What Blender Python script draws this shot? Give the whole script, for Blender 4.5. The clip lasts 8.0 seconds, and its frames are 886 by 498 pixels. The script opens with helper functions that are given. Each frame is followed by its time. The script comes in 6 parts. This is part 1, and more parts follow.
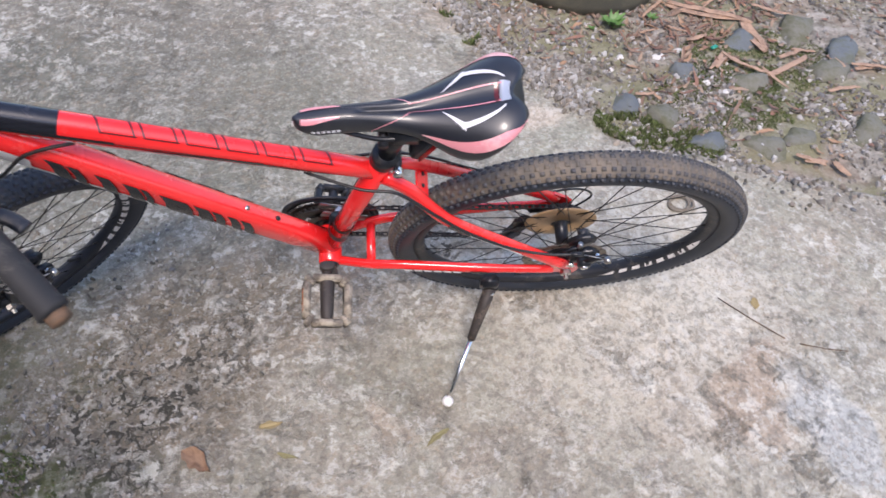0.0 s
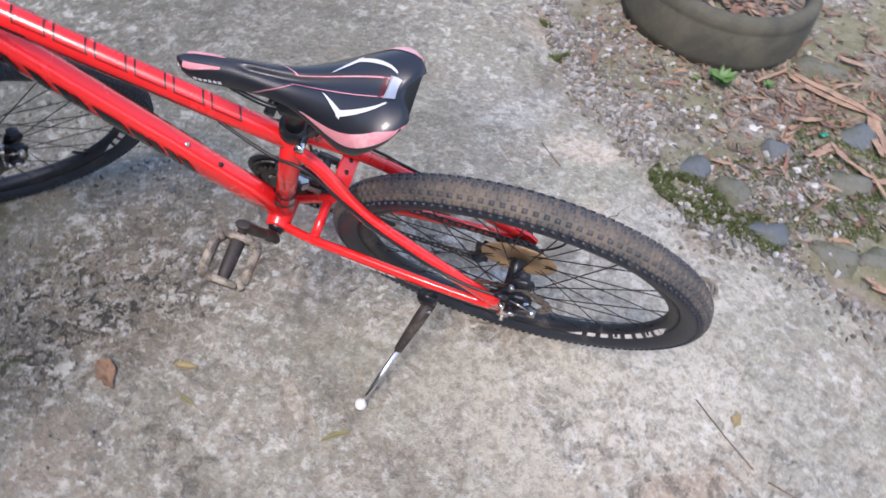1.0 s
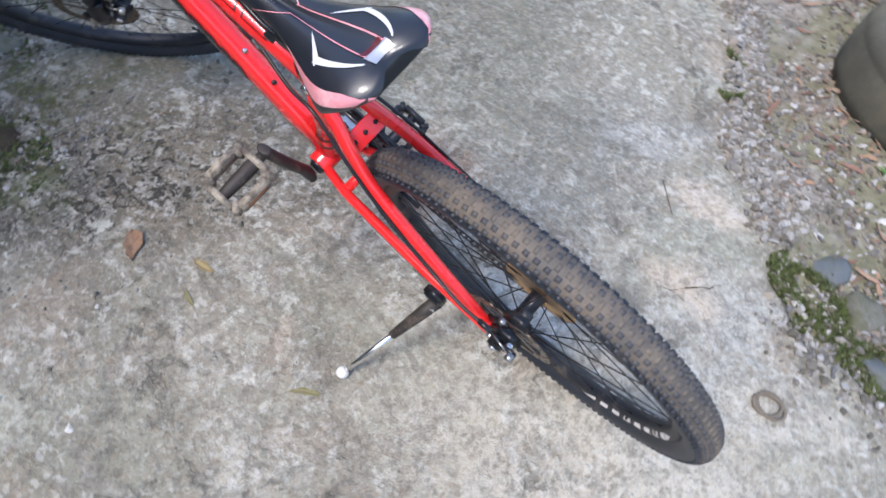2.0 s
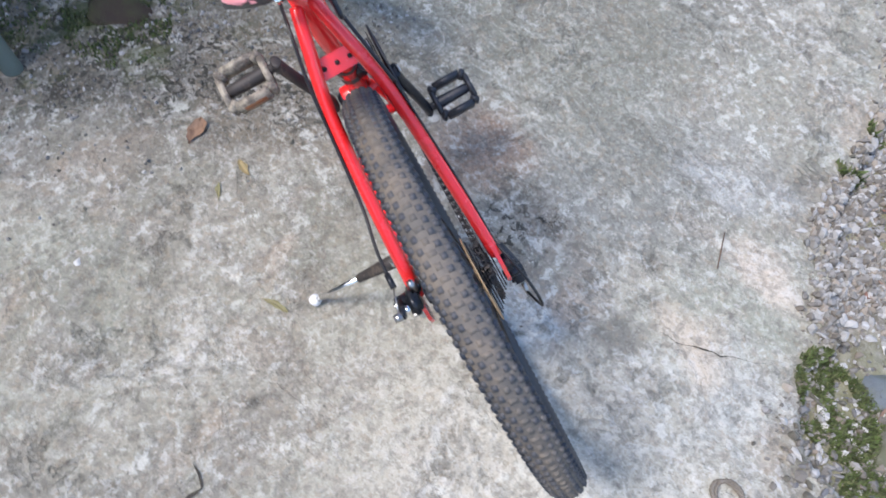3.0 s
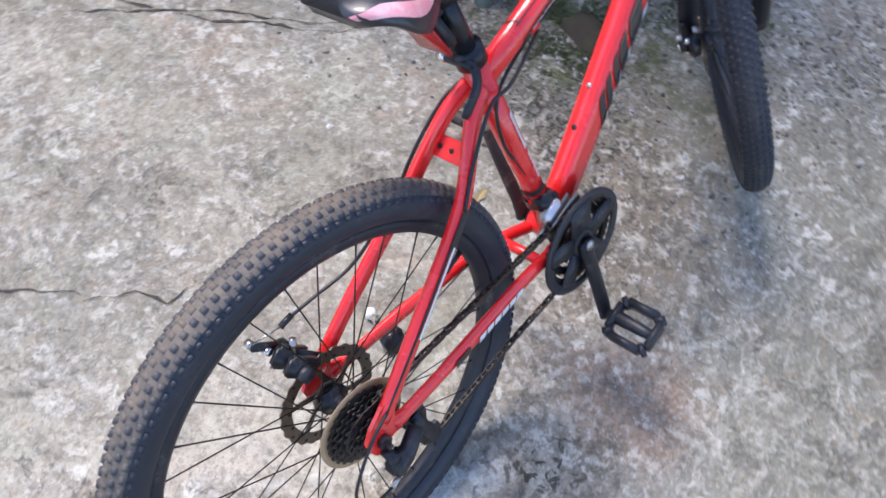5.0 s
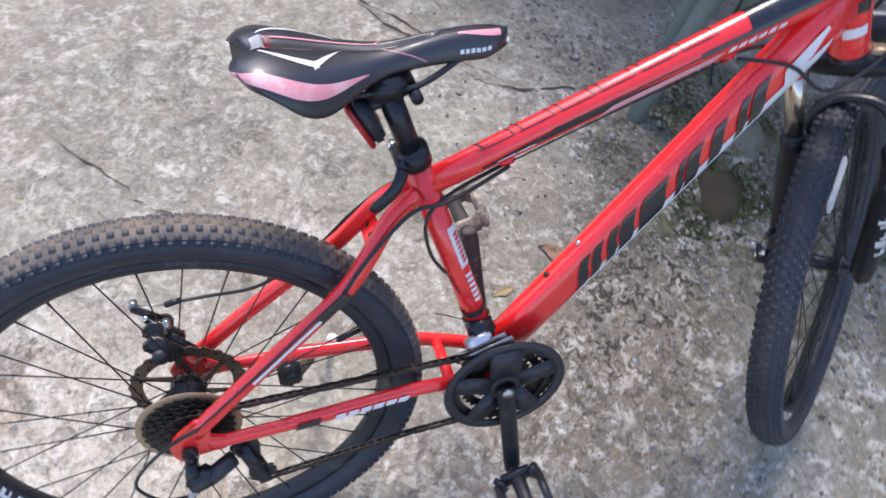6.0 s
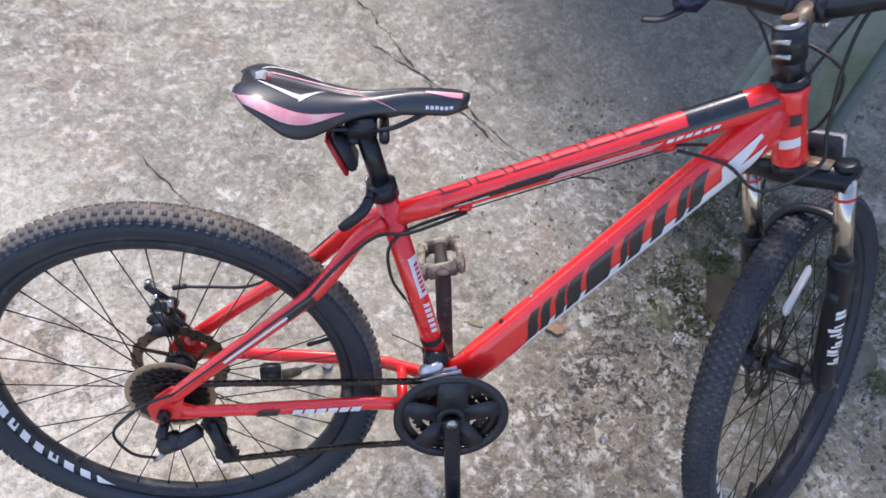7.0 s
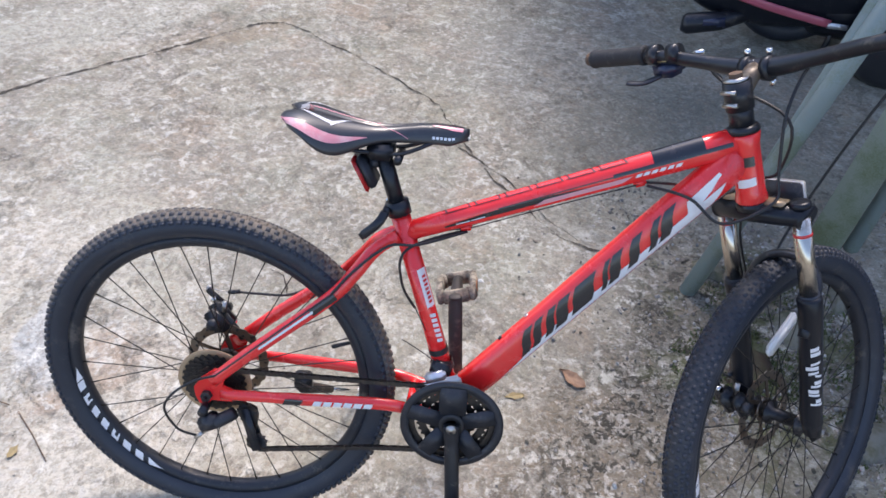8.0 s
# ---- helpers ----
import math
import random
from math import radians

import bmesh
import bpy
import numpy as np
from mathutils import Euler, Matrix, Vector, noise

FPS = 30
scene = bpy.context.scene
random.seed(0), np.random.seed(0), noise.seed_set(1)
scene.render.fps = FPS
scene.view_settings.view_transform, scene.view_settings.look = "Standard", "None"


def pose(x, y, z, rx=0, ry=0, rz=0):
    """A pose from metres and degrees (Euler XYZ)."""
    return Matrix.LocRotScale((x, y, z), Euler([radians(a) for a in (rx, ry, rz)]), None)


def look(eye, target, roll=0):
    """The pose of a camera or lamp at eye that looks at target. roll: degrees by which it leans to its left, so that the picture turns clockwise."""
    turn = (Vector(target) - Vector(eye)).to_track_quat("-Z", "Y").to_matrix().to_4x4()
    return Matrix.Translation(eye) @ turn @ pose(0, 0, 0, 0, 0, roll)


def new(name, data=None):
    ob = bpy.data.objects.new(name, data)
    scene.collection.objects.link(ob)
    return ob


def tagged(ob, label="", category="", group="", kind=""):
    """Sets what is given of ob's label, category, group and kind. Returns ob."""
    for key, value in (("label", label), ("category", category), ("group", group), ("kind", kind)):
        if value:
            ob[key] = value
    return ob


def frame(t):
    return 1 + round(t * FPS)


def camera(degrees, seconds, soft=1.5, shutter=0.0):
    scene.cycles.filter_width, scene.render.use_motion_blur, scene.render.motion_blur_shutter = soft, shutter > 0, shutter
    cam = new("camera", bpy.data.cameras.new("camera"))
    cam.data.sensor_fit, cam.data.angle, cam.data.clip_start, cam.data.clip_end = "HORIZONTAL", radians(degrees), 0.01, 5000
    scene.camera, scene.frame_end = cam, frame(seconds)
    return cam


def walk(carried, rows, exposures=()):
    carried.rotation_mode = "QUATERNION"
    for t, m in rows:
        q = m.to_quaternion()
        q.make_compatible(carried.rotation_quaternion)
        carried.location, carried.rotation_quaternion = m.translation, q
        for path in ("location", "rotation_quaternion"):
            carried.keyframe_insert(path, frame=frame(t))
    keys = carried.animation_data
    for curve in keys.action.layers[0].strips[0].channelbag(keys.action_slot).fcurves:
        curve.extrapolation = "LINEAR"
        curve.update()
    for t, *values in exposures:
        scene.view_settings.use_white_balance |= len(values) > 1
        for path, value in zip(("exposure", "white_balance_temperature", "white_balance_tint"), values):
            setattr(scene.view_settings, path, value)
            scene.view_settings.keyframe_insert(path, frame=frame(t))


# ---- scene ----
cam = camera(63.7, 8.0, soft=1.6, shutter=0.35)
PATH = [
    (0, (0.315, 0.87, 1.405), (0.204, -0.357, -0.171), 3.2),
    (0.5, (0.12, 0.825, 1.376), (0.203, -0.392, -0.209), 2.1),
    (1, (-0.015, 0.764, 1.364), (0.227, -0.419, -0.231), 7.8),
    (1.2, (-0.034, 0.726, 1.335), (0.23, -0.409, -0.29), 10.7),
    (2.3, (-0.255, 0.477, 1.303), (0.445, -0.331, -0.388), 13.4),
    (2.5, (-0.322, 0.426, 1.317), (0.431, -0.304, -0.387), 15.0),
    (3, (-0.403, 0.302, 1.305), (0.455, -0.22, -0.424), 8.3),
    (3.3, (-0.41, 0.207, 1.292), (0.387, -0.254, -0.483), 11.4),
    (3.5, (-0.384, 0.158, 1.29), (0.476, -0.35, -0.443), 19.0),
    (4, (-0.342, 0.018, 1.296), (0.679, -0.106, -0.419), 13.7),
    (4.5, (-0.29, -0.157, 1.298), (0.707, 0.089, -0.419), 18.6),
    (4.7, (-0.246, -0.199, 1.297), (0.69, 0.217, -0.422), 12.8),
    (5.8, (0.109, -0.314, 1.332), (0.588, 0.526, -0.419), 11.4),
    (6, (0.194, -0.346, 1.351), (0.582, 0.563, -0.388), 10.6),
    (6.5, (0.314, -0.393, 1.389), (0.433, 0.624, -0.329), 4.7),
    (7, (0.339, -0.506, 1.441), (0.51, 0.645, -0.186), 7.9),
    (7.5, (0.375, -0.682, 1.467), (0.443, 0.673, -0.002), 6.5),
    (8, (0.485, -0.752, 1.481), (0.377, 0.654, 0.063), 1.8),
]
walk(cam, [(t, look(eye, target, roll)) for t, eye, target, roll in PATH], [(0, 1.08, 6560, 19), (0.5, 1.02, 6460, 19), (1.2, 1.04, 6300, 17), (2.5, 1.16, 6080, 13), (4.5, 1.38, 6220, 17), (6, 1.32, 6380, 19), (8, 1.26, 6480, 18)])

# ---------------------------------------------------------------- world, sun, exposure
world = bpy.data.worlds.new("sky")
scene.world = world
world.use_nodes = True
wn = world.node_tree
wn.nodes.clear()
w_out = wn.nodes.new("ShaderNodeOutputWorld")
w_bg = wn.nodes.new("ShaderNodeBackground")
w_sky = wn.nodes.new("ShaderNodeTexSky")
w_sky.sky_type = "NISHITA"
w_sky.sun_disc = False
w_sky.dust_density = 1.3
w_sky.sun_elevation = radians(57)
w_sky.sun_rotation = radians(4)
w_bg.inputs["Strength"].default_value = 0.15
wn.links.new(w_sky.outputs[0], w_bg.inputs[0])
wn.links.new(w_bg.outputs[0], w_out.inputs[0])
sun = new("sun", bpy.data.lights.new("sun", "SUN"))
sun.data.energy, sun.data.angle, sun.data.color = 1.5, radians(16), (1.0, 0.93, 0.83)
sun.matrix_world = look((0.10, 1.45, 2.3), (0, 0, 0))


# ---------------------------------------------------------------- materials
def nodes_of(name):
    m = bpy.data.materials.new(name)
    m.use_nodes = True
    t = m.node_tree
    return m, t, t.nodes["Principled BSDF"]


def noise_node(t, scale, detail=4.0, rough=0.55, vec=None, distort=0.0):
    n = t.nodes.new("ShaderNodeTexNoise")
    n.inputs["Scale"].default_value = scale
    n.inputs["Detail"].default_value = detail
    n.inputs["Roughness"].default_value = rough
    n.inputs["Distortion"].default_value = distort
    if vec is not None:
        t.links.new(vec, n.inputs["Vector"])
    return n.outputs["Fac"]


def ramp(t, fac, lo, hi, c0=(0, 0, 0), c1=(1, 1, 1)):
    r = t.nodes.new("ShaderNodeValToRGB")
    r.color_ramp.elements[0].position, r.color_ramp.elements[1].position = lo, hi
    r.color_ramp.elements[0].color, r.color_ramp.elements[1].color = (*c0, 1), (*c1, 1)
    t.links.new(fac, r.inputs["Fac"])
    return r.outputs["Color"]


def mix(t, fac, a, b):
    """Mix of two colours (sockets or tuples) by fac (socket or number)."""
    n = t.nodes.new("ShaderNodeMix")
    n.data_type = "RGBA"
    for key, v in ((0, fac), (6, a), (7, b)):
        if isinstance(v, tuple):
            n.inputs[key].default_value = (*v, 1)
        elif isinstance(v, (int, float)):
            n.inputs[key].default_value = v
        else:
            t.links.new(v, n.inputs[key])
    return n.outputs[2]


def maths(t, op, a, b=0.0):
    n = t.nodes.new("ShaderNodeMath")
    n.operation = op
    for key, v in ((0, a), (1, b)):
        if isinstance(v, (int, float)):
            n.inputs[key].default_value = v
        else:
            t.links.new(v, n.inputs[key])
    return n.outputs[0]


def bump(t, b, height, strength, dist):
    n = t.nodes.new("ShaderNodeBump")
    n.inputs["Strength"].default_value, n.inputs["Distance"].default_value = strength, dist
    t.links.new(height, n.inputs["Height"])
    t.links.new(n.outputs[0], b.inputs["Normal"])


def coords(t):
    return t.nodes.new("ShaderNodeTexCoord").outputs["Object"]


def surface(name, base, rough=0.5, metal=0.0, coat=0.0, dirt=None, amount=0.5, scale=18.0, vary=0.15, relief=0.0, fine=220.0, spec=0.5):
    """A painted, plastic or metal surface with grain, patches of dirt or wear and uneven gloss."""
    m, t, b = nodes_of(name)
    v = coords(t)
    n1 = noise_node(t, scale, 6, 0.6, v)
    n2 = noise_node(t, fine, 3, 0.6, v)
    lo = tuple(max(0, c * (1 - vary)) for c in base)
    hi = tuple(min(1, c * (1 + vary)) for c in base)
    col = mix(t, n1, lo, hi)
    if dirt:
        mask = ramp(t, maths(t, "ADD", maths(t, "MULTIPLY", n1, 0.75), maths(t, "MULTIPLY", n2, 0.25)), 0.62 - 0.3 * amount, 0.72 - 0.2 * amount)
        col = mix(t, maths(t, "MULTIPLY", mask, min(1, 0.35 + amount * 0.6)), col, dirt)
    t.links.new(col, b.inputs["Base Color"])
    r = maths(t, "ADD", rough - 0.08, maths(t, "MULTIPLY", n1, 0.16))
    t.links.new(r, b.inputs["Roughness"])
    b.inputs["Metallic"].default_value = metal
    b.inputs["Coat Weight"].default_value = coat
    b.inputs["Coat Roughness"].default_value = 0.12
    b.inputs["Specular IOR Level"].default_value = spec
    if relief:
        bump(t, b, n2, 0.4, relief)
    return m


RED = surface("red_paint", (0.90, 0.024, 0.024), 0.26, 0, 0.8, (0.42, 0.05, 0.03), 0.12, 22, 0.06)
BLACK = surface("black_matt", (0.015, 0.015, 0.016), 0.55)
BLACK_METAL = surface("black_metal", (0.015, 0.017, 0.022), 0.36, 0.3, 0.1, (0.16, 0.13, 0.10), 0.18, 40, 0.3)
BLACK_GLOSS = surface("black_gloss", (0.007, 0.009, 0.014), 0.32, 0, 0.0, (0.08, 0.07, 0.06), 0.12, 30, 0.3, 0.0, 220.0, 0.35)
BLACK_PLASTIC = surface("black_plastic", (0.020, 0.022, 0.028), 0.45, 0, 0, (0.12, 0.10, 0.08), 0.2, 40, 0.3, 0.0004)
RUBBER = surface("rubber", (0.018, 0.024, 0.036), 0.50, 0, 0, (0.09, 0.080, 0.068), 0.24, 24, 0.3, 0.0004)
DUSTY = surface("dusty_rubber", (0.105, 0.094, 0.080), 0.68, 0, 0, (0.185, 0.150, 0.112), 0.62, 26, 0.25, 0.0005)
KNOBS = surface("dusty_knobs", (0.060, 0.060, 0.064), 0.62, 0, 0, (0.135, 0.115, 0.092), 0.45, 26, 0.3, 0.0005)
DUSTY_FRONT = surface("dusty_front_rubber", (0.026, 0.030, 0.038), 0.58, 0, 0, (0.08, 0.07, 0.06), 0.42, 11, 0.3, 0.0005)
RIMBLACK = surface("rim_black", (0.012, 0.015, 0.022), 0.5, 0, 0, (0.20, 0.165, 0.125), 0.22, 20, 0.3)
SPOKE = surface("spoke_black", (0.03, 0.028, 0.026), 0.4, 0.5)
STEEL = surface("steel", (0.48, 0.47, 0.45), 0.32, 1.0, 0, (0.20, 0.13, 0.08), 0.2, 60, 0.2)
CHROME = surface("chrome", (0.80, 0.79, 0.77), 0.16, 1.0, 0, (0.35, 0.25, 0.16), 0.1, 60, 0.1)
ROTOR = surface("rotor_steel", (0.20, 0.17, 0.14), 0.4, 0.9, 0, (0.16, 0.09, 0.05), 0.5, 40, 0.3)
CHAINSTEEL = surface("oily_steel", (0.055, 0.050, 0.046), 0.42, 0.7, 0, (0.12, 0.085, 0.055), 0.3, 90, 0.35)
DUST_METAL = surface("dusty_metal", (0.045, 0.038, 0.034), 0.6, 0.2, 0, (0.22, 0.17, 0.125), 0.35, 35, 0.3)
DUST_PLASTIC = surface("dusty_plastic", (0.13, 0.11, 0.088), 0.75, 0, 0, (0.48, 0.42, 0.32), 0.65, 45, 0.3, 0.0005)
WHITE_PLASTIC = surface("white_plastic", (0.78, 0.77, 0.74), 0.4, 0, 0, (0.42, 0.38, 0.32), 0.12, 50, 0.08)
TAN_PLASTIC = surface("tan_plastic", (0.44, 0.29, 0.155), 0.5, 0, 0, (0.20, 0.13, 0.075), 0.2, 30, 0.25)
SILVER_PLASTIC = surface("silver_plastic", (0.62, 0.63, 0.66), 0.3, 0.6)
RUSTY = surface("rust", (0.13, 0.085, 0.055), 0.75, 0.2, 0, (0.24, 0.12, 0.06), 0.4, 60, 0.35, 0.0005)
BRONZE = surface("worn_bronze", (0.30, 0.23, 0.15), 0.42, 0.5, 0, (0.08, 0.06, 0.045), 0.4, 60, 0.3)
WORN_BRONZE = surface("worn_stem", (0.11, 0.085, 0.062), 0.42, 0.3, 0, (0.30, 0.23, 0.16), 0.4, 45, 0.3)
STANCHION = surface("stanchion", (0.58, 0.53, 0.46), 0.22, 1.0, 0, (0.30, 0.21, 0.13), 0.25, 30, 0.2)
AMBER = surface("amber", (0.30, 0.10, 0.03), 0.4, 0, 0, (0.18, 0.12, 0.08), 0.4, 60, 0.2)
RED_LENS = surface("red_lens", (0.50, 0.02, 0.02), 0.25, 0, 0.3)
CABLE = surface("cable", (0.014, 0.014, 0.015), 0.42)
GRIP = surface("grip_rubber", (0.022, 0.022, 0.023), 0.75, 0, 0, (0.09, 0.08, 0.07), 0.25, 50, 0.3, 0.0007, 500)
SHIFTER_BLUE = surface("shifter", (0.015, 0.022, 0.055), 0.32, 0, 0.2)
VINYL = surface("black_vinyl", (0.012, 0.014, 0.020), 0.42, 0, 0.30, (0.05, 0.049, 0.050), 0.12, 20, 0.3, 0.0002, 700, 0.7)
PINK_VINYL = surface("pink_vinyl", (0.74, 0.29, 0.32), 0.34, 0, 0.3, (0.76, 0.56, 0.55), 0.4, 26, 0.12)
WHITE_VINYL = surface("white_vinyl", (0.72, 0.72, 0.75), 0.4, 0, 0, (0.40, 0.40, 0.42), 0.2, 40, 0.1)
STUD = surface("stud", (0.10, 0.10, 0.105), 0.4)
DECAL_WHITE = surface("decal_white", (0.78, 0.76, 0.75), 0.3, 0, 0.4, (0.62, 0.45, 0.42), 0.12, 40, 0.06)
DECAL_BLACK = surface("decal_black", (0.012, 0.013, 0.018), 0.25, 0, 0.4, (0.06, 0.05, 0.05), 0.1, 40, 0.3)
DECAL_PINK = surface("decal_pink", (0.74, 0.36, 0.38), 0.3, 0, 0.4)
DECAL_RED = surface("decal_red", (0.62, 0.03, 0.03), 0.3, 0, 0.4)
DECAL_DARKRED = surface("decal_darkred", (0.10, 0.008, 0.010), 0.3, 0, 0.4)
GREEN_PAINT = surface("green_paint", (0.215, 0.268, 0.255), 0.55, 0, 0, (0.12, 0.15, 0.07), 0.42, 9, 0.2, 0.0004)
ALGAE_WOOD = surface("algae_paint", (0.25, 0.285, 0.225), 0.8, 0, 0, (0.10, 0.13, 0.04), 0.55, 7, 0.25, 0.001)
BLUE_CLOTH = surface("blue_cloth", (0.05, 0.14, 0.50), 0.8, 0, 0, None, 0, 30, 0.25)
GREEN_PLASTIC = surface("green_plastic", (0.0, 0.28, 0.20), 0.4)
WALL = surface("wall_plaster", (0.42, 0.40, 0.36), 0.9, 0, 0, (0.25, 0.23, 0.20), 0.4, 2, 0.1, 0.001)
ROOF = surface("roof_sheet", (0.22, 0.21, 0.20), 0.6, 0.2, 0, (0.16, 0.11, 0.08), 0.4, 3, 0.1)
PLANTER = surface("planter_rubber", (0.075, 0.072, 0.055), 0.85, 0, 0, (0.135, 0.125, 0.085), 0.6, 7, 0.3, 0.0015)
PINK_PANEL = surface("pink_panel", (0.45, 0.10, 0.14), 0.3, 0, 0.3)
BROWN_CLAY = surface("brown_clay", (0.040, 0.026, 0.017), 0.85, 0, 0, (0.05, 0.058, 0.020), 0.6, 12, 0.35, 0.002)


def island(name, colours, rough=0.85, relief=0.001, scale=60.0):
    """A material whose colour differs from piece to piece."""
    m, t, b = nodes_of(name)
    g = t.nodes.new("ShaderNodeNewGeometry")
    r = t.nodes.new("ShaderNodeValToRGB")
    r.color_ramp.interpolation = "CONSTANT"
    for i, c in enumerate(colours):
        e = r.color_ramp.elements[i] if i < 2 else r.color_ramp.elements.new(i / len(colours))
        e.position, e.color = i / len(colours), (*c, 1)
    t.links.new(g.outputs["Random Per Island"], r.inputs["Fac"])
    v = coords(t)
    n = noise_node(t, scale, 5, 0.6, v)
    t.links.new(mix(t, maths(t, "MULTIPLY", n, 0.55), r.outputs["Color"], (0.12, 0.10, 0.08)), b.inputs["Base Color"])
    b.inputs["Roughness"].default_value = rough
    bump(t, b, n, 0.5, relief)
    return m


PEBBLES = island("pebbles", ((0.30, 0.29, 0.27), (0.20, 0.19, 0.17), (0.46, 0.45, 0.43), (0.15, 0.155, 0.16), (0.25, 0.21, 0.165), (0.58, 0.57, 0.54), (0.16, 0.15, 0.13), (0.12, 0.115, 0.09), (0.33, 0.315, 0.29), (0.19, 0.18, 0.16)))
LITTER = island("dry_leaves", ((0.27, 0.13, 0.085), (0.40, 0.24, 0.14), (0.18, 0.09, 0.065), (0.38, 0.27, 0.185), (0.24, 0.15, 0.10), (0.17, 0.115, 0.085)), 0.7)
WOODBITS = surface("dry_bark", (0.42, 0.275, 0.185), 0.75, 0, 0, (0.15, 0.10, 0.07), 0.55, 28, 0.3, 0.001, 120)
PALECHIPS = island("pale_chips", ((0.36, 0.355, 0.33), (0.28, 0.27, 0.245), (0.52, 0.51, 0.48), (0.24, 0.235, 0.215), (0.38, 0.33, 0.265), (0.20, 0.185, 0.16), (0.44, 0.43, 0.40), (0.17, 0.15, 0.12)))
MOSS = island("moss", ((0.07, 0.12, 0.02), (0.10, 0.16, 0.03), (0.05, 0.08, 0.02), (0.13, 0.16, 0.05)), 0.9)
FOLIAGE = island("weed_leaves", ((0.10, 0.26, 0.05), (0.14, 0.32, 0.07), (0.08, 0.20, 0.04)), 0.5)
STONE_BLUE = surface("bluish_stone", (0.125, 0.142, 0.150), 0.8, 0, 0, (0.085, 0.088, 0.042), 0.52, 16, 0.5, 0.007, 90)
STONE_GREY = surface("grey_stone", (0.175, 0.172, 0.140), 0.85, 0, 0, (0.080, 0.080, 0.034), 0.66, 16, 0.5, 0.007, 90)
STONE_WHITE = surface("white_stone", (0.56, 0.55, 0.52), 0.8, 0, 0, (0.40, 0.37, 0.32), 0.2, 30, 0.1, 0.001, 90)
LEAF_BROWN = surface("leaf_brown", (0.27, 0.165, 0.10), 0.65, 0, 0, (0.14, 0.075, 0.045), 0.5, 60, 0.3, 0.0008, 150)
LEAF_YELLOW = surface("leaf_yellow", (0.30, 0.235, 0.11), 0.65, 0, 0, (0.30, 0.22, 0.10), 0.4, 60, 0.3, 0.0008, 150)
LEAF_OLIVE = surface("leaf_olive", (0.22, 0.20, 0.09), 0.65, 0, 0, (0.16, 0.13, 0.07), 0.4, 60, 0.3, 0.0008, 150)
STRAW = surface("straw_rope", (0.19, 0.165, 0.13), 0.85, 0, 0, (0.12, 0.09, 0.06), 0.4, 60, 0.3, 0.001)
CRACKDIRT = surface("crack_dirt", (0.055, 0.047, 0.038), 0.95, 0, 0, (0.10, 0.10, 0.055), 0.35, 30, 0.3, 0.002)

# weathered concrete: cement paste, lichen, grit, tan stains and dark patches, some painted-in shade
CONCRETE, t, b = nodes_of("weathered_concrete")
v = coords(t)
warp = t.nodes.new("ShaderNodeVectorMath")
warp.operation = "ADD"
nz = t.nodes.new("ShaderNodeTexNoise")
nz.inputs["Scale"].default_value, nz.inputs["Detail"].default_value = 5.0, 5
t.links.new(v, nz.inputs["Vector"])
wsub = t.nodes.new("ShaderNodeVectorMath")
wsub.operation = "MULTIPLY_ADD"
wsub.inputs[1].default_value, wsub.inputs[2].default_value = (0.30, 0.30, 0.0), (-0.15, -0.15, 0.0)
t.links.new(nz.outputs["Color"], wsub.inputs[0])
t.links.new(v, warp.inputs[0])
t.links.new(wsub.outputs[0], warp.inputs[1])
wv = warp.outputs[0]


def blob(cx, cy, rx, ry, soft=0.5, turn=0.0):
    """A ragged mask round a place of the yard, for stains, tones and painted shade."""
    mp = t.nodes.new("ShaderNodeMapping")
    mp.vector_type = "TEXTURE"
    mp.inputs["Location"].default_value = (cx, cy, 0)
    mp.inputs["Rotation"].default_value = (0, 0, radians(turn))
    mp.inputs["Scale"].default_value = (rx, ry, 100)
    t.links.new(wv, mp.inputs["Vector"])
    ln = t.nodes.new("ShaderNodeVectorMath")
    ln.operation = "LENGTH"
    t.links.new(mp.outputs[0], ln.inputs[0])
    return ramp(t, ln.outputs["Value"], 1 - soft, 1.0, (1, 1, 1), (0, 0, 0))


n_big = noise_node(t, 1.3, 5, 0.62, v)
n_mid = noise_node(t, 7, 8, 0.66, v, 0.6)
n_lich = noise_node(t, 20, 9, 0.70, v, 0.25)
n_grit = noise_node(t, 95, 4, 0.7, v)
n_fine = noise_node(t, 380, 3, 0.6, v)


def streaks(turn, along_scale, across_scale):
    """Noise drawn out along one direction, like the marks of a trowel."""
    mp = t.nodes.new("ShaderNodeMapping")
    mp.inputs["Rotation"].default_value = (0, 0, radians(turn))
    mp.inputs["Scale"].default_value = (along_scale, across_scale, 1)
    t.links.new(wv, mp.inputs["Vector"])
    return noise_node(t, 1.0, 8, 0.68, mp.outputs[0])


col = mix(t, ramp(t, n_big, 0.34, 0.66), (0.258, 0.240, 0.185), (0.396, 0.375, 0.295))
col = mix(t, maths(t, "MULTIPLY", ramp(t, n_mid, 0.40, 0.60), 0.65), col, (0.433, 0.405, 0.329))
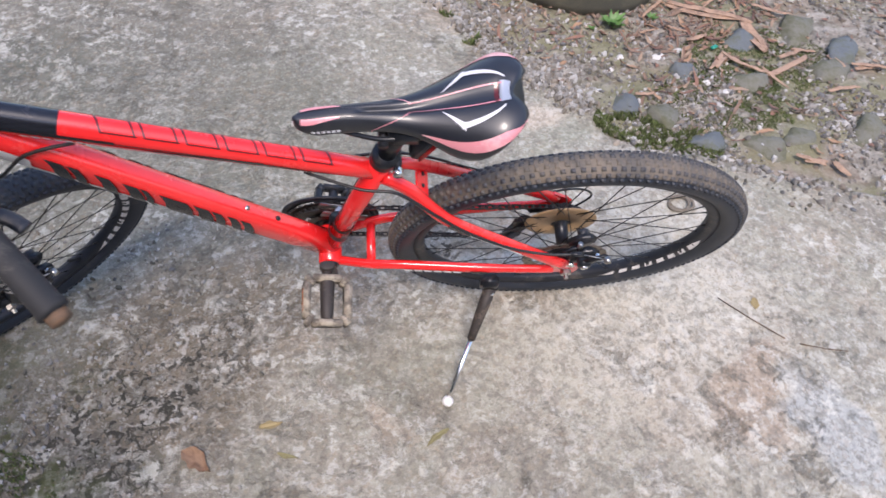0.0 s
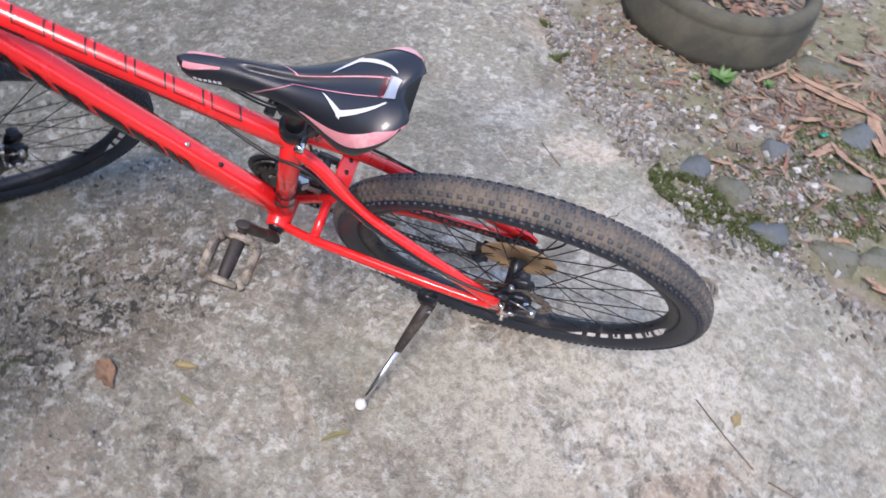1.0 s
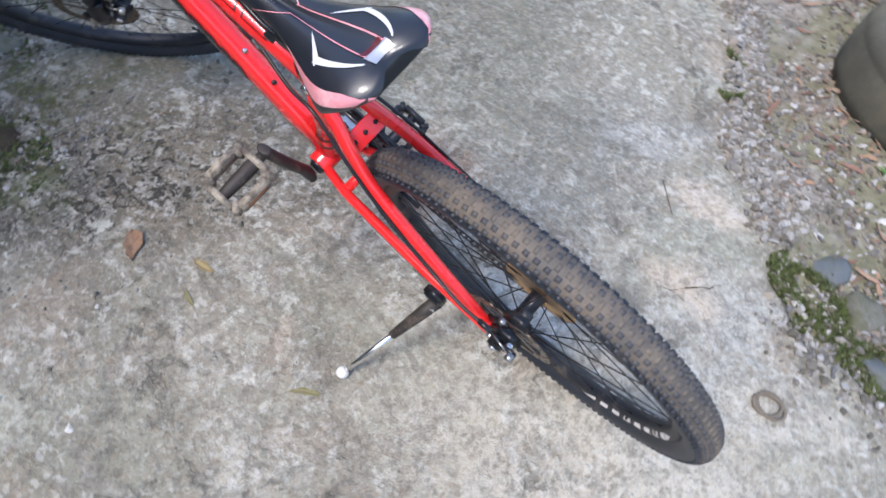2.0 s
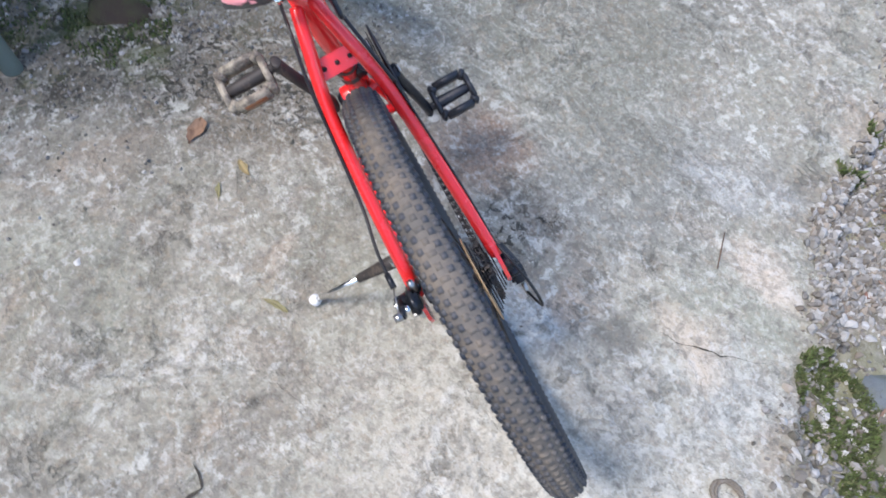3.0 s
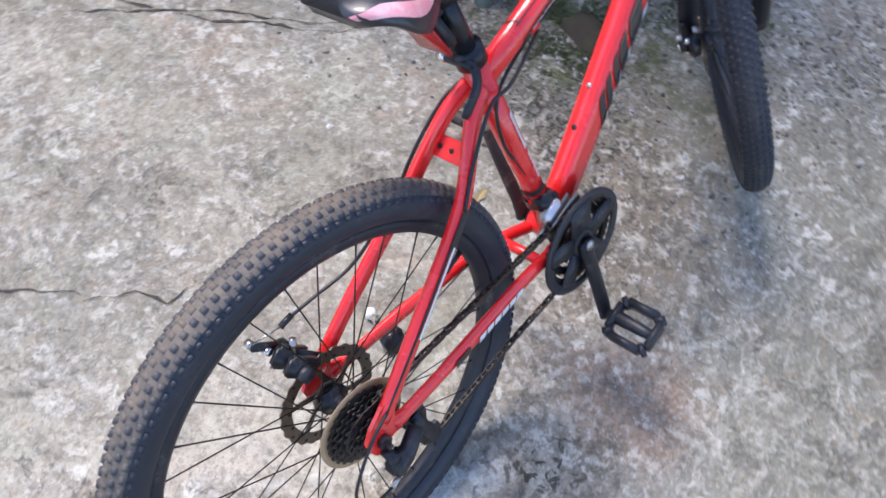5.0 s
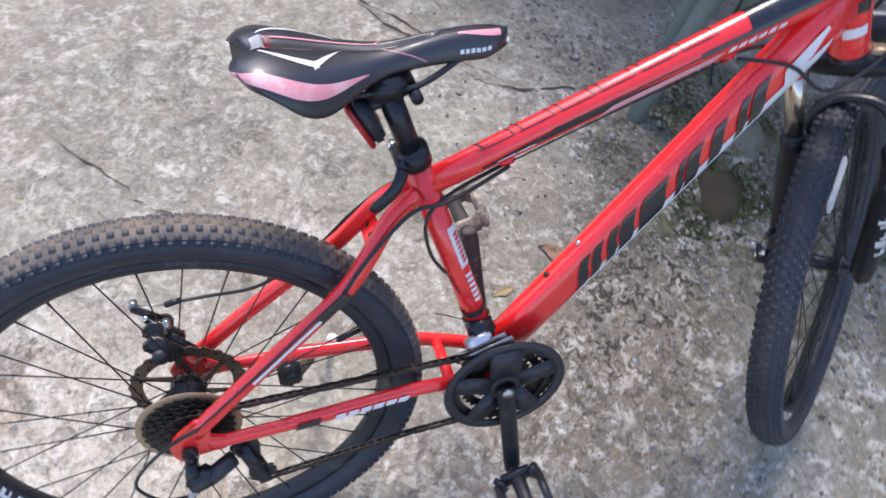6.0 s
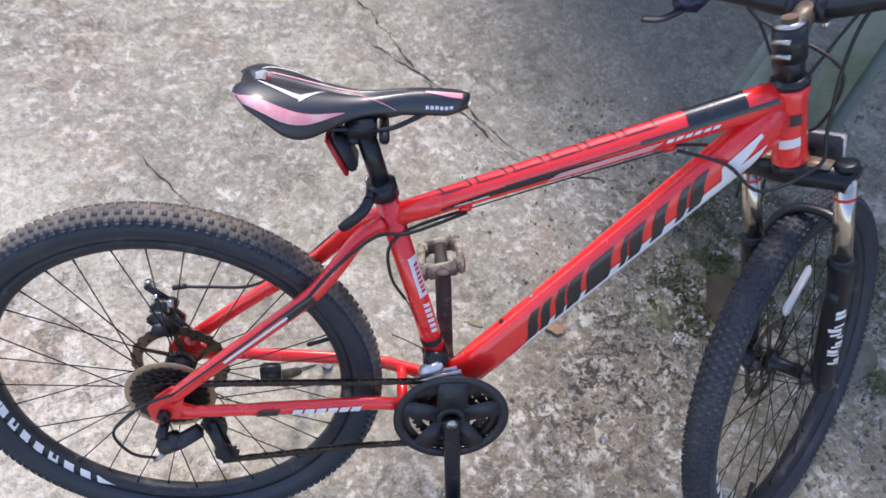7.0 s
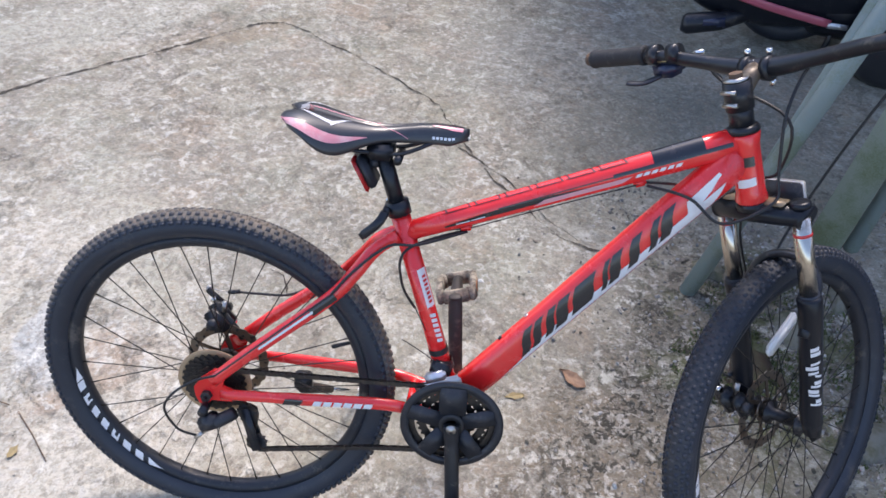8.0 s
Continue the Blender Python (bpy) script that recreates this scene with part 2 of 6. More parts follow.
# cement skin that has flaked off in ragged islands
skin = ramp(t, noise_node(t, 3.4, 11, 0.64, v, 0.35), 0.485, 0.515)
col = mix(t, maths(t, "MULTIPLY", skin, 0.72), col, (0.246, 0.226, 0.184))
skin2 = ramp(t, noise_node(t, 6.5, 10, 0.66, wv, 0.5), 0.545, 0.575)
col = mix(t, maths(t, "MULTIPLY", skin2, 0.68), col, (0.492, 0.468, 0.389))
col = mix(t, maths(t, "MULTIPLY", ramp(t, noise_node(t, 4.2, 7, 0.7, wv), 0.50, 0.62), 0.5), col, (0.212, 0.192, 0.146))
col = mix(t, maths(t, "MULTIPLY", ramp(t, noise_node(t, 3.1, 6, 0.65, wv), 0.52, 0.62), 0.7), col, (0.390, 0.315, 0.235))
col = mix(t, maths(t, "MULTIPLY", ramp(t, noise_node(t, 2.3, 6, 0.65, wv), 0.38, 0.50, (1, 1, 1), (0, 0, 0)), 0.45), col, (0.266, 0.285, 0.213))
for args, colour, k in (
    ((0.86, 0.08, 0.46, 0.27, 0.35, 35), (0.172, 0.140, 0.099), 0.88),
    ((1.03, 0.42, 0.34, 0.30, 0.6, -10), (0.087, 0.080, 0.059), 0.88),
    ((0.48, -0.12, 0.16, 0.09, 0.7, 10), (0.217, 0.185, 0.142), 0.7),
    ((-0.28, 0.0, 0.58, 0.44, 0.8, 15), (0.611, 0.565, 0.463), 0.75),
    ((-0.75, 0.55, 0.55, 0.50, 0.8, 0), (0.571, 0.540, 0.439), 0.68),
    ((-0.60, 0.32, 0.085, 0.16, 0.2, 12), (0.445, 0.470, 0.462), 0.68),
    ((-0.44, 0.19, 0.13, 0.10, 0.3, 40), (0.400, 0.315, 0.235), 0.8),
    ((-0.74, 0.12, 0.16, 0.17, 0.4, 0), (0.355, 0.345, 0.283), 0.7),
    ((-0.28, -0.50, 0.12, 0.16, 0.6, 20), (0.492, 0.490, 0.444), 0.65),
    ((0.28, -0.56, 0.32, 0.28, 0.5, 30), (0.222, 0.222, 0.200), 0.75),
    ((0.95, -0.68, 0.98, 0.66, 0.55, 10), (0.189, 0.190, 0.149), 0.88),
    ((1.10, 1.30, 0.75, 0.70, 0.6, 30), (0.172, 0.172, 0.142), 0.75),
    ((1.35, 0.55, 0.42, 0.42, 0.5, 0), (0.108, 0.098, 0.066), 0.8),
    ((1.30, 0.05, 0.35, 0.30, 0.6, 0), (0.187, 0.180, 0.123), 0.6),
    # paints in the shade over the front right of the yard
    ((1.25, -1.15, 0.75, 0.85, 0.6, 0), (0.163, 0.155, 0.128), 0.75),
    ((1.60, -0.45, 0.55, 0.55, 0.6, 0), (0.182, 0.182, 0.144), 0.9),
    ((-0.58, 1.88, 0.42, 0.10, 0.6, 30), (0.295, 0.245, 0.170), 0.8),
    ((-1.25, 1.85, 0.75, 0.26, 0.4, 36), (0.433, 0.425, 0.350), 0.75),
    ((0.60, 1.85, 0.50, 0.45, 0.7, 0), (0.256, 0.260, 0.232), 0.6),
    # soft grey shadow beside the bike, painted into the colour
    ((0.24, -0.30, 0.15, 0.10, 0.7, 60), (0.165, 0.150, 0.125), 0.6),
    # bluish cement patch, its tint partly the shade beside the rear wheel
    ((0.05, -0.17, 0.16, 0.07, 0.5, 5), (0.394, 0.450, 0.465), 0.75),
    ((0.47, -0.28, 0.16, 0.12, 0.5, 0), (0.330, 0.225, 0.155), 0.9),
    ((-0.10, -0.32, 0.07, 0.06, 0.6, 0), (0.150, 0.140, 0.115), 0.7),
    ((0.00, -0.25, 0.09, 0.06, 0.5, 0), (0.480, 0.390, 0.290), 0.7),
    ((-0.15, -0.47, 0.11, 0.07, 0.5, 30), (0.560, 0.470, 0.360), 0.75),
    ((-0.06, -0.71, 0.13, 0.07, 0.5, 20), (0.600, 0.510, 0.400), 0.75),
    ((0.18, -0.73, 0.10, 0.06, 0.6, 40), (0.520, 0.530, 0.510), 0.45),
    ((0.09, -0.87, 0.09, 0.06, 0.6, 40), (0.500, 0.515, 0.500), 0.45),
    ((0.78, 0.34, 0.44, 0.30, 0.7, 10), (0.225, 0.203, 0.160), 0.5),
    ((0.90, 0.22, 0.25, 0.14, 0.6, 40), (0.150, 0.128, 0.098), 0.7),
    # deepens the shade painted at the front right
    ((1.35, -1.00, 0.55, 0.35, 0.7, 0), (0.165, 0.168, 0.138), 0.55),
    ((0.22, -0.84, 0.26, 0.15, 0.7, 10), (0.290, 0.288, 0.258), 0.5),
    ((0.95, 0.36, 0.20, 0.20, 0.6, 0), (0.100, 0.096, 0.082), 0.75),
    ((1.55, -0.90, 0.45, 0.35, 0.7, 0), (0.130, 0.135, 0.110), 0.8),
    ((-0.12, 0.62, 0.30, 0.16, 0.7, 40), (0.270, 0.262, 0.215), 0.6),
):
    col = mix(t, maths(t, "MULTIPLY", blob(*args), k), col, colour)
# trowel streaks where the cement skin is still there
for args, turn in (((0.80, 0.05, 0.55, 0.35, 0.6, 30), -35), ((0.45, -0.25, 0.35, 0.28, 0.6, 0), -20), ((0.65, 1.80, 0.60, 0.50, 0.6, 0), 58), ((0.9, -0.6, 0.8, 0.5, 0.6, 0), -30), ((0.2, -0.75, 0.4, 0.2, 0.7, 0), -25)):
    st_ = streaks(turn, 7, 62)
    where = blob(*args)
    col = mix(t, maths(t, "MULTIPLY", maths(t, "MULTIPLY", ramp(t, st_, 0.56, 0.64), where), 0.42), col, (0.591, 0.585, 0.520))
    col = mix(t, maths(t, "MULTIPLY", maths(t, "MULTIPLY", ramp(t, st_, 0.38, 0.45, (1, 1, 1), (0, 0, 0)), where), 0.55), col, (0.128, 0.118, 0.095))
# open, gritty patches where the skin has worn away
worn = maths(t, "MULTIPLY", ramp(t, noise_node(t, 12, 10, 0.76, v, 0.5), 0.535, 0.585), ramp(t, noise_node(t, 1.9, 5, 0.65, v), 0.44, 0.58))
col = mix(t, maths(t, "MULTIPLY", worn, 0.50), col, (0.182, 0.168, 0.132))
pit = ramp(t, n_lich, 0.36, 0.42, (1, 1, 1), (0, 0, 0))
col = mix(t, maths(t, "MULTIPLY", pit, 0.55), col, (0.128, 0.115, 0.090))
grit = ramp(t, n_grit, 0.59, 0.67)
col = mix(t, maths(t, "MULTIPLY", grit, 0.17), col, (0.650, 0.630, 0.553))
grit2 = ramp(t, n_grit, 0.32, 0.40, (1, 1, 1), (0, 0, 0))
col = mix(t, maths(t, "MULTIPLY", grit2, 0.38), col, (0.118, 0.108, 0.085))
# exposed grains of the aggregate
gw = t.nodes.new("ShaderNodeTexNoise")
gw.inputs["Scale"].default_value, gw.inputs["Detail"].default_value = 90.0, 3
t.links.new(v, gw.inputs["Vector"])
gm = t.nodes.new("ShaderNodeVectorMath")
gm.operation = "MULTIPLY_ADD"
gm.inputs[1].default_value = (0.016, 0.016, 0.015)
t.links.new(gw.outputs["Color"], gm.inputs[0])
t.links.new(v, gm.inputs[2])
grain_h = None
for size, kk in ((62, 0.19), (125, 0.24)):
    vo = t.nodes.new("ShaderNodeTexVoronoi")
    vo.inputs["Scale"].default_value = size
    t.links.new(gm.outputs[0], vo.inputs["Vector"])
    sc = t.nodes.new("ShaderNodeSeparateColor")
    t.links.new(vo.outputs["Color"], sc.inputs[0])
    zone = ramp(t, noise_node(t, 5.5, 6, 0.68, v), 0.40, 0.60)
    col = mix(t, maths(t, "MULTIPLY", maths(t, "MULTIPLY", ramp(t, sc.outputs[0], 0.70, 0.80), zone), kk), col, (0.611, 0.605, 0.534))
    col = mix(t, maths(t, "MULTIPLY", ramp(t, sc.outputs[1], 0.74, 0.82), kk * 1.15), col, (0.123, 0.113, 0.091))
    col = mix(t, maths(t, "MULTIPLY", ramp(t, sc.outputs[2], 0.86, 0.92), kk), col, (0.355, 0.270, 0.180))
    grain_h = sc.outputs[0] if grain_h is None else grain_h
# pale plaques and lichen, scarce where the slab lies smooth
open_ = maths(t, "SUBTRACT", 1.0, maths(t, "MULTIPLY", blob(1.55, 1.55, 1.15, 0.95, 0.4), 0.9))
open_ = maths(t, "MULTIPLY", open_, maths(t, "SUBTRACT", 1.0, maths(t, "MULTIPLY", blob(0.75, -0.72, 0.75, 0.42, 0.5, -15), 0.65)))
plaque = maths(t, "MULTIPLY", ramp(t, noise_node(t, 8.5, 9, 0.72, v, 0.8), 0.585, 0.625), ramp(t, noise_node(t, 1.6, 4, 0.6, v), 0.46, 0.56))
col = mix(t, maths(t, "MULTIPLY", maths(t, "MULTIPLY", plaque, open_), 0.58), col, (0.650, 0.635, 0.553))
lich = maths(t, "MULTIPLY", ramp(t, n_lich, 0.555, 0.60), ramp(t, noise_node(t, 2.6, 6, 0.7, v), 0.41, 0.56))
col = mix(t, maths(t, "MULTIPLY", maths(t, "MULTIPLY", lich, open_), 0.60), col, (0.690, 0.680, 0.600))
crumb = noise_node(t, 44, 4, 0.62, v, 0.15)
col = mix(t, maths(t, "MULTIPLY", maths(t, "MULTIPLY", ramp(t, crumb, 0.555, 0.590), maths(t, "MULTIPLY", open_, ramp(t, n_mid, 0.44, 0.56))), 0.40), col, (0.630, 0.610, 0.560))
col = mix(t, maths(t, "MULTIPLY", maths(t, "MULTIPLY", open_, ramp(t, crumb, 0.415, 0.450, (1, 1, 1), (0, 0, 0))), 0.34), col, (0.190, 0.175, 0.150))
# crisp dark holes in a few rotten places
holes = ramp(t, noise_node(t, 46, 5, 0.62, v, 0.8), 0.535, 0.575)
for args in ((0.25, -0.22, 0.11, 0.15, 0.7, 60), (0.97, 0.32, 0.26, 0.30, 0.6, 0), (0.21, -0.34, 0.06, 0.05, 0.7, 0), (0.50, -0.08, 0.10, 0.06, 0.8, 0), (1.15, 0.6, 0.3, 0.3, 0.6, 0), (0.85, 0.12, 0.4, 0.2, 0.7, 35)):
    col = mix(t, maths(t, "MULTIPLY", maths(t, "MULTIPLY", holes, blob(*args)), 0.9), col, (0.044, 0.042, 0.034))
spk = t.nodes.new("ShaderNodeTexVoronoi")
spk.inputs["Scale"].default_value = 190
t.links.new(v, spk.inputs["Vector"])
hue = t.nodes.new("ShaderNodeSeparateColor")
t.links.new(spk.outputs["Color"], hue.inputs[0])
col = mix(t, maths(t, "MULTIPLY", ramp(t, hue.outputs[0], 0.90, 0.95), 0.12), col, (0.709, 0.710, 0.643))
col = mix(t, maths(t, "MULTIPLY", ramp(t, hue.outputs[1], 0.86, 0.92), 0.20), col, (0.108, 0.100, 0.085))
mossy = maths(t, "MULTIPLY", blob(1.38, 0.42, 0.62, 0.55, 0.5), ramp(t, noise_node(t, 7, 6, 0.7, v), 0.50, 0.62))
col = mix(t, maths(t, "MULTIPLY", mossy, 0.8), col, (0.074, 0.085, 0.028))
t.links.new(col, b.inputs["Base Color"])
b.inputs["Roughness"].default_value = 0.92
b.inputs["Specular IOR Level"].default_value = 0.3
hgt = maths(t, "ADD", maths(t, "MULTIPLY", n_lich, 1.0), maths(t, "ADD", maths(t, "MULTIPLY", n_grit, 0.35), maths(t, "MULTIPLY", n_fine, 0.10)))
hgt = maths(t, "SUBTRACT", hgt, maths(t, "MULTIPLY", worn, 0.35))
hgt = maths(t, "SUBTRACT", hgt, maths(t, "MULTIPLY", skin, 0.22))
hgt = maths(t, "ADD", hgt, maths(t, "MULTIPLY", skin2, 0.18))
hgt = maths(t, "ADD", hgt, maths(t, "MULTIPLY", grain_h, 0.12))
bump(t, b, hgt, 0.85, 0.008)

# dirt with crumbs and moss stains
DIRT, t, b = nodes_of("yard_dirt")
v = coords(t)
d1, d2, d3 = noise_node(t, 3, 6, 0.6, v), noise_node(t, 22, 8, 0.7, v), noise_node(t, 150, 4, 0.7, v)
col = mix(t, ramp(t, d2, 0.40, 0.60), (0.155, 0.138, 0.108), (0.40, 0.37, 0.315))
col = mix(t, maths(t, "MULTIPLY", ramp(t, noise_node(t, 4.5, 6, 0.65, v), 0.52, 0.60), 0.5), col, (0.24, 0.165, 0.115))
col = mix(t, maths(t, "MULTIPLY", ramp(t, d1, 0.45, 0.56), 0.7), col, (0.190, 0.188, 0.088))
col = mix(t, maths(t, "MULTIPLY", ramp(t, d3, 0.58, 0.68), 0.6), col, (0.40, 0.37, 0.33))
t.links.new(col, b.inputs["Base Color"])
b.inputs["Roughness"].default_value = 0.95
bump(t, b, maths(t, "ADD", d2, maths(t, "MULTIPLY", d3, 0.4)), 0.9, 0.012)

# ---------------------------------------------------------------- mesh helpers
def part(name, bm, mat, parent=None, label="", smooth=True):
    me = bpy.data.meshes.new(name)
    bmesh.ops.recalc_face_normals(bm, faces=bm.faces[:])
    bm.to_mesh(me)
    bm.free()
    for p in me.polygons:
        p.use_smooth = smooth
    me.materials.append(mat)
    ob = new(name, me)
    if parent:
        ob.parent = parent
    if label:
        ob["label"] = label
    return ob


def squared(c, sq):
    """A cosine or sine drawn out towards a rounded square."""
    return math.copysign(abs(c) ** sq, c)


def sweep(bm, pts, radii, n=14, closed=False, up=(0, 1, 0), caps=True, sq=1.0):
    """A tube along pts, round or, with sq under 1, with flattened sides. radii: one number, a pair (across, along up), or one of these for each point."""
    pts = [Vector(p) for p in pts]
    m = len(pts)
    if isinstance(radii, (int, float)) or (isinstance(radii, tuple) and len(radii) == 2 and not isinstance(radii[0], tuple) and m != 2):
        radii = [radii] * m
    elif isinstance(radii, tuple):
        radii = [radii] * m
    rings = []
    upv = Vector(up).normalized()
    for i, p in enumerate(pts):
        if closed:
            d = pts[(i + 1) % m] - pts[i - 1]
        else:
            d = pts[min(i + 1, m - 1)] - pts[max(i - 1, 0)]
        d.normalize()
        a = upv - d * upv.dot(d)
        if a.length < 1e-4:
            a = Vector((0.31, 0.2, 0.93)) - d * d.dot(Vector((0.31, 0.2, 0.93)))
        a.normalize()
        b = d.cross(a)
        r = radii[i]
        ru, rv = (r, r) if isinstance(r, (int, float)) else r
        rings.append([bm.verts.new(p + a * (squared(math.cos(2 * math.pi * k / n), sq) * ru) + b * (squared(math.sin(2 * math.pi * k / n), sq) * rv)) for k in range(n)])
    for i in range(m if closed else m - 1):
        r0, r1 = rings[i], rings[(i + 1) % m]
        for k in range(n):
            bm.faces.new((r0[k], r0[(k + 1) % n], r1[(k + 1) % n], r1[k]))
    if caps and not closed:
        bm.faces.new(rings[0][::-1])
        bm.faces.new(rings[-1])
    return bm


def tube(pts, radii, n=14, **kw):
    return sweep(bmesh.new(), pts, radii, n, **kw)


def spline(pts, steps=6):
    """Catmull-Rom through pts."""
    pts = [Vector(p) for p in pts]
    out = []
    for i in range(len(pts) - 1):
        p0, p1, p2, p3 = pts[max(i - 1, 0)], pts[i], pts[i + 1], pts[min(i + 2, len(pts) - 1)]
        for s in range(steps):
            t = s / steps
            out.append(0.5 * ((2 * p1) + (p2 - p0) * t + (2 * p0 - 5 * p1 + 4 * p2 - p3) * t * t + (3 * p1 - p0 - 3 * p2 + p3) * t ** 3))
    out.append(pts[-1])
    return out


def lathe(profile, centre, n=48, axis="y", closed=False, caps=True):
    """Turn a profile of (radius, along) round an axis through centre."""
    bm = bmesh.new()
    c = Vector(centre)
    rings = []
    for r, h in profile:
        ring = []
        for k in range(n):
            a = 2 * math.pi * k / n
            if axis == "y":
                v = Vector((r * math.cos(a), h, r * math.sin(a)))
            elif axis == "z":
                v = Vector((r * math.cos(a), r * math.sin(a), h))
            else:
                v = Vector((h, r * math.cos(a), r * math.sin(a)))
            ring.append(bm.verts.new(c + v))
        rings.append(ring)
    m = len(rings)
    for i in range(m if closed else m - 1):
        r0, r1 = rings[i], rings[(i + 1) % m]
        for k in range(n):
            bm.faces.new((r0[k], r0[(k + 1) % n], r1[(k + 1) % n], r1[k]))
    if not closed and caps:
        for ring in (rings[0], rings[-1]):
            if (ring[0].co - ring[n // 2].co).length > 1e-4:
                bm.faces.new(ring)
    return bm


V = Vector


def box(bm, c, size, turn=None, bevel=0.0):
    """A box of that size round c; turn: a 3x3 or 4x4 turn."""
    r = bmesh.ops.create_cube(bm, size=1.0)
    vs = r["verts"]
    m = Matrix.Translation(V(c)) @ (turn.to_4x4() if turn else Matrix.Identity(4)) @ Matrix.Diagonal((*size, 1))
    bmesh.ops.transform(bm, matrix=m, verts=vs)
    if bevel:
        es = list({e for v in vs for e in v.link_edges})
        bmesh.ops.bevel(bm, geom=es, offset=bevel, segments=2, affect="EDGES")
    return bm


def boxp(c, size, turn=None, bevel=0.002):
    return box(bmesh.new(), c, size, turn, bevel)


def along(d, up=(0, 1, 0)):
    """A turn whose x runs along d and whose y lies near up."""
    x = V(d).normalized()
    z = x.cross(V(up)).normalized()
    y = z.cross(x)
    return Matrix((x, y, z)).transposed()


# ---------------------------------------------------------------- the yard: dirt sheet and concrete slab
EDGE = ((-30, 3.0), (-6, 0.6), (-3, -0.05), (-1.5, -0.3), (-0.929, -0.423), (-0.766, -0.462), (-0.685, -0.527), (-0.553, -0.566), (-0.452, -0.56), (-0.361, -0.599), (-0.285, -0.659), (-0.268, -0.775), (-0.155, -0.86), (0.002, -0.994), (0.093, -1.16), (0.214, -1.391), (0.484, -1.669), (1.2, -2.3), (3, -3.5), (6, -5.0), (30, -18))


def edge_y(x):
    for (x0, y0), (x1, y1) in zip(EDGE, EDGE[1:]):
        if x <= x1:
            k = (x - x0) / (x1 - x0)
            return y0 + (y1 - y0) * k + 0.020 * noise.noise((x * 9, 3.1, 0)) + 0.009 * noise.noise((x * 37, 7.7, 0))
    return EDGE[-1][1]


def smooth(a, b, x):
    k = min(1.0, max(0.0, (x - a) / (b - a)))
    return k * k * (3 - 2 * k)


def slab_z(x, y):
    """The worn top of the slab: nearly level, falling a little under the front wheel."""
    return 0.0085 * math.exp(-((x - 0.08) / 0.42) ** 2 - ((y + 0.10) / 0.32) ** 2) - 0.015 * smooth(0.5, 1.05, x) + 0.004 * noise.noise((x * 1.3, y * 1.3, 2.0)) - 0.0012


def dirt_z(x, y):
    z = -0.045 + 0.022 * noise.noise((x * 2.2, y * 2.2, 5.0)) + 0.010 * noise.noise((x * 9, y * 9, 1.0))
    return z - 0.10 * smooth(0.03, 0.16, y - edge_y(x))


def spread(lo, hi, fine_lo, fine_hi, step):
    """Coordinates that are close together in the middle and widen outwards."""
    out = []
    x = fine_lo
    while x < fine_hi:
        out.append(x)
        x += step
    d = step
    while x < hi:
        out.append(x)
        d *= 1.22
        x += d
    out.append(hi)
    x, d, low = fine_lo, step, []
    while x > lo:
        d *= 1.22
        x -= d
        low.append(max(x, lo))
    return low[::-1] + out


def sheet(name, xs, ys, place, mat):
    me = bpy.data.meshes.new(name)
    nx, ny = len(xs), len(ys)
    verts = [place(x, y) for x in xs for y in ys]
    faces = [(i * ny + j, (i + 1) * ny + j, (i + 1) * ny + j + 1, i * ny + j + 1) for i in range(nx - 1) for j in range(ny - 1)]
    me.from_pydata(verts, [], faces)
    for p in me.polygons:
        p.use_smooth = True
    me.materials.append(mat)
    return new(name, me)


gx = spread(-60, 60, -1.6, 1.0, 0.022)
gy = spread(-60, 60, -2.6, -0.3, 0.022)
ground = tagged(sheet("ground", gx, gy, lambda x, y: (x, y, dirt_z(x, y) if abs(x) < 8 and abs(y) < 8 else -0.06), DIRT), "dark mossy dirt ground strewn with rubble", "ground", kind="structure")


def slab_place(x, s):
    e = edge_y(x)
    if s < 0:
        return (x, e - 0.004 + 0.3 * s * 0.01, -0.14)
    y = e + s
    fine = 0.0032 * noise.noise((x * 23, y * 23, 0.3)) + 0.0010 * noise.noise((x * 71, y * 71, 0.7))
    rim = -0.030 * math.exp(-s / 0.012) + 0.010 * noise.noise((x * 14, 1.7, 0)) * math.exp(-s / 0.07)
    return (x, y, slab_z(x, y) + fine + rim)


sx = spread(-30, 30, -1.0, 1.5, 0.0125)
ss_ = [-1.0, 0.0, 0.004, 0.010] + [v_ for v_ in spread(0.0, 45, 0.018, 1.7, 0.0125) if v_ > 0.017]
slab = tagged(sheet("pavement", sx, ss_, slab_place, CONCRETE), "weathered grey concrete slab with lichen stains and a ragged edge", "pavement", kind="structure")


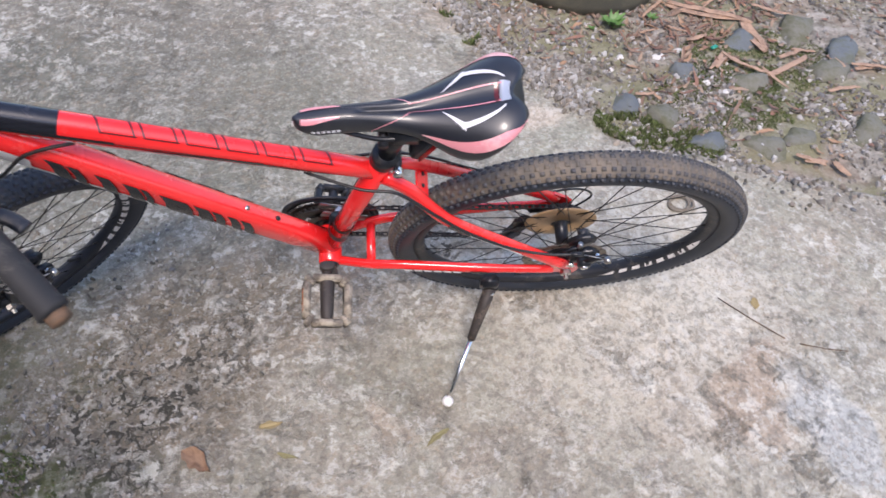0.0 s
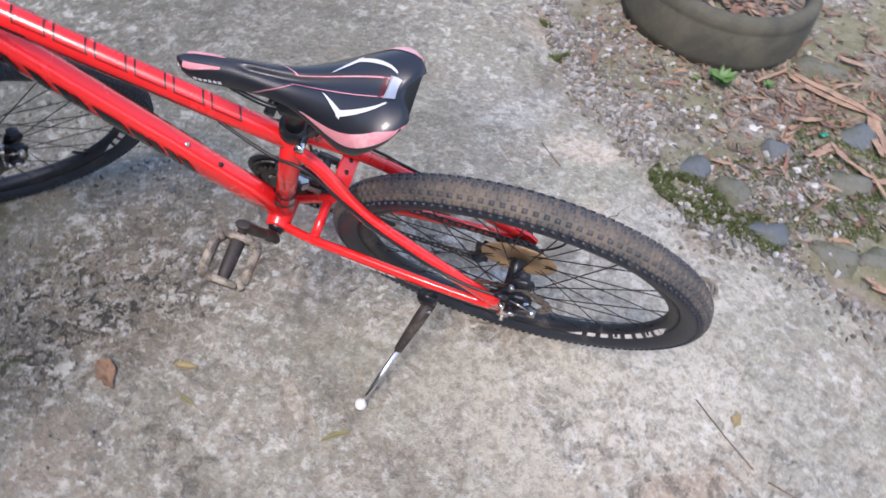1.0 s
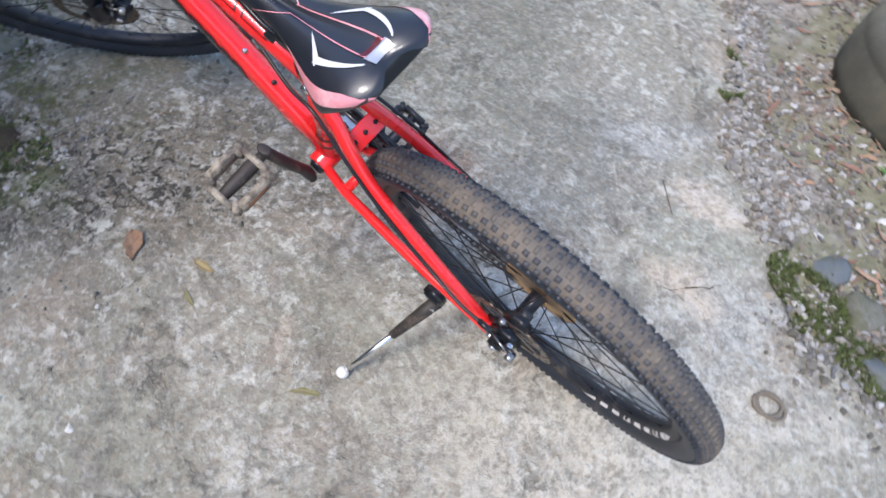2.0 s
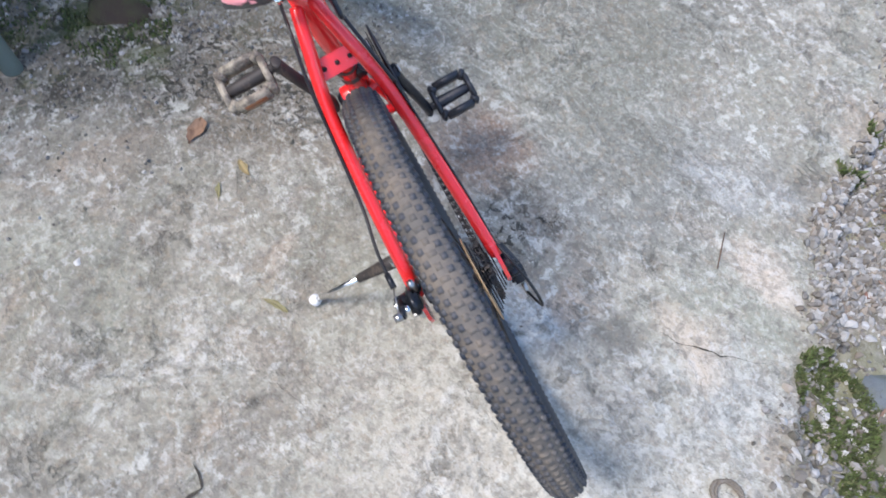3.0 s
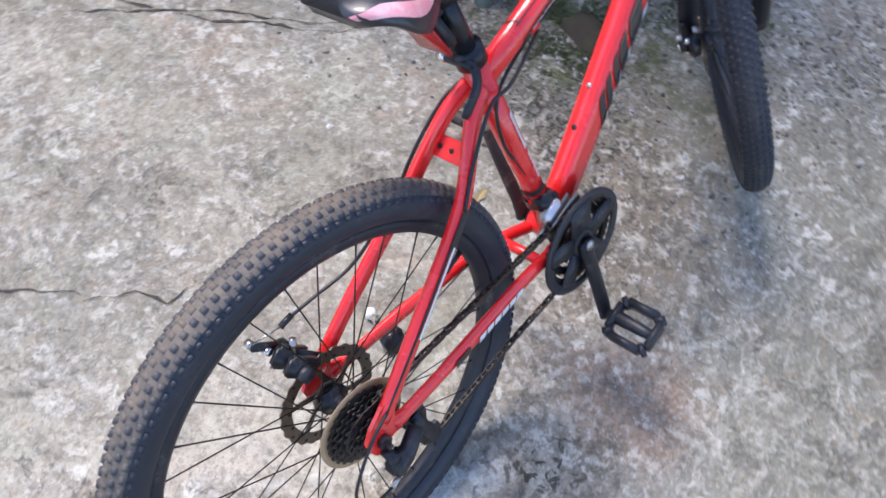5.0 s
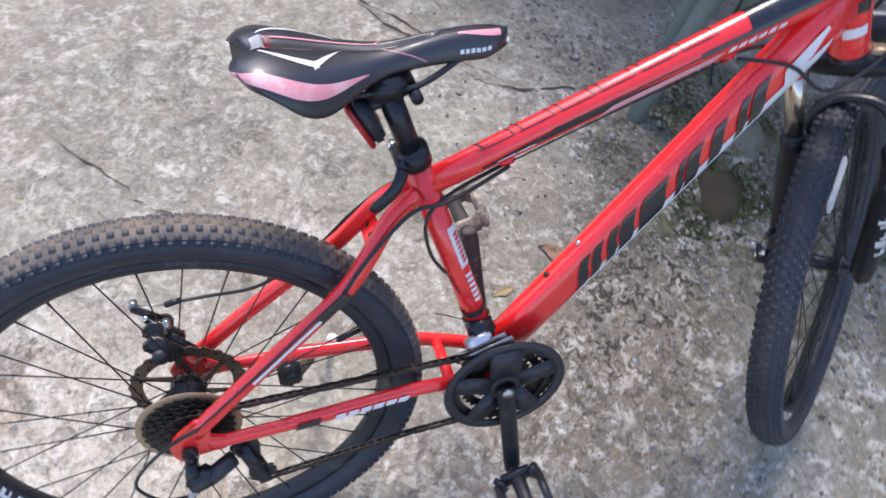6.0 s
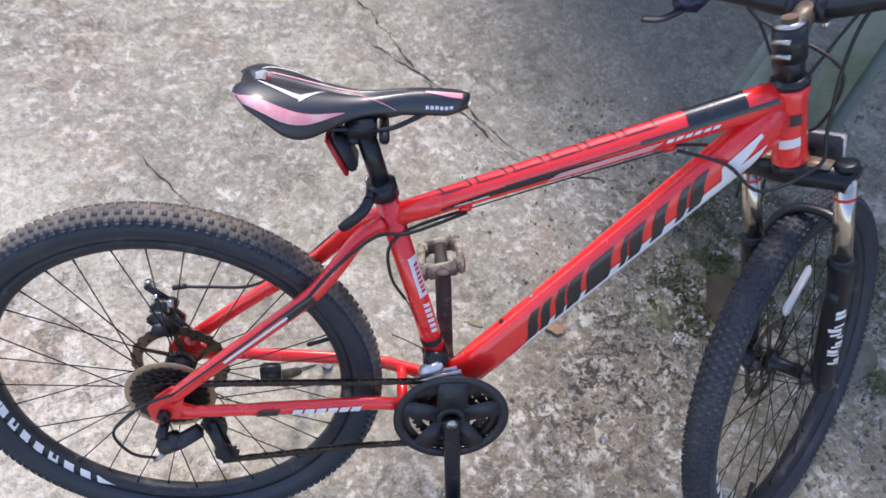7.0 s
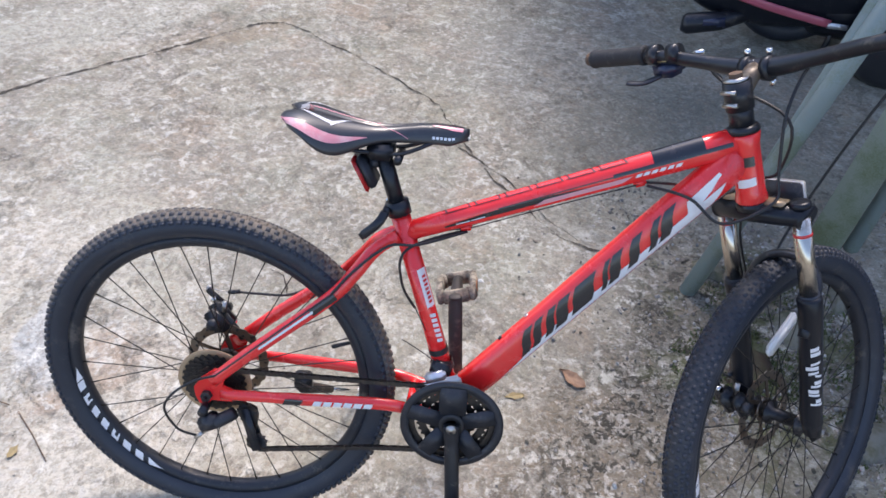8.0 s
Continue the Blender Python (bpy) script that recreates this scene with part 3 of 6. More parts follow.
# ---------------------------------------------------------------- cracks and joints in the slab
def crack(pts, wide, seed):
    rr = random.Random(seed)
    path = []
    for a, q in zip(pts, pts[1:]):
        n = max(2, int((V2(q) - V2(a)).length / 0.018))
        for k in range(n):
            path.append(V2(a).lerp(V2(q), k / n))
    path.append(V2(pts[-1]))
    bm = bmesh.new()
    prev = None
    off = 0.0
    for i, p in enumerate(path):
        d = path[min(i + 1, len(path) - 1)] - path[max(i - 1, 0)]
        d.normalize()
        n = V2((-d.y, d.x))
        off = off * 0.8 + rr.uniform(-0.006, 0.006)
        w = wide * 1.5 * rr.uniform(0.1, 1.0) * smooth(-0.32, 0.05, noise.noise((p.x * 11, p.y * 11, seed))) * min(1, i / 3, (len(path) - 1 - i) / 3 + 0.05)
        c = p + n * off
        row = []
        for s in (-1, 0, 1):
            q = c + n * (w * s)
            row.append(bm.verts.new((q.x, q.y, slab_z(q.x, q.y) + 0.0028 - (0.0012 if s == 0 else 0))))
        if prev:
            for k in range(2):
                bm.faces.new((prev[k], prev[k + 1], row[k + 1], row[k]))
        prev = row
    return tagged(part("crack", bm, CRACKDIRT), "dirt-filled crack in the concrete slab", "crack", kind="structure")


def V2(p):
    return Vector((p[0], p[1]))


crack([(-1.871, 0.885), (-1.306, 1.320), (-0.995, 1.581), (-0.753, 1.786), (-0.565, 1.936), (-0.434, 1.986)], 0.007, 1)
crack([(-0.434, 1.986), (-0.293, 1.902), (-0.120, 1.778), (0.028, 1.659), (0.178, 1.530), (0.294, 1.441)], 0.0035, 2)
crack([(0.294, 1.441), (0.400, 1.208), (0.503, 1.046), (0.612, 0.922), (0.707, 0.808), (0.831, 0.774), (0.989, 0.756)], 0.0038, 3)
crack([(0.280, 1.302), (0.416, 1.175), (0.583, 1.008), (0.686, 0.876), (0.773, 0.817)], 0.0036, 4)
crack([(-0.147, 0.609), (-0.069, 0.553), (-0.036, 0.494), (0.014, 0.496)], 0.0042, 5)
crack([(-0.30, 0.80), (-0.20, 0.70), (-0.14, 0.62)], 0.0034, 6)
crack([(-0.245, -0.60), (-0.20, -0.50), (-0.10, -0.42)], 0.0016, 7)


# ---------------------------------------------------------------- stones, rubble and litter beside the slab
def stone_bm(bm, c, size, rr, flat=0.6, sub=1):
    r = bmesh.ops.create_icosphere(bm, subdivisions=sub, radius=1.0)
    turn = Euler((rr.uniform(-0.5, 0.5), rr.uniform(-0.5, 0.5), rr.uniform(0, 6.28))).to_matrix()
    sx_, sy_, sz_ = size * rr.uniform(0.8, 1.2), size * rr.uniform(0.6, 1.0), size * flat * rr.uniform(0.7, 1.1)
    sd = rr.uniform(0, 99)
    for w in r["verts"]:
        p = w.co * (1 + 0.28 * noise.noise(w.co * 1.6 + Vector((sd, 0, 0))))
        w.co = turn @ Vector((p.x * sx_, p.y * sy_, p.z * sz_)) + Vector(c)


def top_z(x, y):
    return slab_z(x, y) if y > edge_y(x) + 0.01 else dirt_z(x, y)


def stone(x, y, size, mat, label, seed, flat=0.6, cat="stone"):
    rr = random.Random(seed)
    bm = bmesh.new()
    stone_bm(bm, (0, 0, 0), size, rr, flat, 3)
    for k in range(9):
        d = Vector((rr.gauss(0, 1), rr.gauss(0, 1), abs(rr.gauss(0, 1)) + 0.3)).normalized()
        far = max(w.co.dot(d) for w in bm.verts) * rr.uniform(0.62, 0.86)
        for w in bm.verts:
            h = w.co.dot(d) - far
            if h > 0:
                w.co -= d * h * 0.94
    for w in bm.verts:
        k = size * (0.10 * noise.noise(w.co / size * 2.6 + Vector((seed, 0, 0))) + 0.05 * noise.noise(w.co / size * 7 + Vector((0, seed, 0))))
        w.co += w.co.normalized() * k
    ob = tagged(part("stone", bm, mat), label, cat)
    ob.location = (x, y, top_z(x, y) - size * flat * 0.30)
    return ob


for i, (x, y, s, mat, lab, fl) in enumerate((
    (-0.373, -0.807, 0.068, STONE_BLUE, "bluish grey flat stone set in the moss", 0.34),
    (-0.493, -0.758, 0.114, STONE_GREY, "large mossy grey stone at the slab edge", 0.32),
    (-0.589, -0.653, 0.091, STONE_BLUE, "bluish grey flat stone at the slab edge", 0.30),
    (-0.612, -0.963, 0.065, STONE_BLUE, "dark bluish stone among dry leaves", 0.34),
    (-0.748, -0.614, 0.091, STONE_GREY, "mossy grey stone half buried beside the slab", 0.32),
    (-0.869, -0.636, 0.072, STONE_GREY, "mossy grey stone half buried beside the slab", 0.34),
    (-0.798, -0.896, 0.085, STONE_GREY, "olive mossy stone half buried in dirt", 0.29),
    (-0.725, -1.434, 0.130, STONE_GREY, "large mossy stone beside the tyre planter", 0.30),
    (-0.848, -1.112, 0.085, STONE_BLUE, "dark bluish stone among dry leaves", 0.30),
    (-1.100, -1.203, 0.124, STONE_GREY, "olive mossy stone half buried in dirt", 0.30),
    (-1.084, -0.956, 0.098, STONE_GREY, "olive mossy stone half buried in dirt", 0.30),
    (-1.201, -1.075, 0.104, STONE_BLUE, "dark bluish stone in the dirt", 0.30),
    (-1.101, -0.659, 0.091, STONE_GREY, "mossy grey stone half buried in dirt", 0.32),
    (-0.547, -1.052, 0.028, STONE_WHITE, "whitish angular stone on the rubble", 0.55),
    (-0.415, -1.050, 0.020, STONE_WHITE, "small whitish stone on the gravel", 0.55),
    (-0.371, -0.993, 0.019, STONE_WHITE, "small whitish stone on the gravel", 0.6),
    (-0.310, -0.884, 0.016, STONE_WHITE, "small white stone on the gravel", 0.7),
    (-0.406, -0.772, 0.015, STONE_WHITE, "white stone chip resting on the mossy stone", 0.7),
    (-0.709, -0.860, 0.022, STONE_WHITE, "small whitish stone on mossy dirt", 0.6),
    (-0.677, -0.777, 0.020, STONE_WHITE, "small whitish stone on mossy dirt", 0.6),
    (-0.159, -1.311, 0.022, STONE_WHITE, "white stone chip near the tyre planter", 0.7),
    (-0.079, -1.050, 0.017, STONE_WHITE, "small pale stone on the gravel", 0.6),
    (-0.618, -1.090, 0.026, STONE_WHITE, "pale grey stone among dry leaves", 0.5),
    (-0.667, -0.903, 0.024, STONE_WHITE, "pale grey stone on mossy dirt", 0.5),
    (0.491, 0.606, 0.014, STONE_WHITE, "small white pebble on the slab", 0.6),
)):
    stone(x, y, s, mat, lab, 40 + i, fl)

# rounded brown stone and mossy rocks by the front wheel
for i, (x, y, s, mat, lab, fl) in enumerate((
    (1.190, 0.395, 0.100, BROWN_CLAY, "dark brown mossy stone half sunk by the front wheel", 0.42),
    (1.338, 0.528, 0.09, STONE_GREY, "mossy grey stone by the green post", 0.5),
    (1.160, 0.741, 0.055, STONE_GREY, "mossy grey stone at the foot of the green post", 0.5),
    (1.469, 0.232, 0.11, STONE_GREY, "mossy grey stone in front of the wheel", 0.45),
    (1.496, 0.650, 0.08, STONE_GREY, "mossy grey stone beside the board leg", 0.5),
)):
    stone(x, y, s, mat, lab, 80 + i, fl)


def scatter(n, seed, xr, yr, keep):
    rr = random.Random(seed)
    out = []
    while len(out) < n:
        x, y = rr.uniform(*xr), rr.uniform(*yr)
        if rr.random() < keep(x, y):
            out.append((x, y))
    return out, rr


def gravel_keep(x, y):
    d = edge_y(x) - y
    if d < -0.16 or d > 1.5:
        return 0.0
    k = 0.12 + 0.88 * smooth(-0.25, 0.2, noise.noise((x * 3.1, y * 3.1, 9.0)))
    if d < 0:
        return 0.55 * k * (1 + d / 0.16) ** 1.5
    return k * (1.0 if d < 0.45 else 0.4)


# fine gravel, built as one scatter
ICO = bmesh.new()
bmesh.ops.create_icosphere(ICO, subdivisions=1, radius=1.0)
ICO_V = [w.co.copy() for w in ICO.verts]
ICO_F = [[w.index for w in f.verts] for f in ICO.faces]
ICO.free()


def gravel(name, pts, rr, sizes, mat, label):
    verts, faces = [], []
    for x, y in pts:
        s = rr.choice(sizes) * rr.uniform(0.7, 1.3)
        turn = Euler((rr.uniform(0, 6), rr.uniform(0, 6), rr.uniform(0, 6))).to_matrix()
        z = top_z(x, y) + s * 0.25
        o = len(verts)
        fl = (rr.uniform(0.8, 1.2), rr.uniform(0.5, 1.0), rr.uniform(0.35, 0.8))
        for w in ICO_V:
            p = turn @ Vector((w.x * fl[0], w.y * fl[1], w.z * fl[2])) * (s * rr.uniform(0.62, 1.28))
            verts.append((p.x + x, p.y + y, p.z + z))
        faces += [[o + k for k in f] for f in ICO_F]
    me = bpy.data.meshes.new(name)
    me.from_pydata(verts, [], faces)
    me.materials.append(mat)
    return tagged(new(name, me), label, "gravel", kind="stuff")


pts, rr = scatter(13500, 21, (-1.7, 0.75), (-2.5, -0.1), gravel_keep)
gravel("gravel", pts, rr, (0.003, 0.004, 0.005, 0.006, 0.008, 0.011), PEBBLES, "mixed grey and white gravel and crushed rubble")
pts, rr = scatter(5200, 22, (0.55, 1.9), (-0.35, 1.1), lambda x, y: smooth(0.72, 1.05, x) * (0.2 + 0.8 * smooth(-0.1, 0.3, noise.noise((x * 4, y * 4, 3.0)))) + 0.06)
gravel("gravel", pts, rr, (0.002, 0.003, 0.0035, 0.0045, 0.007), PEBBLES, "loose grit and crumbs on the mossy slab")
pts, rr = scatter(420, 23, (-1.2, 1.2), (-0.5, 1.6), lambda x, y: 1.0 if y > edge_y(x) + 0.05 else 0.0)
gravel("gravel", pts, rr, (0.0012, 0.0018, 0.0028), PEBBLES, "sparse sand grains on the concrete")


pts, rr = scatter(4200, 24, (-0.55, 0.40), (-1.7, -0.3), lambda x, y: (lambda d: max(0.0, 1 - abs(d - 0.05) / 0.17))(edge_y(x) - y) * (0.3 + 0.7 * smooth(-0.2, 0.2, noise.noise((x * 5, y * 5, 2.0)))) * (0.08 + 0.92 * smooth(-0.36, -0.16, x)))
gravel("gravel", pts, rr, (0.003, 0.004, 0.006, 0.009, 0.013), PALECHIPS, "crumbled pale concrete chips along the slab edge")


def leaf_mesh(bm, m, ln, wd, curl, rr):
    """A pointed leaf with a folded midrib and a curl."""
    n = 6
    rows = []
    for i in range(n + 1):
        k = i / n
        w = wd * math.sin(math.pi * k ** 0.85) * 0.5 + 0.0004
        z = curl * (k - 0.5) ** 2 * 4 * ln * 0.25
        rows.append([bm.verts.new(m @ Vector((ln * (k - 0.5), s * w, z + abs(s) * w * 0.5 + rr.uniform(-1, 1) * ln * 0.03))) for s in (-1, 0, 1)])
    for i in range(n):
        for k in range(2):
            bm.faces.new((rows[i][k], rows[i + 1][k], rows[i + 1][k + 1], rows[i][k + 1]))


pts, rr = scatter(2300, 31, (-1.7, 0.6), (-2.4, -0.4), lambda x, y: (0.0 if edge_y(x) - y < 0.10 else smooth(0.05, 0.35, edge_y(x) - y) * (0.1 + 0.5 * smooth(-0.05, 0.3, noise.noise((x * 2.3, y * 2.3, 4.0))) + 1.4 * math.exp(-(((x + 0.66) / 0.30) ** 2 + ((y + 1.24) / 0.18) ** 2)) + 0.9 * math.exp(-(((x + 0.93) / 0.12) ** 2 + ((y + 0.52) / 0.07) ** 2)))))
bm = bmesh.new()
for x, y in pts:
    m = Matrix.Translation((x, y, top_z(x, y) + 0.008)) @ Euler((rr.uniform(-0.5, 0.5), rr.uniform(-0.4, 0.4), rr.uniform(0, 6.28))).to_matrix().to_4x4()
    leaf_mesh(bm, m, rr.choice((0.010, 0.016, 0.026, 0.042, 0.070)) * rr.uniform(0.7, 1.3), rr.uniform(0.003, 0.014), rr.uniform(-0.8, 1.4), rr)
tagged(part("leaf_litter", bm, LITTER), "reddish brown dry leaf litter on the dirt", "leaf litter", kind="stuff")



def bark_strip(x0, y0, x1, y1, wide, seed):
    """A flat torn strip of dry bark: tapered, split at the ends, slightly rolled along its length."""
    rr = random.Random(seed)
    p0, p1 = Vector((x0, y0, 0)), Vector((x1, y1, 0))
    d = (p1 - p0).normalized()
    n = Vector((-d.y, d.x, 0))
    rows, side, bend = [], 5, rr.uniform(-0.05, 0.05) * (p1 - p0).length
    bm = bmesh.new()
    lift = rr.uniform(0.012, 0.022)
    for i in range(13):
        k = i / 12
        c = p0.lerp(p1, k) + n * (bend * math.sin(math.pi * k))
        w = wide * 0.5 * (0.35 + 0.65 * math.sin(math.pi * min(1.0, 0.12 + k * 0.86)) ** 0.6)
        row = []
        for j in range(side):
            q = -1 + 2 * j / (side - 1)
            p = c + n * (w * q * (1 + 0.35 * noise.noise((k * 9, q, seed)))) + d * (wide * 0.6 * noise.noise((q * 3, k, seed * 1.7)) if i in (0, 12) else 0)
            p.z = top_z(p.x, p.y) * 0.5 + top_z(c.x, c.y) * 0.5 + lift + 0.22 * w * q * q + 0.004 * noise.noise((k * 4, seed, 0))
            row.append(bm.verts.new(p))
        rows.append(row)
    for i in range(12):
        for j in range(side - 1):
            bm.faces.new((rows[i][j], rows[i + 1][j], rows[i + 1][j + 1], rows[i][j + 1]))
    ob = tagged(part("bark_strip", bm, WOODBITS), "dry tan strip of bark lying on rubble", "bark strip", "bark strips")
    sol_ = ob.modifiers.new("thick", "SOLIDIFY")
    sol_.thickness = 0.0022


for i, row_ in enumerate((
    (-0.643, -1.353, -0.912, -1.231, 0.024), (-0.652, -1.127, -0.729, -1.156, 0.018), (-0.752, -1.058, -0.811, -0.990, 0.016), (-0.807, -0.995, -0.883, -0.944, 0.017),
    (-0.704, -0.964, -0.761, -1.032, 0.014), (-0.780, -1.512, -0.879, -1.480, 0.022), (-0.621, -1.361, -0.523, -1.248, 0.012), (-0.766, -1.330, -0.850, -1.392, 0.010),
    (-0.889, -1.252, -0.921, -1.086, 0.022), (-0.414, -0.849, -0.478, -0.848, 0.011), (-0.869, -0.939, -1.043, -1.049, 0.016), (-1.110, -1.043, -1.138, -0.969, 0.022),
    (-0.930, -0.540, -0.960, -0.489, 0.020), (-0.820, -0.559, -0.899, -0.524, 0.014), (-1.164, -0.984, -1.286, -0.960, 0.014), (-0.864, -0.983, -0.910, -0.868, 0.012),
    (-1.008, -1.090, -1.082, -1.074, 0.012), (-0.605, -1.223, -0.666, -1.184, 0.012), (-0.503, -1.181, -0.574, -1.202, 0.010), (-0.942, -1.332, -1.076, -1.284, 0.016),
    (-0.631, -1.341, -0.883, -1.250, 0.022), (-0.880, -1.240, -0.909, -1.071, 0.024), (-0.886, -0.940, -1.034, -1.034, 0.020), (-1.038, -0.856, -1.141, -0.866, 0.016), (-1.171, -0.966, -1.265, -0.983, 0.018), (-0.759, -1.061, -0.681, -0.958, 0.014), (-0.763, -1.010, -0.831, -0.975, 0.014), (-0.839, -0.539, -0.909, -0.538, 0.016), (-0.943, -1.034, -1.037, -1.080, 0.016),
)):
    bark_strip(*row_, 70 + i)
# thin twig on the slab
for pts_ in (((-0.437, -0.058), (-0.503, 0.005), (-0.564, 0.057)), ((-0.594, 0.072), (-0.650, 0.086), (-0.701, 0.094)), ((-0.02, -0.62), (0.02, -0.66), (0.05, -0.69))):
    tagged(part("twig", tube([(x, y, slab_z(x, y) + 0.004) for x, y in pts_], 0.0013, 6), RUSTY), "thin dark twig lying on the concrete", "twig")


def moss_patch(cx, cy, rx, ry, n, seed, label, blade=0.014):
    rr = random.Random(seed)
    bm = bmesh.new()
    for k in range(n):
        a, r = rr.uniform(0, 6.28), math.sqrt(rr.random())
        x, y = cx + rx * r * math.cos(a), cy + ry * r * math.sin(a)
        if noise.noise((x * 16, y * 16, seed)) < -0.12:
            continue
        h = blade * rr.uniform(0.4, 1.2)
        z = max(top_z(x, y), -0.06) - 0.001
        b1 = rr.uniform(0, 6.28)
        w = h * 0.34
        d = Vector((math.cos(b1), math.sin(b1), 0))
        tip = Vector((x, y, z)) + Vector((rr.uniform(-0.7, 0.7) * h, rr.uniform(-0.7, 0.7) * h, h))
        bm.faces.new([bm.verts.new(Vector((x, y, z)) - d * w), bm.verts.new(Vector((x, y, z)) + d * w), bm.verts.new(tip)])
    return tagged(part("moss", bm, MOSS, smooth=False), label, "moss", kind="stuff")


moss_patch(-0.371, -0.690, 0.12, 0.09, 8000, 3, "green moss and grass tufts at the slab edge")
moss_patch(-0.573, -0.632, 0.10, 0.06, 3400, 4, "green moss between stones at the slab edge")
moss_patch(0.086, -1.100, 0.040, 0.045, 620, 5, "bright green moss tuft at the slab edge", 0.02)
moss_patch(-0.706, -0.817, 0.24, 0.15, 11000, 6, "olive moss on the dirt", 0.008)
moss_patch(-0.870, -1.044, 0.26, 0.18, 11000, 7, "olive moss on the dirt", 0.008)
moss_patch(0.153, -1.260, 0.03, 0.05, 600, 8, "green moss tuft at the slab edge", 0.016)
moss_patch(1.274, 0.645, 0.20, 0.14, 2600, 9, "dark green moss on the slab by the post", 0.009)
moss_patch(1.160, 0.394, 0.17, 0.13, 3600, 12, "dark green moss round the sunken stone", 0.010)
moss_patch(1.527, 0.333, 0.22, 0.30, 4200, 10, "dark green moss in front of the front wheel", 0.010)


def weed(x, y, size, seed):
    rr = random.Random(seed)
    w = tagged(new("weed"), "small bright green weed growing in the rubble", "weed")
    w.location = (x, y, top_z(x, y))
    bm = bmesh.new()
    sweep(bm, [(0, 0, -0.005), (0, 0, size * 0.35)], 0.0015, 6)
    part("stem", bm, FOLIAGE, w)
    for k in range(15):
        a = k * 2.4
        tilt = rr.uniform(0.15, 0.9)
        bm = bmesh.new()
        m = Matrix.Rotation(a, 4, "Z") @ Matrix.Translation((size * 0.35 * rr.uniform(0.6, 1.1), 0, size * (0.15 + 0.25 * rr.random()))) @ Matrix.Rotation(-tilt, 4, "Y")
        leaf_mesh(bm, m, size * rr.uniform(0.45, 0.75), size * rr.uniform(0.16, 0.26), 0.4, rr)
        part("leaf", bm, FOLIAGE, w)
    return w


weed(-0.417, -1.220, 0.085, 1)
weed(-0.564, -1.264, 0.04, 2)
weed(-0.341, -1.208, 0.03, 3)
weed(-0.966, 0.079, 0.04, 4)


def single_leaf(x, y, ln, wd, a, mat, label, seed):
    """A dry leaf with a bitten, wavy rim, lying nearly flat."""
    bm = bmesh.new()
    n, m_ = 14, 6
    g = []
    for i in range(n + 1):
        k = i / n
        row = []
        for j in range(-m_, m_ + 1):
            sd = j / m_
            w = wd * 0.5 * math.sin(math.pi * min(1, k * 1.02) ** 0.8) * (1 + 0.5 * noise.noise((k * 6, seed * 3.1 + (1 if sd > 0 else 7), 0.5))) + 0.0003
            z = 0.10 * wd * abs(sd) + 0.16 * wd * noise.noise((k * 4, sd * 1.5, seed)) + 0.06 * wd * noise.noise((k * 12, sd * 5, seed))
            row.append(bm.verts.new((ln * (k - 0.5), sd * w + 0.06 * ln * math.sin(k * 3 + seed), max(-0.001, z))))
        g.append(row)
    for i in range(n):
        for j in range(2 * m_):
            bm.faces.new((g[i][j], g[i + 1][j], g[i + 1][j + 1], g[i][j + 1]))
    ob = tagged(part("leaf", bm, mat), label, "leaf")
    ob.matrix_basis = pose(x, y, slab_z(x, y) + 0.002, 0, 0, a)


single_leaf(0.738, 0.305, 0.078, 0.040, 150, LEAF_BROWN, "crumpled brown dry leaf on the concrete", 1)
single_leaf(0.595, 0.233, 0.050, 0.020, 200, LEAF_YELLOW, "small yellow dry leaf on the concrete", 2)
single_leaf(0.249, 0.272, 0.062, 0.013, 40, LEAF_OLIVE, "slender olive dry leaf on the concrete", 3)
single_leaf(0.555, 0.30, 0.045, 0.010, 160, LEAF_OLIVE, "slender olive dry leaf on the concrete", 4)
single_leaf(-0.524, -0.041, 0.035, 0.02, 70, LEAF_YELLOW, "small yellow dry leaf on the concrete", 5)

# loose coil of twisted straw rope behind the rear wheel
bm = bmesh.new()
for ph in (0.0, 2.1, 4.2):
    loop_ = []
    for k in range(120):
        a = 4 * math.pi * k / 120
        q = 7 * a + ph
        r = 0.030 - 0.006 * math.sin(a / 2) ** 2 + 0.0022 * math.cos(q) + 0.0030 * math.sin(1.5 * a + 0.6)
        loop_.append((r * math.cos(a) * 1.05 + 0.003 * math.sin(a / 2), r * math.sin(a) * 0.92, 0.006 + 0.004 * math.sin(a / 2) ** 2 + 0.0026 * math.sin(q)))
    sweep(bm, loop_, 0.0022, 7, closed=True, up=(0, 0, 1))
ring = tagged(part("rope_ring", bm, STRAW), "small ring of twisted brown rope on the concrete", "rope ring")
ring.location = (-0.424, -0.358, slab_z(-0.42, -0.36))
chip = tagged(part("plastic_chip", boxp((0, 0, 0.004), (0.022, 0.014, 0.006), None, 0.001), GREEN_PLASTIC), "tiny teal plastic scrap in the rubble", "plastic scrap")
chip.matrix_basis = pose(-0.735, -1.086, top_z(-0.735, -1.086) + 0.014, 12, 8, 30)

# ---------------------------------------------------------------- old car tyre used as a planter
prof = [(0.262, 0.120), (0.264, 0.152), (0.272, 0.166), (0.286, 0.171), (0.300, 0.166), (0.310, 0.150), (0.314, 0.128), (0.312, 0.122), (0.315, 0.116), (0.318, 0.07), (0.317, 0.02), (0.312, -0.03), (0.27, -0.02), (0.262, 0.02)]
bm = lathe(prof, (0, 0, 0), 72, "z", closed=True)
planter = tagged(part("tyre_planter", bm, PLANTER), "old grey-black car tyre planter filled with dry leaves", "planter")
PX, PY = -0.358, -1.596
planter.matrix_basis = pose(PX, PY, dirt_z(PX, PY) - 0.005, 2, -2, 0)
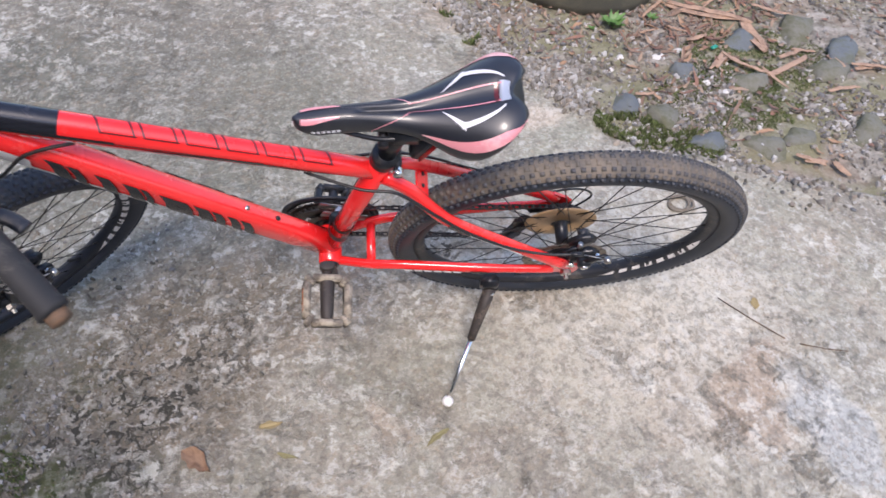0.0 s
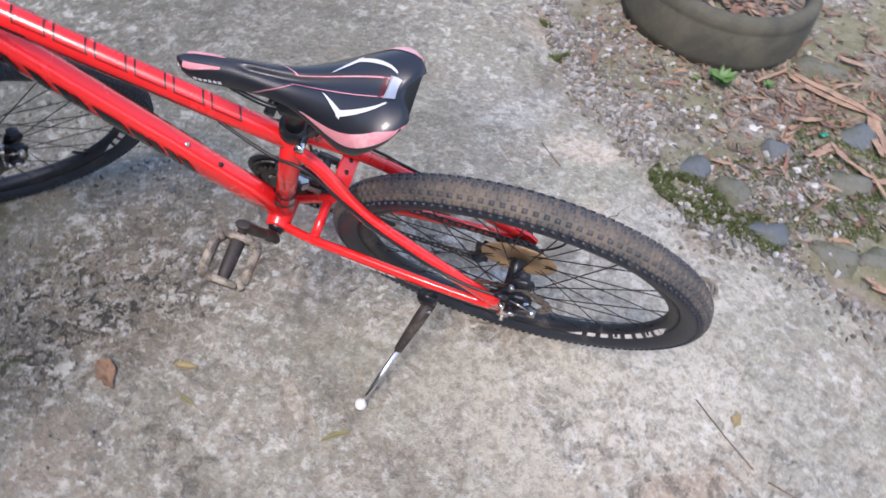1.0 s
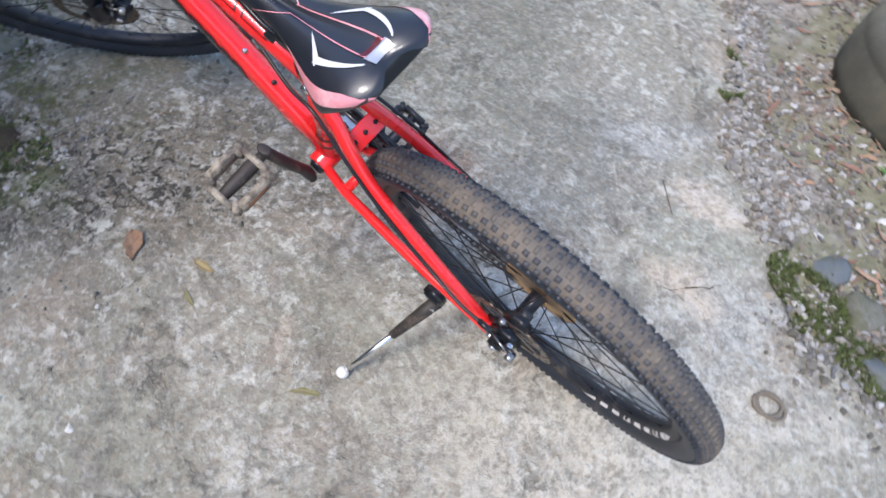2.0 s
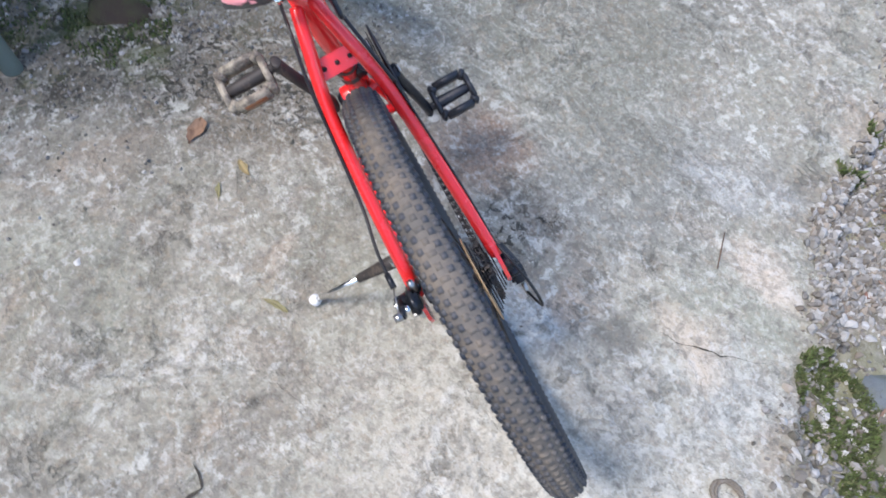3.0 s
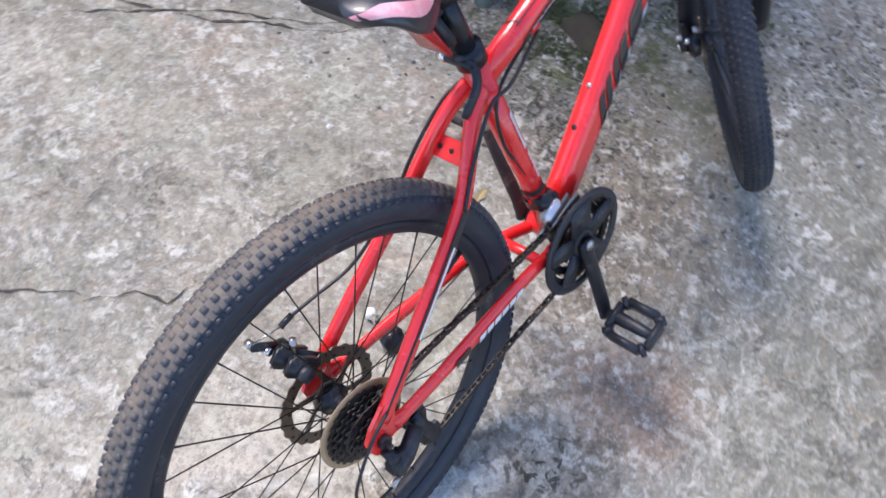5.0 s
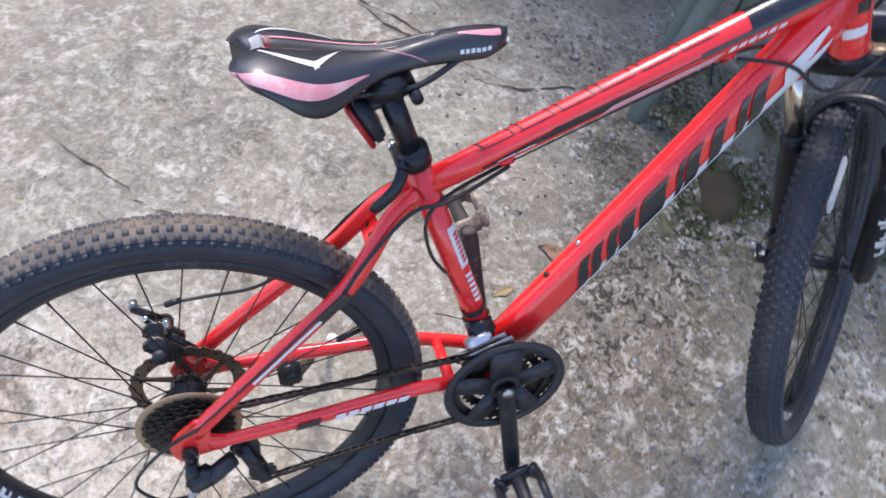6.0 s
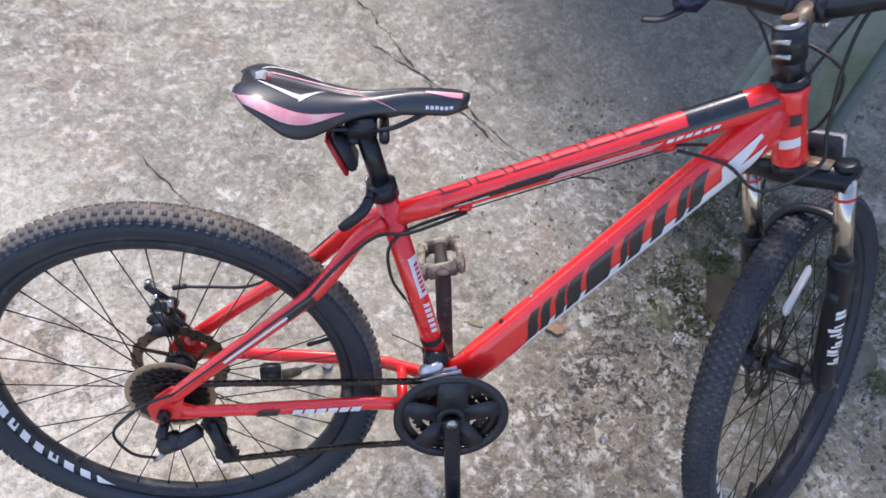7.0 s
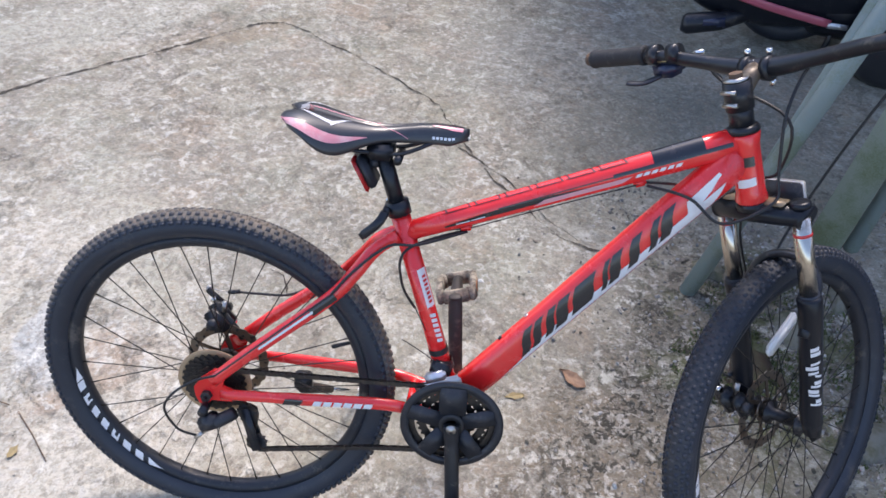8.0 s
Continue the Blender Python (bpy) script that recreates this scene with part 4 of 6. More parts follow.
bm = lathe([(0.0, 0.138), (0.10, 0.138), (0.20, 0.134), (0.264, 0.128), (0.264, 0.02), (0.0, 0.02)], (0, 0, 0), 40, "z")
part("soil", bm, DIRT, planter)
bm = bmesh.new()
rr = random.Random(8)
for k in range(420):
    a, r = rr.uniform(0, 6.28), 0.245 * math.sqrt(rr.random())
    m = Matrix.Translation((r * math.cos(a), r * math.sin(a), 0.142 + rr.uniform(0, 0.012))) @ Euler((rr.uniform(-0.6, 0.6), rr.uniform(-0.5, 0.5), rr.uniform(0, 6.28))).to_matrix().to_4x4()
    leaf_mesh(bm, m, rr.uniform(0.025, 0.06), rr.uniform(0.008, 0.02), rr.uniform(-0.5, 1), rr)
part("leaf_fill", bm, LITTER, planter, "dry reddish leaves")

# ---------------------------------------------------------------- posts, added unseen shelter and what stands under it
p0, p1 = Vector((1.07, 0.648, -0.03)), Vector((1.475, 0.865, 1.40))
post_ = tagged(part("metal_post", tube([p0, p1], 0.0235, 20), GREEN_PAINT), "pale green painted slanting metal pipe post", "post")
part("foot", lathe([(0.034, 0.0), (0.034, 0.006), (0.026, 0.010), (0.0, 0.010)], p0 + Vector((0, 0, 0.004)), 20, "z"), GREEN_PAINT, post_)
tagged(part("metal_post", tube([p0 + Vector((0.05, 0.075, 0)), p1 + Vector((0.075, 0.22, 0))], 0.020, 20), GREEN_PAINT), "pale green painted slanting metal pipe post", "post")
q0, q1 = Vector((1.49, 0.86, -0.03)), Vector((1.875, 1.355, 1.25))
bm = boxp((q0 + q1) / 2, ((q1 - q0).length, 0.095, 0.040), along(q1 - q0, (0.8, -0.6, 0)), 0.004)
tagged(part("board_leg", bm, ALGAE_WOOD), "pale green weathered board leg with algae", "post")
tagged(part("metal_post", tube([q0 + Vector((0.10, 0.02, 0)), q1 + Vector((0.10, 0.02, 0.0))], 0.022, 16), GREEN_PAINT), "grey-green metal post beside the board leg", "post")
# hanging cord
tagged(part("cord", tube(spline([(1.30, 0.70, 0.004), (1.33, 0.78, 0.10), (1.42, 0.86, 0.40), (1.55, 0.92, 0.80), (1.62, 0.95, 1.1)], 6), 0.004, 8), CABLE), "thin black cord hanging beside the posts", "cord")


def scooter():
    s = tagged(new("motor_scooter"), "dark motor scooter with a pink stripe parked in shade", "motor scooter")
    s.matrix_basis = pose(1.68, 2.16, slab_z(1.6, 2.2), 0, 0, -8)
    for x in (-0.02, 1.16):
        wheel_ = part("wheel", lathe([(0.0, -0.02), (0.12, -0.03), (0.15, -0.02), (0.15, 0.02), (0.12, 0.03), (0.0, 0.02)], (x, 0, 0.235), 32), BLACK_METAL, s)
        part("tyre", lathe([(0.19 + 0.045 * math.cos(radians(a)), 0.045 * math.sin(radians(a))) for a in range(0, 360, 30)], (x, 0, 0.235), 40, closed=True), RUBBER, wheel_)
    part("body", tube(spline([(-0.30, 0, 0.62), (-0.10, 0, 0.58), (0.22, 0, 0.50), (0.50, 0, 0.36), (0.85, 0, 0.36), (1.0, 0, 0.62), (1.06, 0, 0.95)], 5), [(0.10, 0.05)] + [(0.15, 0.13)] * 14 + [(0.17, 0.10)] * 10 + [(0.14, 0.08)] * 6, 18), BLACK_GLOSS, s)
    part("seat", tube(spline([(-0.25, 0, 0.74), (0.05, 0, 0.75), (0.40, 0, 0.72)], 5), [(0.10, 0.05)] * 11, 14), VINYL, s)
    part("stripe", tube(spline([(-0.40, -0.150, 0.275), (-0.16, -0.185, 0.225), (0.10, -0.195, 0.185)], 5), (0.006, 0.017), 10), PINK_PANEL, s, "pink side stripe")
    part("plate", boxp((0.13, -0.198, 0.180), (0.075, 0.006, 0.022), None, 0.002), SILVER_PLASTIC, s)
    part("side_panel", tube(spline([(-0.42, -0.10, 0.20), (-0.15, -0.13, 0.26), (0.25, -0.13, 0.30), (0.55, -0.12, 0.26)], 5), [(0.02, 0.03), (0.03, 0.06), (0.04, 0.09), (0.045, 0.11), (0.05, 0.13)] + [(0.05, 0.15)] * 11, 16), BLACK_GLOSS, s)
    part("exhaust", tube([(-0.44, -0.17, 0.10), (-0.42, -0.17, 0.10), (-0.30, -0.17, 0.13), (-0.12, -0.10, 0.17)], [0.030, 0.042, 0.040, 0.02], 18), BLACK_METAL, s)
    part("heat_guard", tube([(-0.36, -0.20, 0.12), (-0.28, -0.20, 0.14)], (0.010, 0.022), 10), SHIFTER_BLUE, s)
    part("floor_board", boxp((0.62, 0, 0.27), (0.45, 0.34, 0.05), None, 0.01), BLACK_PLASTIC, s)
    part("fork", tube([(1.16, 0, 0.235), (1.03, 0, 0.70), (0.97, 0, 0.98)], 0.03, 14), BLACK_METAL, s)
    part("handlebar", tube(spline([(0.93, 0.32, 1.0), (0.97, 0.1, 0.99), (0.97, -0.1, 0.99), (0.93, -0.32, 1.0)], 5), 0.014, 12), BLACK_METAL, s)
    part("belly_fairing", tube(spline([(-0.10, -0.02, 0.23), (0.15, -0.03, 0.20), (0.50, -0.04, 0.19), (0.85, -0.04, 0.20), (1.05, -0.02, 0.34)], 5), [(0.10, 0.09)] * 4 + [(0.15, 0.13)] * 12 + [(0.12, 0.12)] * 5, 18), BLACK_GLOSS, s)
    part("stand", tube([(0.16, -0.10, 0.20), (0.12, -0.16, 0.006)], 0.011, 10), BLACK_METAL, s)


scooter()
cl = bmesh.new()
bmesh.ops.create_icosphere(cl, subdivisions=4, radius=1.0)
for w in cl.verts:
    k = 1 + 0.35 * noise.noise(w.co * 2.3) + 0.10 * noise.noise(w.co * 7)
    w.co = Vector((w.co.x * 0.17 * k, w.co.y * 0.11 * k, max(0.0, (w.co.z + 0.5) * 0.07 * k)))
cloth = tagged(part("cloth", cl, BLUE_CLOTH), "crumpled blue and dark cloth lying on the slab", "cloth")
cloth.location = (-1.72, 2.20, slab_z(-1.7, 2.2))

# rounded stand-in for a dark mass of unknown kind
sk = bmesh.new()
bmesh.ops.create_icosphere(sk, subdivisions=4, radius=1.0)
for w in sk.verts:
    k = 1 + 0.16 * noise.noise(w.co * 1.9) + 0.05 * noise.noise(w.co * 6)
    w.co = Vector((w.co.x * 0.20 * k, w.co.y * 0.15 * k, max(0.0, (w.co.z + 0.82) * 0.22 * k)))
sack = tagged(part("sack", sk, VINYL), "bulging black stand-in for an unidentified dark mass by the scooter", "sack")
sack.location = (2.03, 1.90, slab_z(2.03, 1.90))

# unseen roof over the scooter, added for its shade; unseen walls close the place
wall1 = tagged(part("unseen_wall_north", boxp((2.0, 4.6, 1.4), (14.0, 0.15, 2.9), None, 0), WALL), "plain weathered plaster wall, unseen, added north of the yard", "wall", kind="structure")
wall2 = tagged(part("unseen_wall_east", boxp((5.2, 0.5, 1.4), (0.15, 8.0, 2.9), None, 0), WALL), "plain weathered plaster wall, unseen, added east of the yard", "wall", kind="structure")
bm = bmesh.new()
n = 90
prev = None
for i in range(n + 1):
    row = []
    for y in (1.2, 2.3, 3.4, 4.5):
        x0 = 1.30 - 0.24 * (y - 1.2)
        row.append(bm.verts.new((x0 + (5.15 - x0) * i / n, y, 2.30 + 0.10 * (y - 1.2) + 0.018 * math.sin(i * 1.3))))
    if prev:
        for k in range(3):
            bm.faces.new((prev[k], row[k], row[k + 1], prev[k + 1]))
    prev = row
roof = part("roof", bm, ROOF)
sol = roof.modifiers.new("thick", "SOLIDIFY")
sol.thickness = 0.012
tagged(roof, "unseen corrugated dark metal shelter roof, added for its shade", "roof", kind="structure")

# ---------------------------------------------------------------- the bicycle (axes from the rear axle: x forward, y left, z up)
LEAN_B, YAW_B, STEER = 19.8, 0.7, 40.0
AXLE = Vector((0.0052, 0.0045, 0.3302))
bike = tagged(new("bicycle"), "glossy red hardtail mountain bike leaning on its chrome kickstand", "bicycle")
bike.matrix_world = pose(*AXLE, 0, 0, YAW_B) @ pose(0, 0, 0, -LEAN_B, 0, 0)
BB = Vector((0.4515, 0, -0.026))
HT_LO, HT_HI = Vector((0.908, 0, 0.428)), Vector((0.868, 0, 0.541))
SDIR = (HT_HI - HT_LO).normalized()
FDIR = Vector((SDIR.z, 0, -SDIR.x))
STURN = Matrix.Translation(HT_LO) @ Matrix.Rotation(radians(STEER), 4, SDIR) @ Matrix.Translation(-HT_LO)
FA = HT_LO - SDIR * 0.489 + FDIR * 0.045 + Vector((0, 0.022, 0))
ST_HI = Vector((0.338, 0, 0.362))


def turned(bm):
    bm.transform(STURN)
    return bm


def plate(outline, y0, y1, holes=()):
    """A flat plate in the bike's plane: an outline of (x, z) from y0 to y1."""
    bm = bmesh.new()
    a = [bm.verts.new((x, y0, z)) for x, z in outline]
    b = [bm.verts.new((x, y1, z)) for x, z in outline]
    bm.faces.new(a)
    bm.faces.new(b[::-1])
    n = len(outline)
    for i in range(n):
        bm.faces.new((a[i], b[i], b[(i + 1) % n], a[(i + 1) % n]))
    return bm


def ring_plate(r0, r1, y0, y1, c, n=48, teeth=0, depth=0.0):
    """A flat ring, with teeth on its rim if asked."""
    bm = bmesh.new()
    c = V(c)
    m = teeth * 4 if teeth else n
    rows = []
    for r, y, out in ((r0, y0, 0), (r1, y0, 1), (r1, y1, 1), (r0, y1, 0)):
        row = []
        for k in range(m):
            a = 2 * math.pi * k / m
            rr = r + (depth * (1, 1, 0, 0)[k % 4] if teeth and out else 0)
            row.append(bm.verts.new(c + V((rr * math.cos(a), y, rr * math.sin(a)))))
        rows.append(row)
    for i in range(4):
        r_a, r_b = rows[i], rows[(i + 1) % 4]
        for k in range(m):
            bm.faces.new((r_a[k], r_a[(k + 1) % m], r_b[(k + 1) % m], r_b[k]))
    return bm


def patch(p0, p1, radii, shape, lift=0.0009, up=(0, 1, 0), nu=8, nv=6, sq=1.0):
    """A thin film on a tube from p0 to p1: shape(u, v) for u, v in 0..1 gives (metres along, degrees round from up)."""
    p0, p1 = V(p0), V(p1)
    d = (p1 - p0).normalized()
    a = (V(up) - d * V(up).dot(d)).normalized()
    b = d.cross(a)
    bm = bmesh.new()
    g = []
    for i in range(nu + 1):
        row = []
        for j in range(nv + 1):
            s, ph = shape(i / nu, j / nv)
            ph = radians(ph)
            k = s / (p1 - p0).length
            ra = (radii[0][0] * (1 - k) + radii[1][0] * k) + lift
            rb = (radii[0][1] * (1 - k) + radii[1][1] * k) + lift
            row.append(bm.verts.new(p0 + d * s + a * (ra * squared(math.cos(ph), sq)) + b * (rb * squared(math.sin(ph), sq))))
        g.append(row)
    for i in range(nu):
        for j in range(nv):
            bm.faces.new((g[i][j], g[i + 1][j], g[i + 1][j + 1], g[i][j + 1]))
    return bm


def slant(s0, s1, a0, a1, lean=0.0):
    return lambda u, v: (s0 + (s1 - s0) * u + lean * v, a0 + (a1 - a0) * v)


# --- frame
TT0, TT1 = V((0.345, 0, 0.324)), V((0.873, 0, 0.526))
TTR = ((0.0155, 0.0175), (0.019, 0.024))
DT0, DT1 = V((0.452, 0, -0.010)), V((0.873, 0, 0.500))
DSQ = 0.74
DTR = ((0.0215, 0.0300), (0.0225, 0.0300))
frame_main = part("seat_tube", tube([BB, BB.lerp(ST_HI, 0.5), ST_HI], [0.019, 0.0168, 0.0168], 20), RED, bike, "red painted aluminium tube")
part("top_tube", tube([TT0.lerp(TT1, k / 8) for k in range(9)], [(TTR[0][0] + (TTR[1][0] - TTR[0][0]) * k / 8, TTR[0][1] + (TTR[1][1] - TTR[0][1]) * k / 8) for k in range(9)], 24), RED, bike)
dtube = part("down_tube", tube([DT0.lerp(DT1, k / 8) for k in range(9)], [(DTR[0][0], DTR[0][1])] * 9, 48, sq=DSQ), RED, bike)
part("head_tube", lathe([(0.0235, 0), (0.0255, 0.004), (0.0225, 0.02), (0.0222, 0.06), (0.0225, 0.098), (0.0255, 0.114), (0.0235, 0.1176)], (0, 0, 0), 28, "z"), RED, bike).matrix_basis = Matrix.Translation(HT_LO) @ along(SDIR).to_4x4() @ Matrix.Rotation(radians(90), 4, "Y")
bm = tube([TT1 + V((-0.01, 0, -0.02)), DT1 + V((-0.035, 0, 0.01))], [(0.012, 0.012), (0.016, 0.016)], 14)
part("gusset", bm, RED, bike)
part("bottom_bracket", lathe([(0.0, -0.037), (0.021, -0.037), (0.0225, -0.034), (0.0225, 0.034), (0.021, 0.037), (0.0, 0.037)], BB, 28), RED, bike)
for s in (1, -1):
    cs = spline([(0.435, 0.03 * s, -0.027), (0.375, 0.043 * s, -0.014), (0.31, 0.05 * s, -0.003), (0.15, 0.062 * s, 0.0), (0.025, 0.067 * s, 0.001)], 5)
    part("chain_stay", tube(cs, [(0.009, 0.0125)] * (len(cs) - 5) + [(0.008, 0.011)] * 5, 14), RED, bike)
    ss = spline([(0.338, 0.012 * s, 0.322), (0.301, 0.022 * s, 0.298), (0.264, 0.037 * s, 0.251), (0.222, 0.047 * s, 0.206), (0.10, 0.060 * s, 0.107), (0.012, 0.067 * s, 0.030)], 5)
    part("seat_stay", tube(ss, [(0.0100, 0.0125)] * len(ss), 16), RED, bike)
    y0, y1 = (0.064, 0.070) if s > 0 else (-0.070, -0.064)
    part("dropout", plate([(0.045, -0.012), (0.052, 0.010), (0.030, 0.020), (0.040, 0.052), (0.018, 0.056), (-0.010, 0.034), (-0.024, 0.014), (-0.022, -0.006), (-0.016, -0.021), (-0.004, -0.022), (0.008, -0.012)], y0, y1), RED, bike, smooth=False)
    part("axle_nut", lathe([(0, 0.071 * s), (0.011, 0.071 * s), (0.011, 0.079 * s), (0.0045, 0.080 * s), (0.0045, 0.088 * s), (0, 0.088 * s)], (0, 0, 0), 6), BLACK_METAL if s < 0 else STEEL, bike, smooth=False)
# bridge plate between the seat stays, with three holes shown as dark discs set in it
bm = bmesh.new()
bt = along((0.62, 0, 0.78))
box(bm, (0.280, 0, 0.260), (0.030, 0.062, 0.004), bt, 0.001)
bridge = part("stay_bridge", bm, RED, bike, smooth=False)
for k in (-0.02, 0, 0.02):
    c = V((0.280, k, 0.260)) + V((-0.78, 0, 0.62)) * 0.0026
    part("hole", tube([c, c + V((-0.78, 0, 0.62)) * 0.0008], 0.0035, 10), BLACK, bridge)
part("stay_bridge", tube([(0.372, 0.043, -0.012), (0.372, -0.043, -0.012)], 0.009), RED, bike)
# bottle bolts on the down tube, cable stops under the top tube
dn = V((-(DT1 - DT0).z, 0, (DT1 - DT0).x)).normalized()
for k in (0.335, 0.235):
    c = DT0.lerp(DT1, k) + dn * 0.0300
    part("bolt", tube([c, c + dn * 0.0025], 0.0042, 10), CHROME if k > 0.3 else BLACK, bike)
tn = V(((TT1 - TT0).z, 0, -(TT1 - TT0).x)).normalized()
for k in (0.19, 0.705):
    c = TT0.lerp(TT1, k) + tn * (0.019 + 0.006 * k)
    part("cable_stop", boxp(c, (0.020, 0.017, 0.012), along(TT1 - TT0), 0.003), RED, bike)

# --- decals: bands and slanted blocks on the tubes
DL = (DT1 - DT0).length
TL = (TT1 - TT0).length
def on_down_tube(shape, lift, **kw):
    return patch(DT0, DT1, DTR, shape, lift, sq=DSQ, **kw)


# sides: up=(0,1,0) is the left flank (0 deg); 90 deg points to the tube's upper or lower side
for side in (0, 180):
    f = 1 if side == 0 else -1
    # white panel low on the flank, behind the lower half of the slanted blocks
    part("decal_band", on_down_tube(lambda u, v, f=f, side=side: (0.100 + 0.485 * u + 0.035 * v, side + f * (-46 + (8 + 27 * min(1.0, u * 5)) * v)), 0.0008, nu=28, nv=6), DECAL_WHITE, dtube, "white painted panel")
    part("decal_pinstripe", on_down_tube(lambda u, v, f=f, side=side: (0.10 + 0.51 * u, side + f * (-55 + 4 * v)), 0.0008, nu=24, nv=1), DECAL_PINK, dtube)
    part("decal_chevron", on_down_tube(lambda u, v, f=f, side=side: (0.535 + 0.088 * u + 0.022 * v * (1 - u), side + f * (-24 + 30 * u + 34 * v * (1 - 0.72 * u))), 0.0012, nu=10), DECAL_WHITE, dtube)
    for s0, cuts in ((0.170, ((0, 0.021), (0.028, 0.047))), (0.229, ((0, 0.019), (0.024, 0.052))), (0.292, ((0, 0.048),)), (0.360, ((0, 0.012), (0.016, 0.040))), (0.419, ((0, 0.022),)), (0.464, ((0, 0.016), (0.022, 0.046)))):
        for q0, q1 in cuts:
            part("decal_block", on_down_tube(slant(s0 + q0 - 0.008, s0 + q1 - 0.008, side - 25 * f, side + 32 * f, 0.043), 0.0014), DECAL_BLACK, dtube, "black slanted stroke")
ttube = bpy.data.objects["top_tube"]
for side in (0, 180):
    f = 1 if side == 0 else -1
    part("decal_band", patch(TT0, TT1, TTR, lambda u, v, f=f, side=side: (0.075 + 0.30 * u, side + f * (-24 + 26 * v * math.sin(math.pi * min(1, 0.08 + u)) ** 0.7 + 3)), 0.0008, nu=20), DECAL_BLACK, ttube)
    part("decal_band", patch(TT0, TT1, TTR, lambda u, v, f=f, side=side: (0.36 + 0.185 * u, side + f * (2 + 16 * v)), 0.0008, nu=14), DECAL_BLACK, ttube)
    part("decal_band", patch(TT0, TT1, TTR, lambda u, v, f=f, side=side: (0.17 + 0.20 * u, side + f * (4 + 5 * v)), 0.0008, nu=14), DECAL_BLACK, ttube)
    part("decal_band", patch(TT0, TT1, TTR, lambda u, v, f=f, side=side: (0.225 + 0.145 * u + 0.02 * v, side + f * (-30 + 22 * v)), 0.0014, nu=14), DECAL_PINK, ttube, "pale pink tapered stripe")
    for k in range(6):
        part("decal_bar", patch(TT0, TT1, TTR, slant(0.392 + 0.0125 * k, 0.401 + 0.0125 * k, side + f * -20, side + f * -6, 0.004), 0.0012, nu=2, nv=2), DECAL_WHITE, ttube)
    for k in range(2):
        part("decal_bar", patch(TT0, TT1, TTR, slant(0.095 + 0.026 * k, 0.119 + 0.026 * k, side + f * -17, side + f * -12, 0.0), 0.0014, nu=2, nv=2), DECAL_WHITE, ttube)
# dark sleeve near the head tube and hollow slanted shapes along the tube's top
part("decal_sleeve", patch(TT0, TT1, TTR, lambda u, v: (0.425 + 0.08 * u, 18 + 144 * v), 0.0007, nu=8, nv=14), DECAL_BLACK, ttube, "glossy black painted sleeve")
for k in range(6):
    s0 = 0.075 + 0.052 * k
    for q in ((0, 0.043, 50, 56), (0, 0.043, 122, 128), (0, 0.0030, 50, 128), (0.040, 0.0430, 50, 128)):
        part("decal_outline", patch(TT0, TT1, TTR, slant(s0 + q[0], s0 + q[1], q[2], q[3], 0.010 if q[3] - q[2] > 10 else 0.010 * (q[2] - 58) / 64), 0.0008, nu=3, nv=4), DECAL_DARKRED, ttube)
# seat tube sticker and bars; chain stay bars; head tube bands
STR = ((0.0172, 0.0172), (0.0172, 0.0172))
part("sticker", patch(BB, ST_HI, STR, slant(0.222, 0.299, 196, 250), 0.001), DECAL_WHITE, frame_main, "small white sticker")
for k in range(7):
    part("sticker_bar", patch(BB, ST_HI, STR, slant(0.230 + 0.0085 * k, 0.235 + 0.0085 * k, 214, 238, 0.001), 0.0015, nu=2, nv=3), DECAL_RED, frame_main)
for k in range(6):
    part("decal_bar", patch(BB, ST_HI, STR, slant(0.150 + 0.0105 * k, 0.157 + 0.0105 * k, 200, 236, -0.003), 0.001, nu=2, nv=3), DECAL_WHITE, frame_main)
part("decal_ring", patch(BB, ST_HI, STR, slant(0.120, 0.132, 0, 360), 0.001, nv=24), BLACK, frame_main)
for s in (-1, 1):
    c0, c1 = V((0.31, 0.0515 * s, -0.003)), V((0.15, 0.0635 * s, 0.0))
    CR = ((0.0092, 0.0127), (0.0092, 0.0127))
    for k in range(6):
        part("decal_bar", patch(c1, c0, CR, slant(0.048 + 0.0185 * k, 0.063 + 0.0185 * k, (0 if s > 0 else 180) - 22, (0 if s > 0 else 180) + 22, 0.004 * s), 0.0012, nu=2, nv=3), DECAL_WHITE, bike)
    part("decal_band", patch(c1, c0, CR, slant(-0.005, 0.028, (0 if s > 0 else 180) - 28, (0 if s > 0 else 180) + 28, 0.006 * s), 0.0009, nu=4, nv=4), DECAL_BLACK, bike)
    a0, a1 = V((0.222, 0.0475 * s, 0.206)), V((0.10, 0.0605 * s, 0.107))
    SR = ((0.0102, 0.0127), (0.0102, 0.0127))
    part("decal_band", patch(a0, a1, SR, slant(0.03, 0.155, (0 if s > 0 else 180) - 8, (0 if s > 0 else 180) + 10), 0.001, nu=8, nv=3), DECAL_WHITE, bike)
    part("decal_band", patch(a0, a1, SR, slant(-0.02, 0.035, (0 if s > 0 else 180) - 30, (0 if s > 0 else 180) + 26), 0.0008, nu=6, nv=4), DECAL_BLACK, bike)
HR = ((0.0226, 0.0226), (0.0226, 0.0226))
for a0 in (20, 160):
    part("decal_band", patch(HT_LO, HT_HI, HR, slant(0.030, 0.044, a0 - 40, a0 + 30, 0.004), 0.001, nu=3), DECAL_WHITE, bike)
    part("decal_band", patch(HT_LO, HT_HI, HR, slant(0.066, 0.082, a0 - 18, a0 + 34), 0.001, nu=3), DECAL_BLACK, bike)


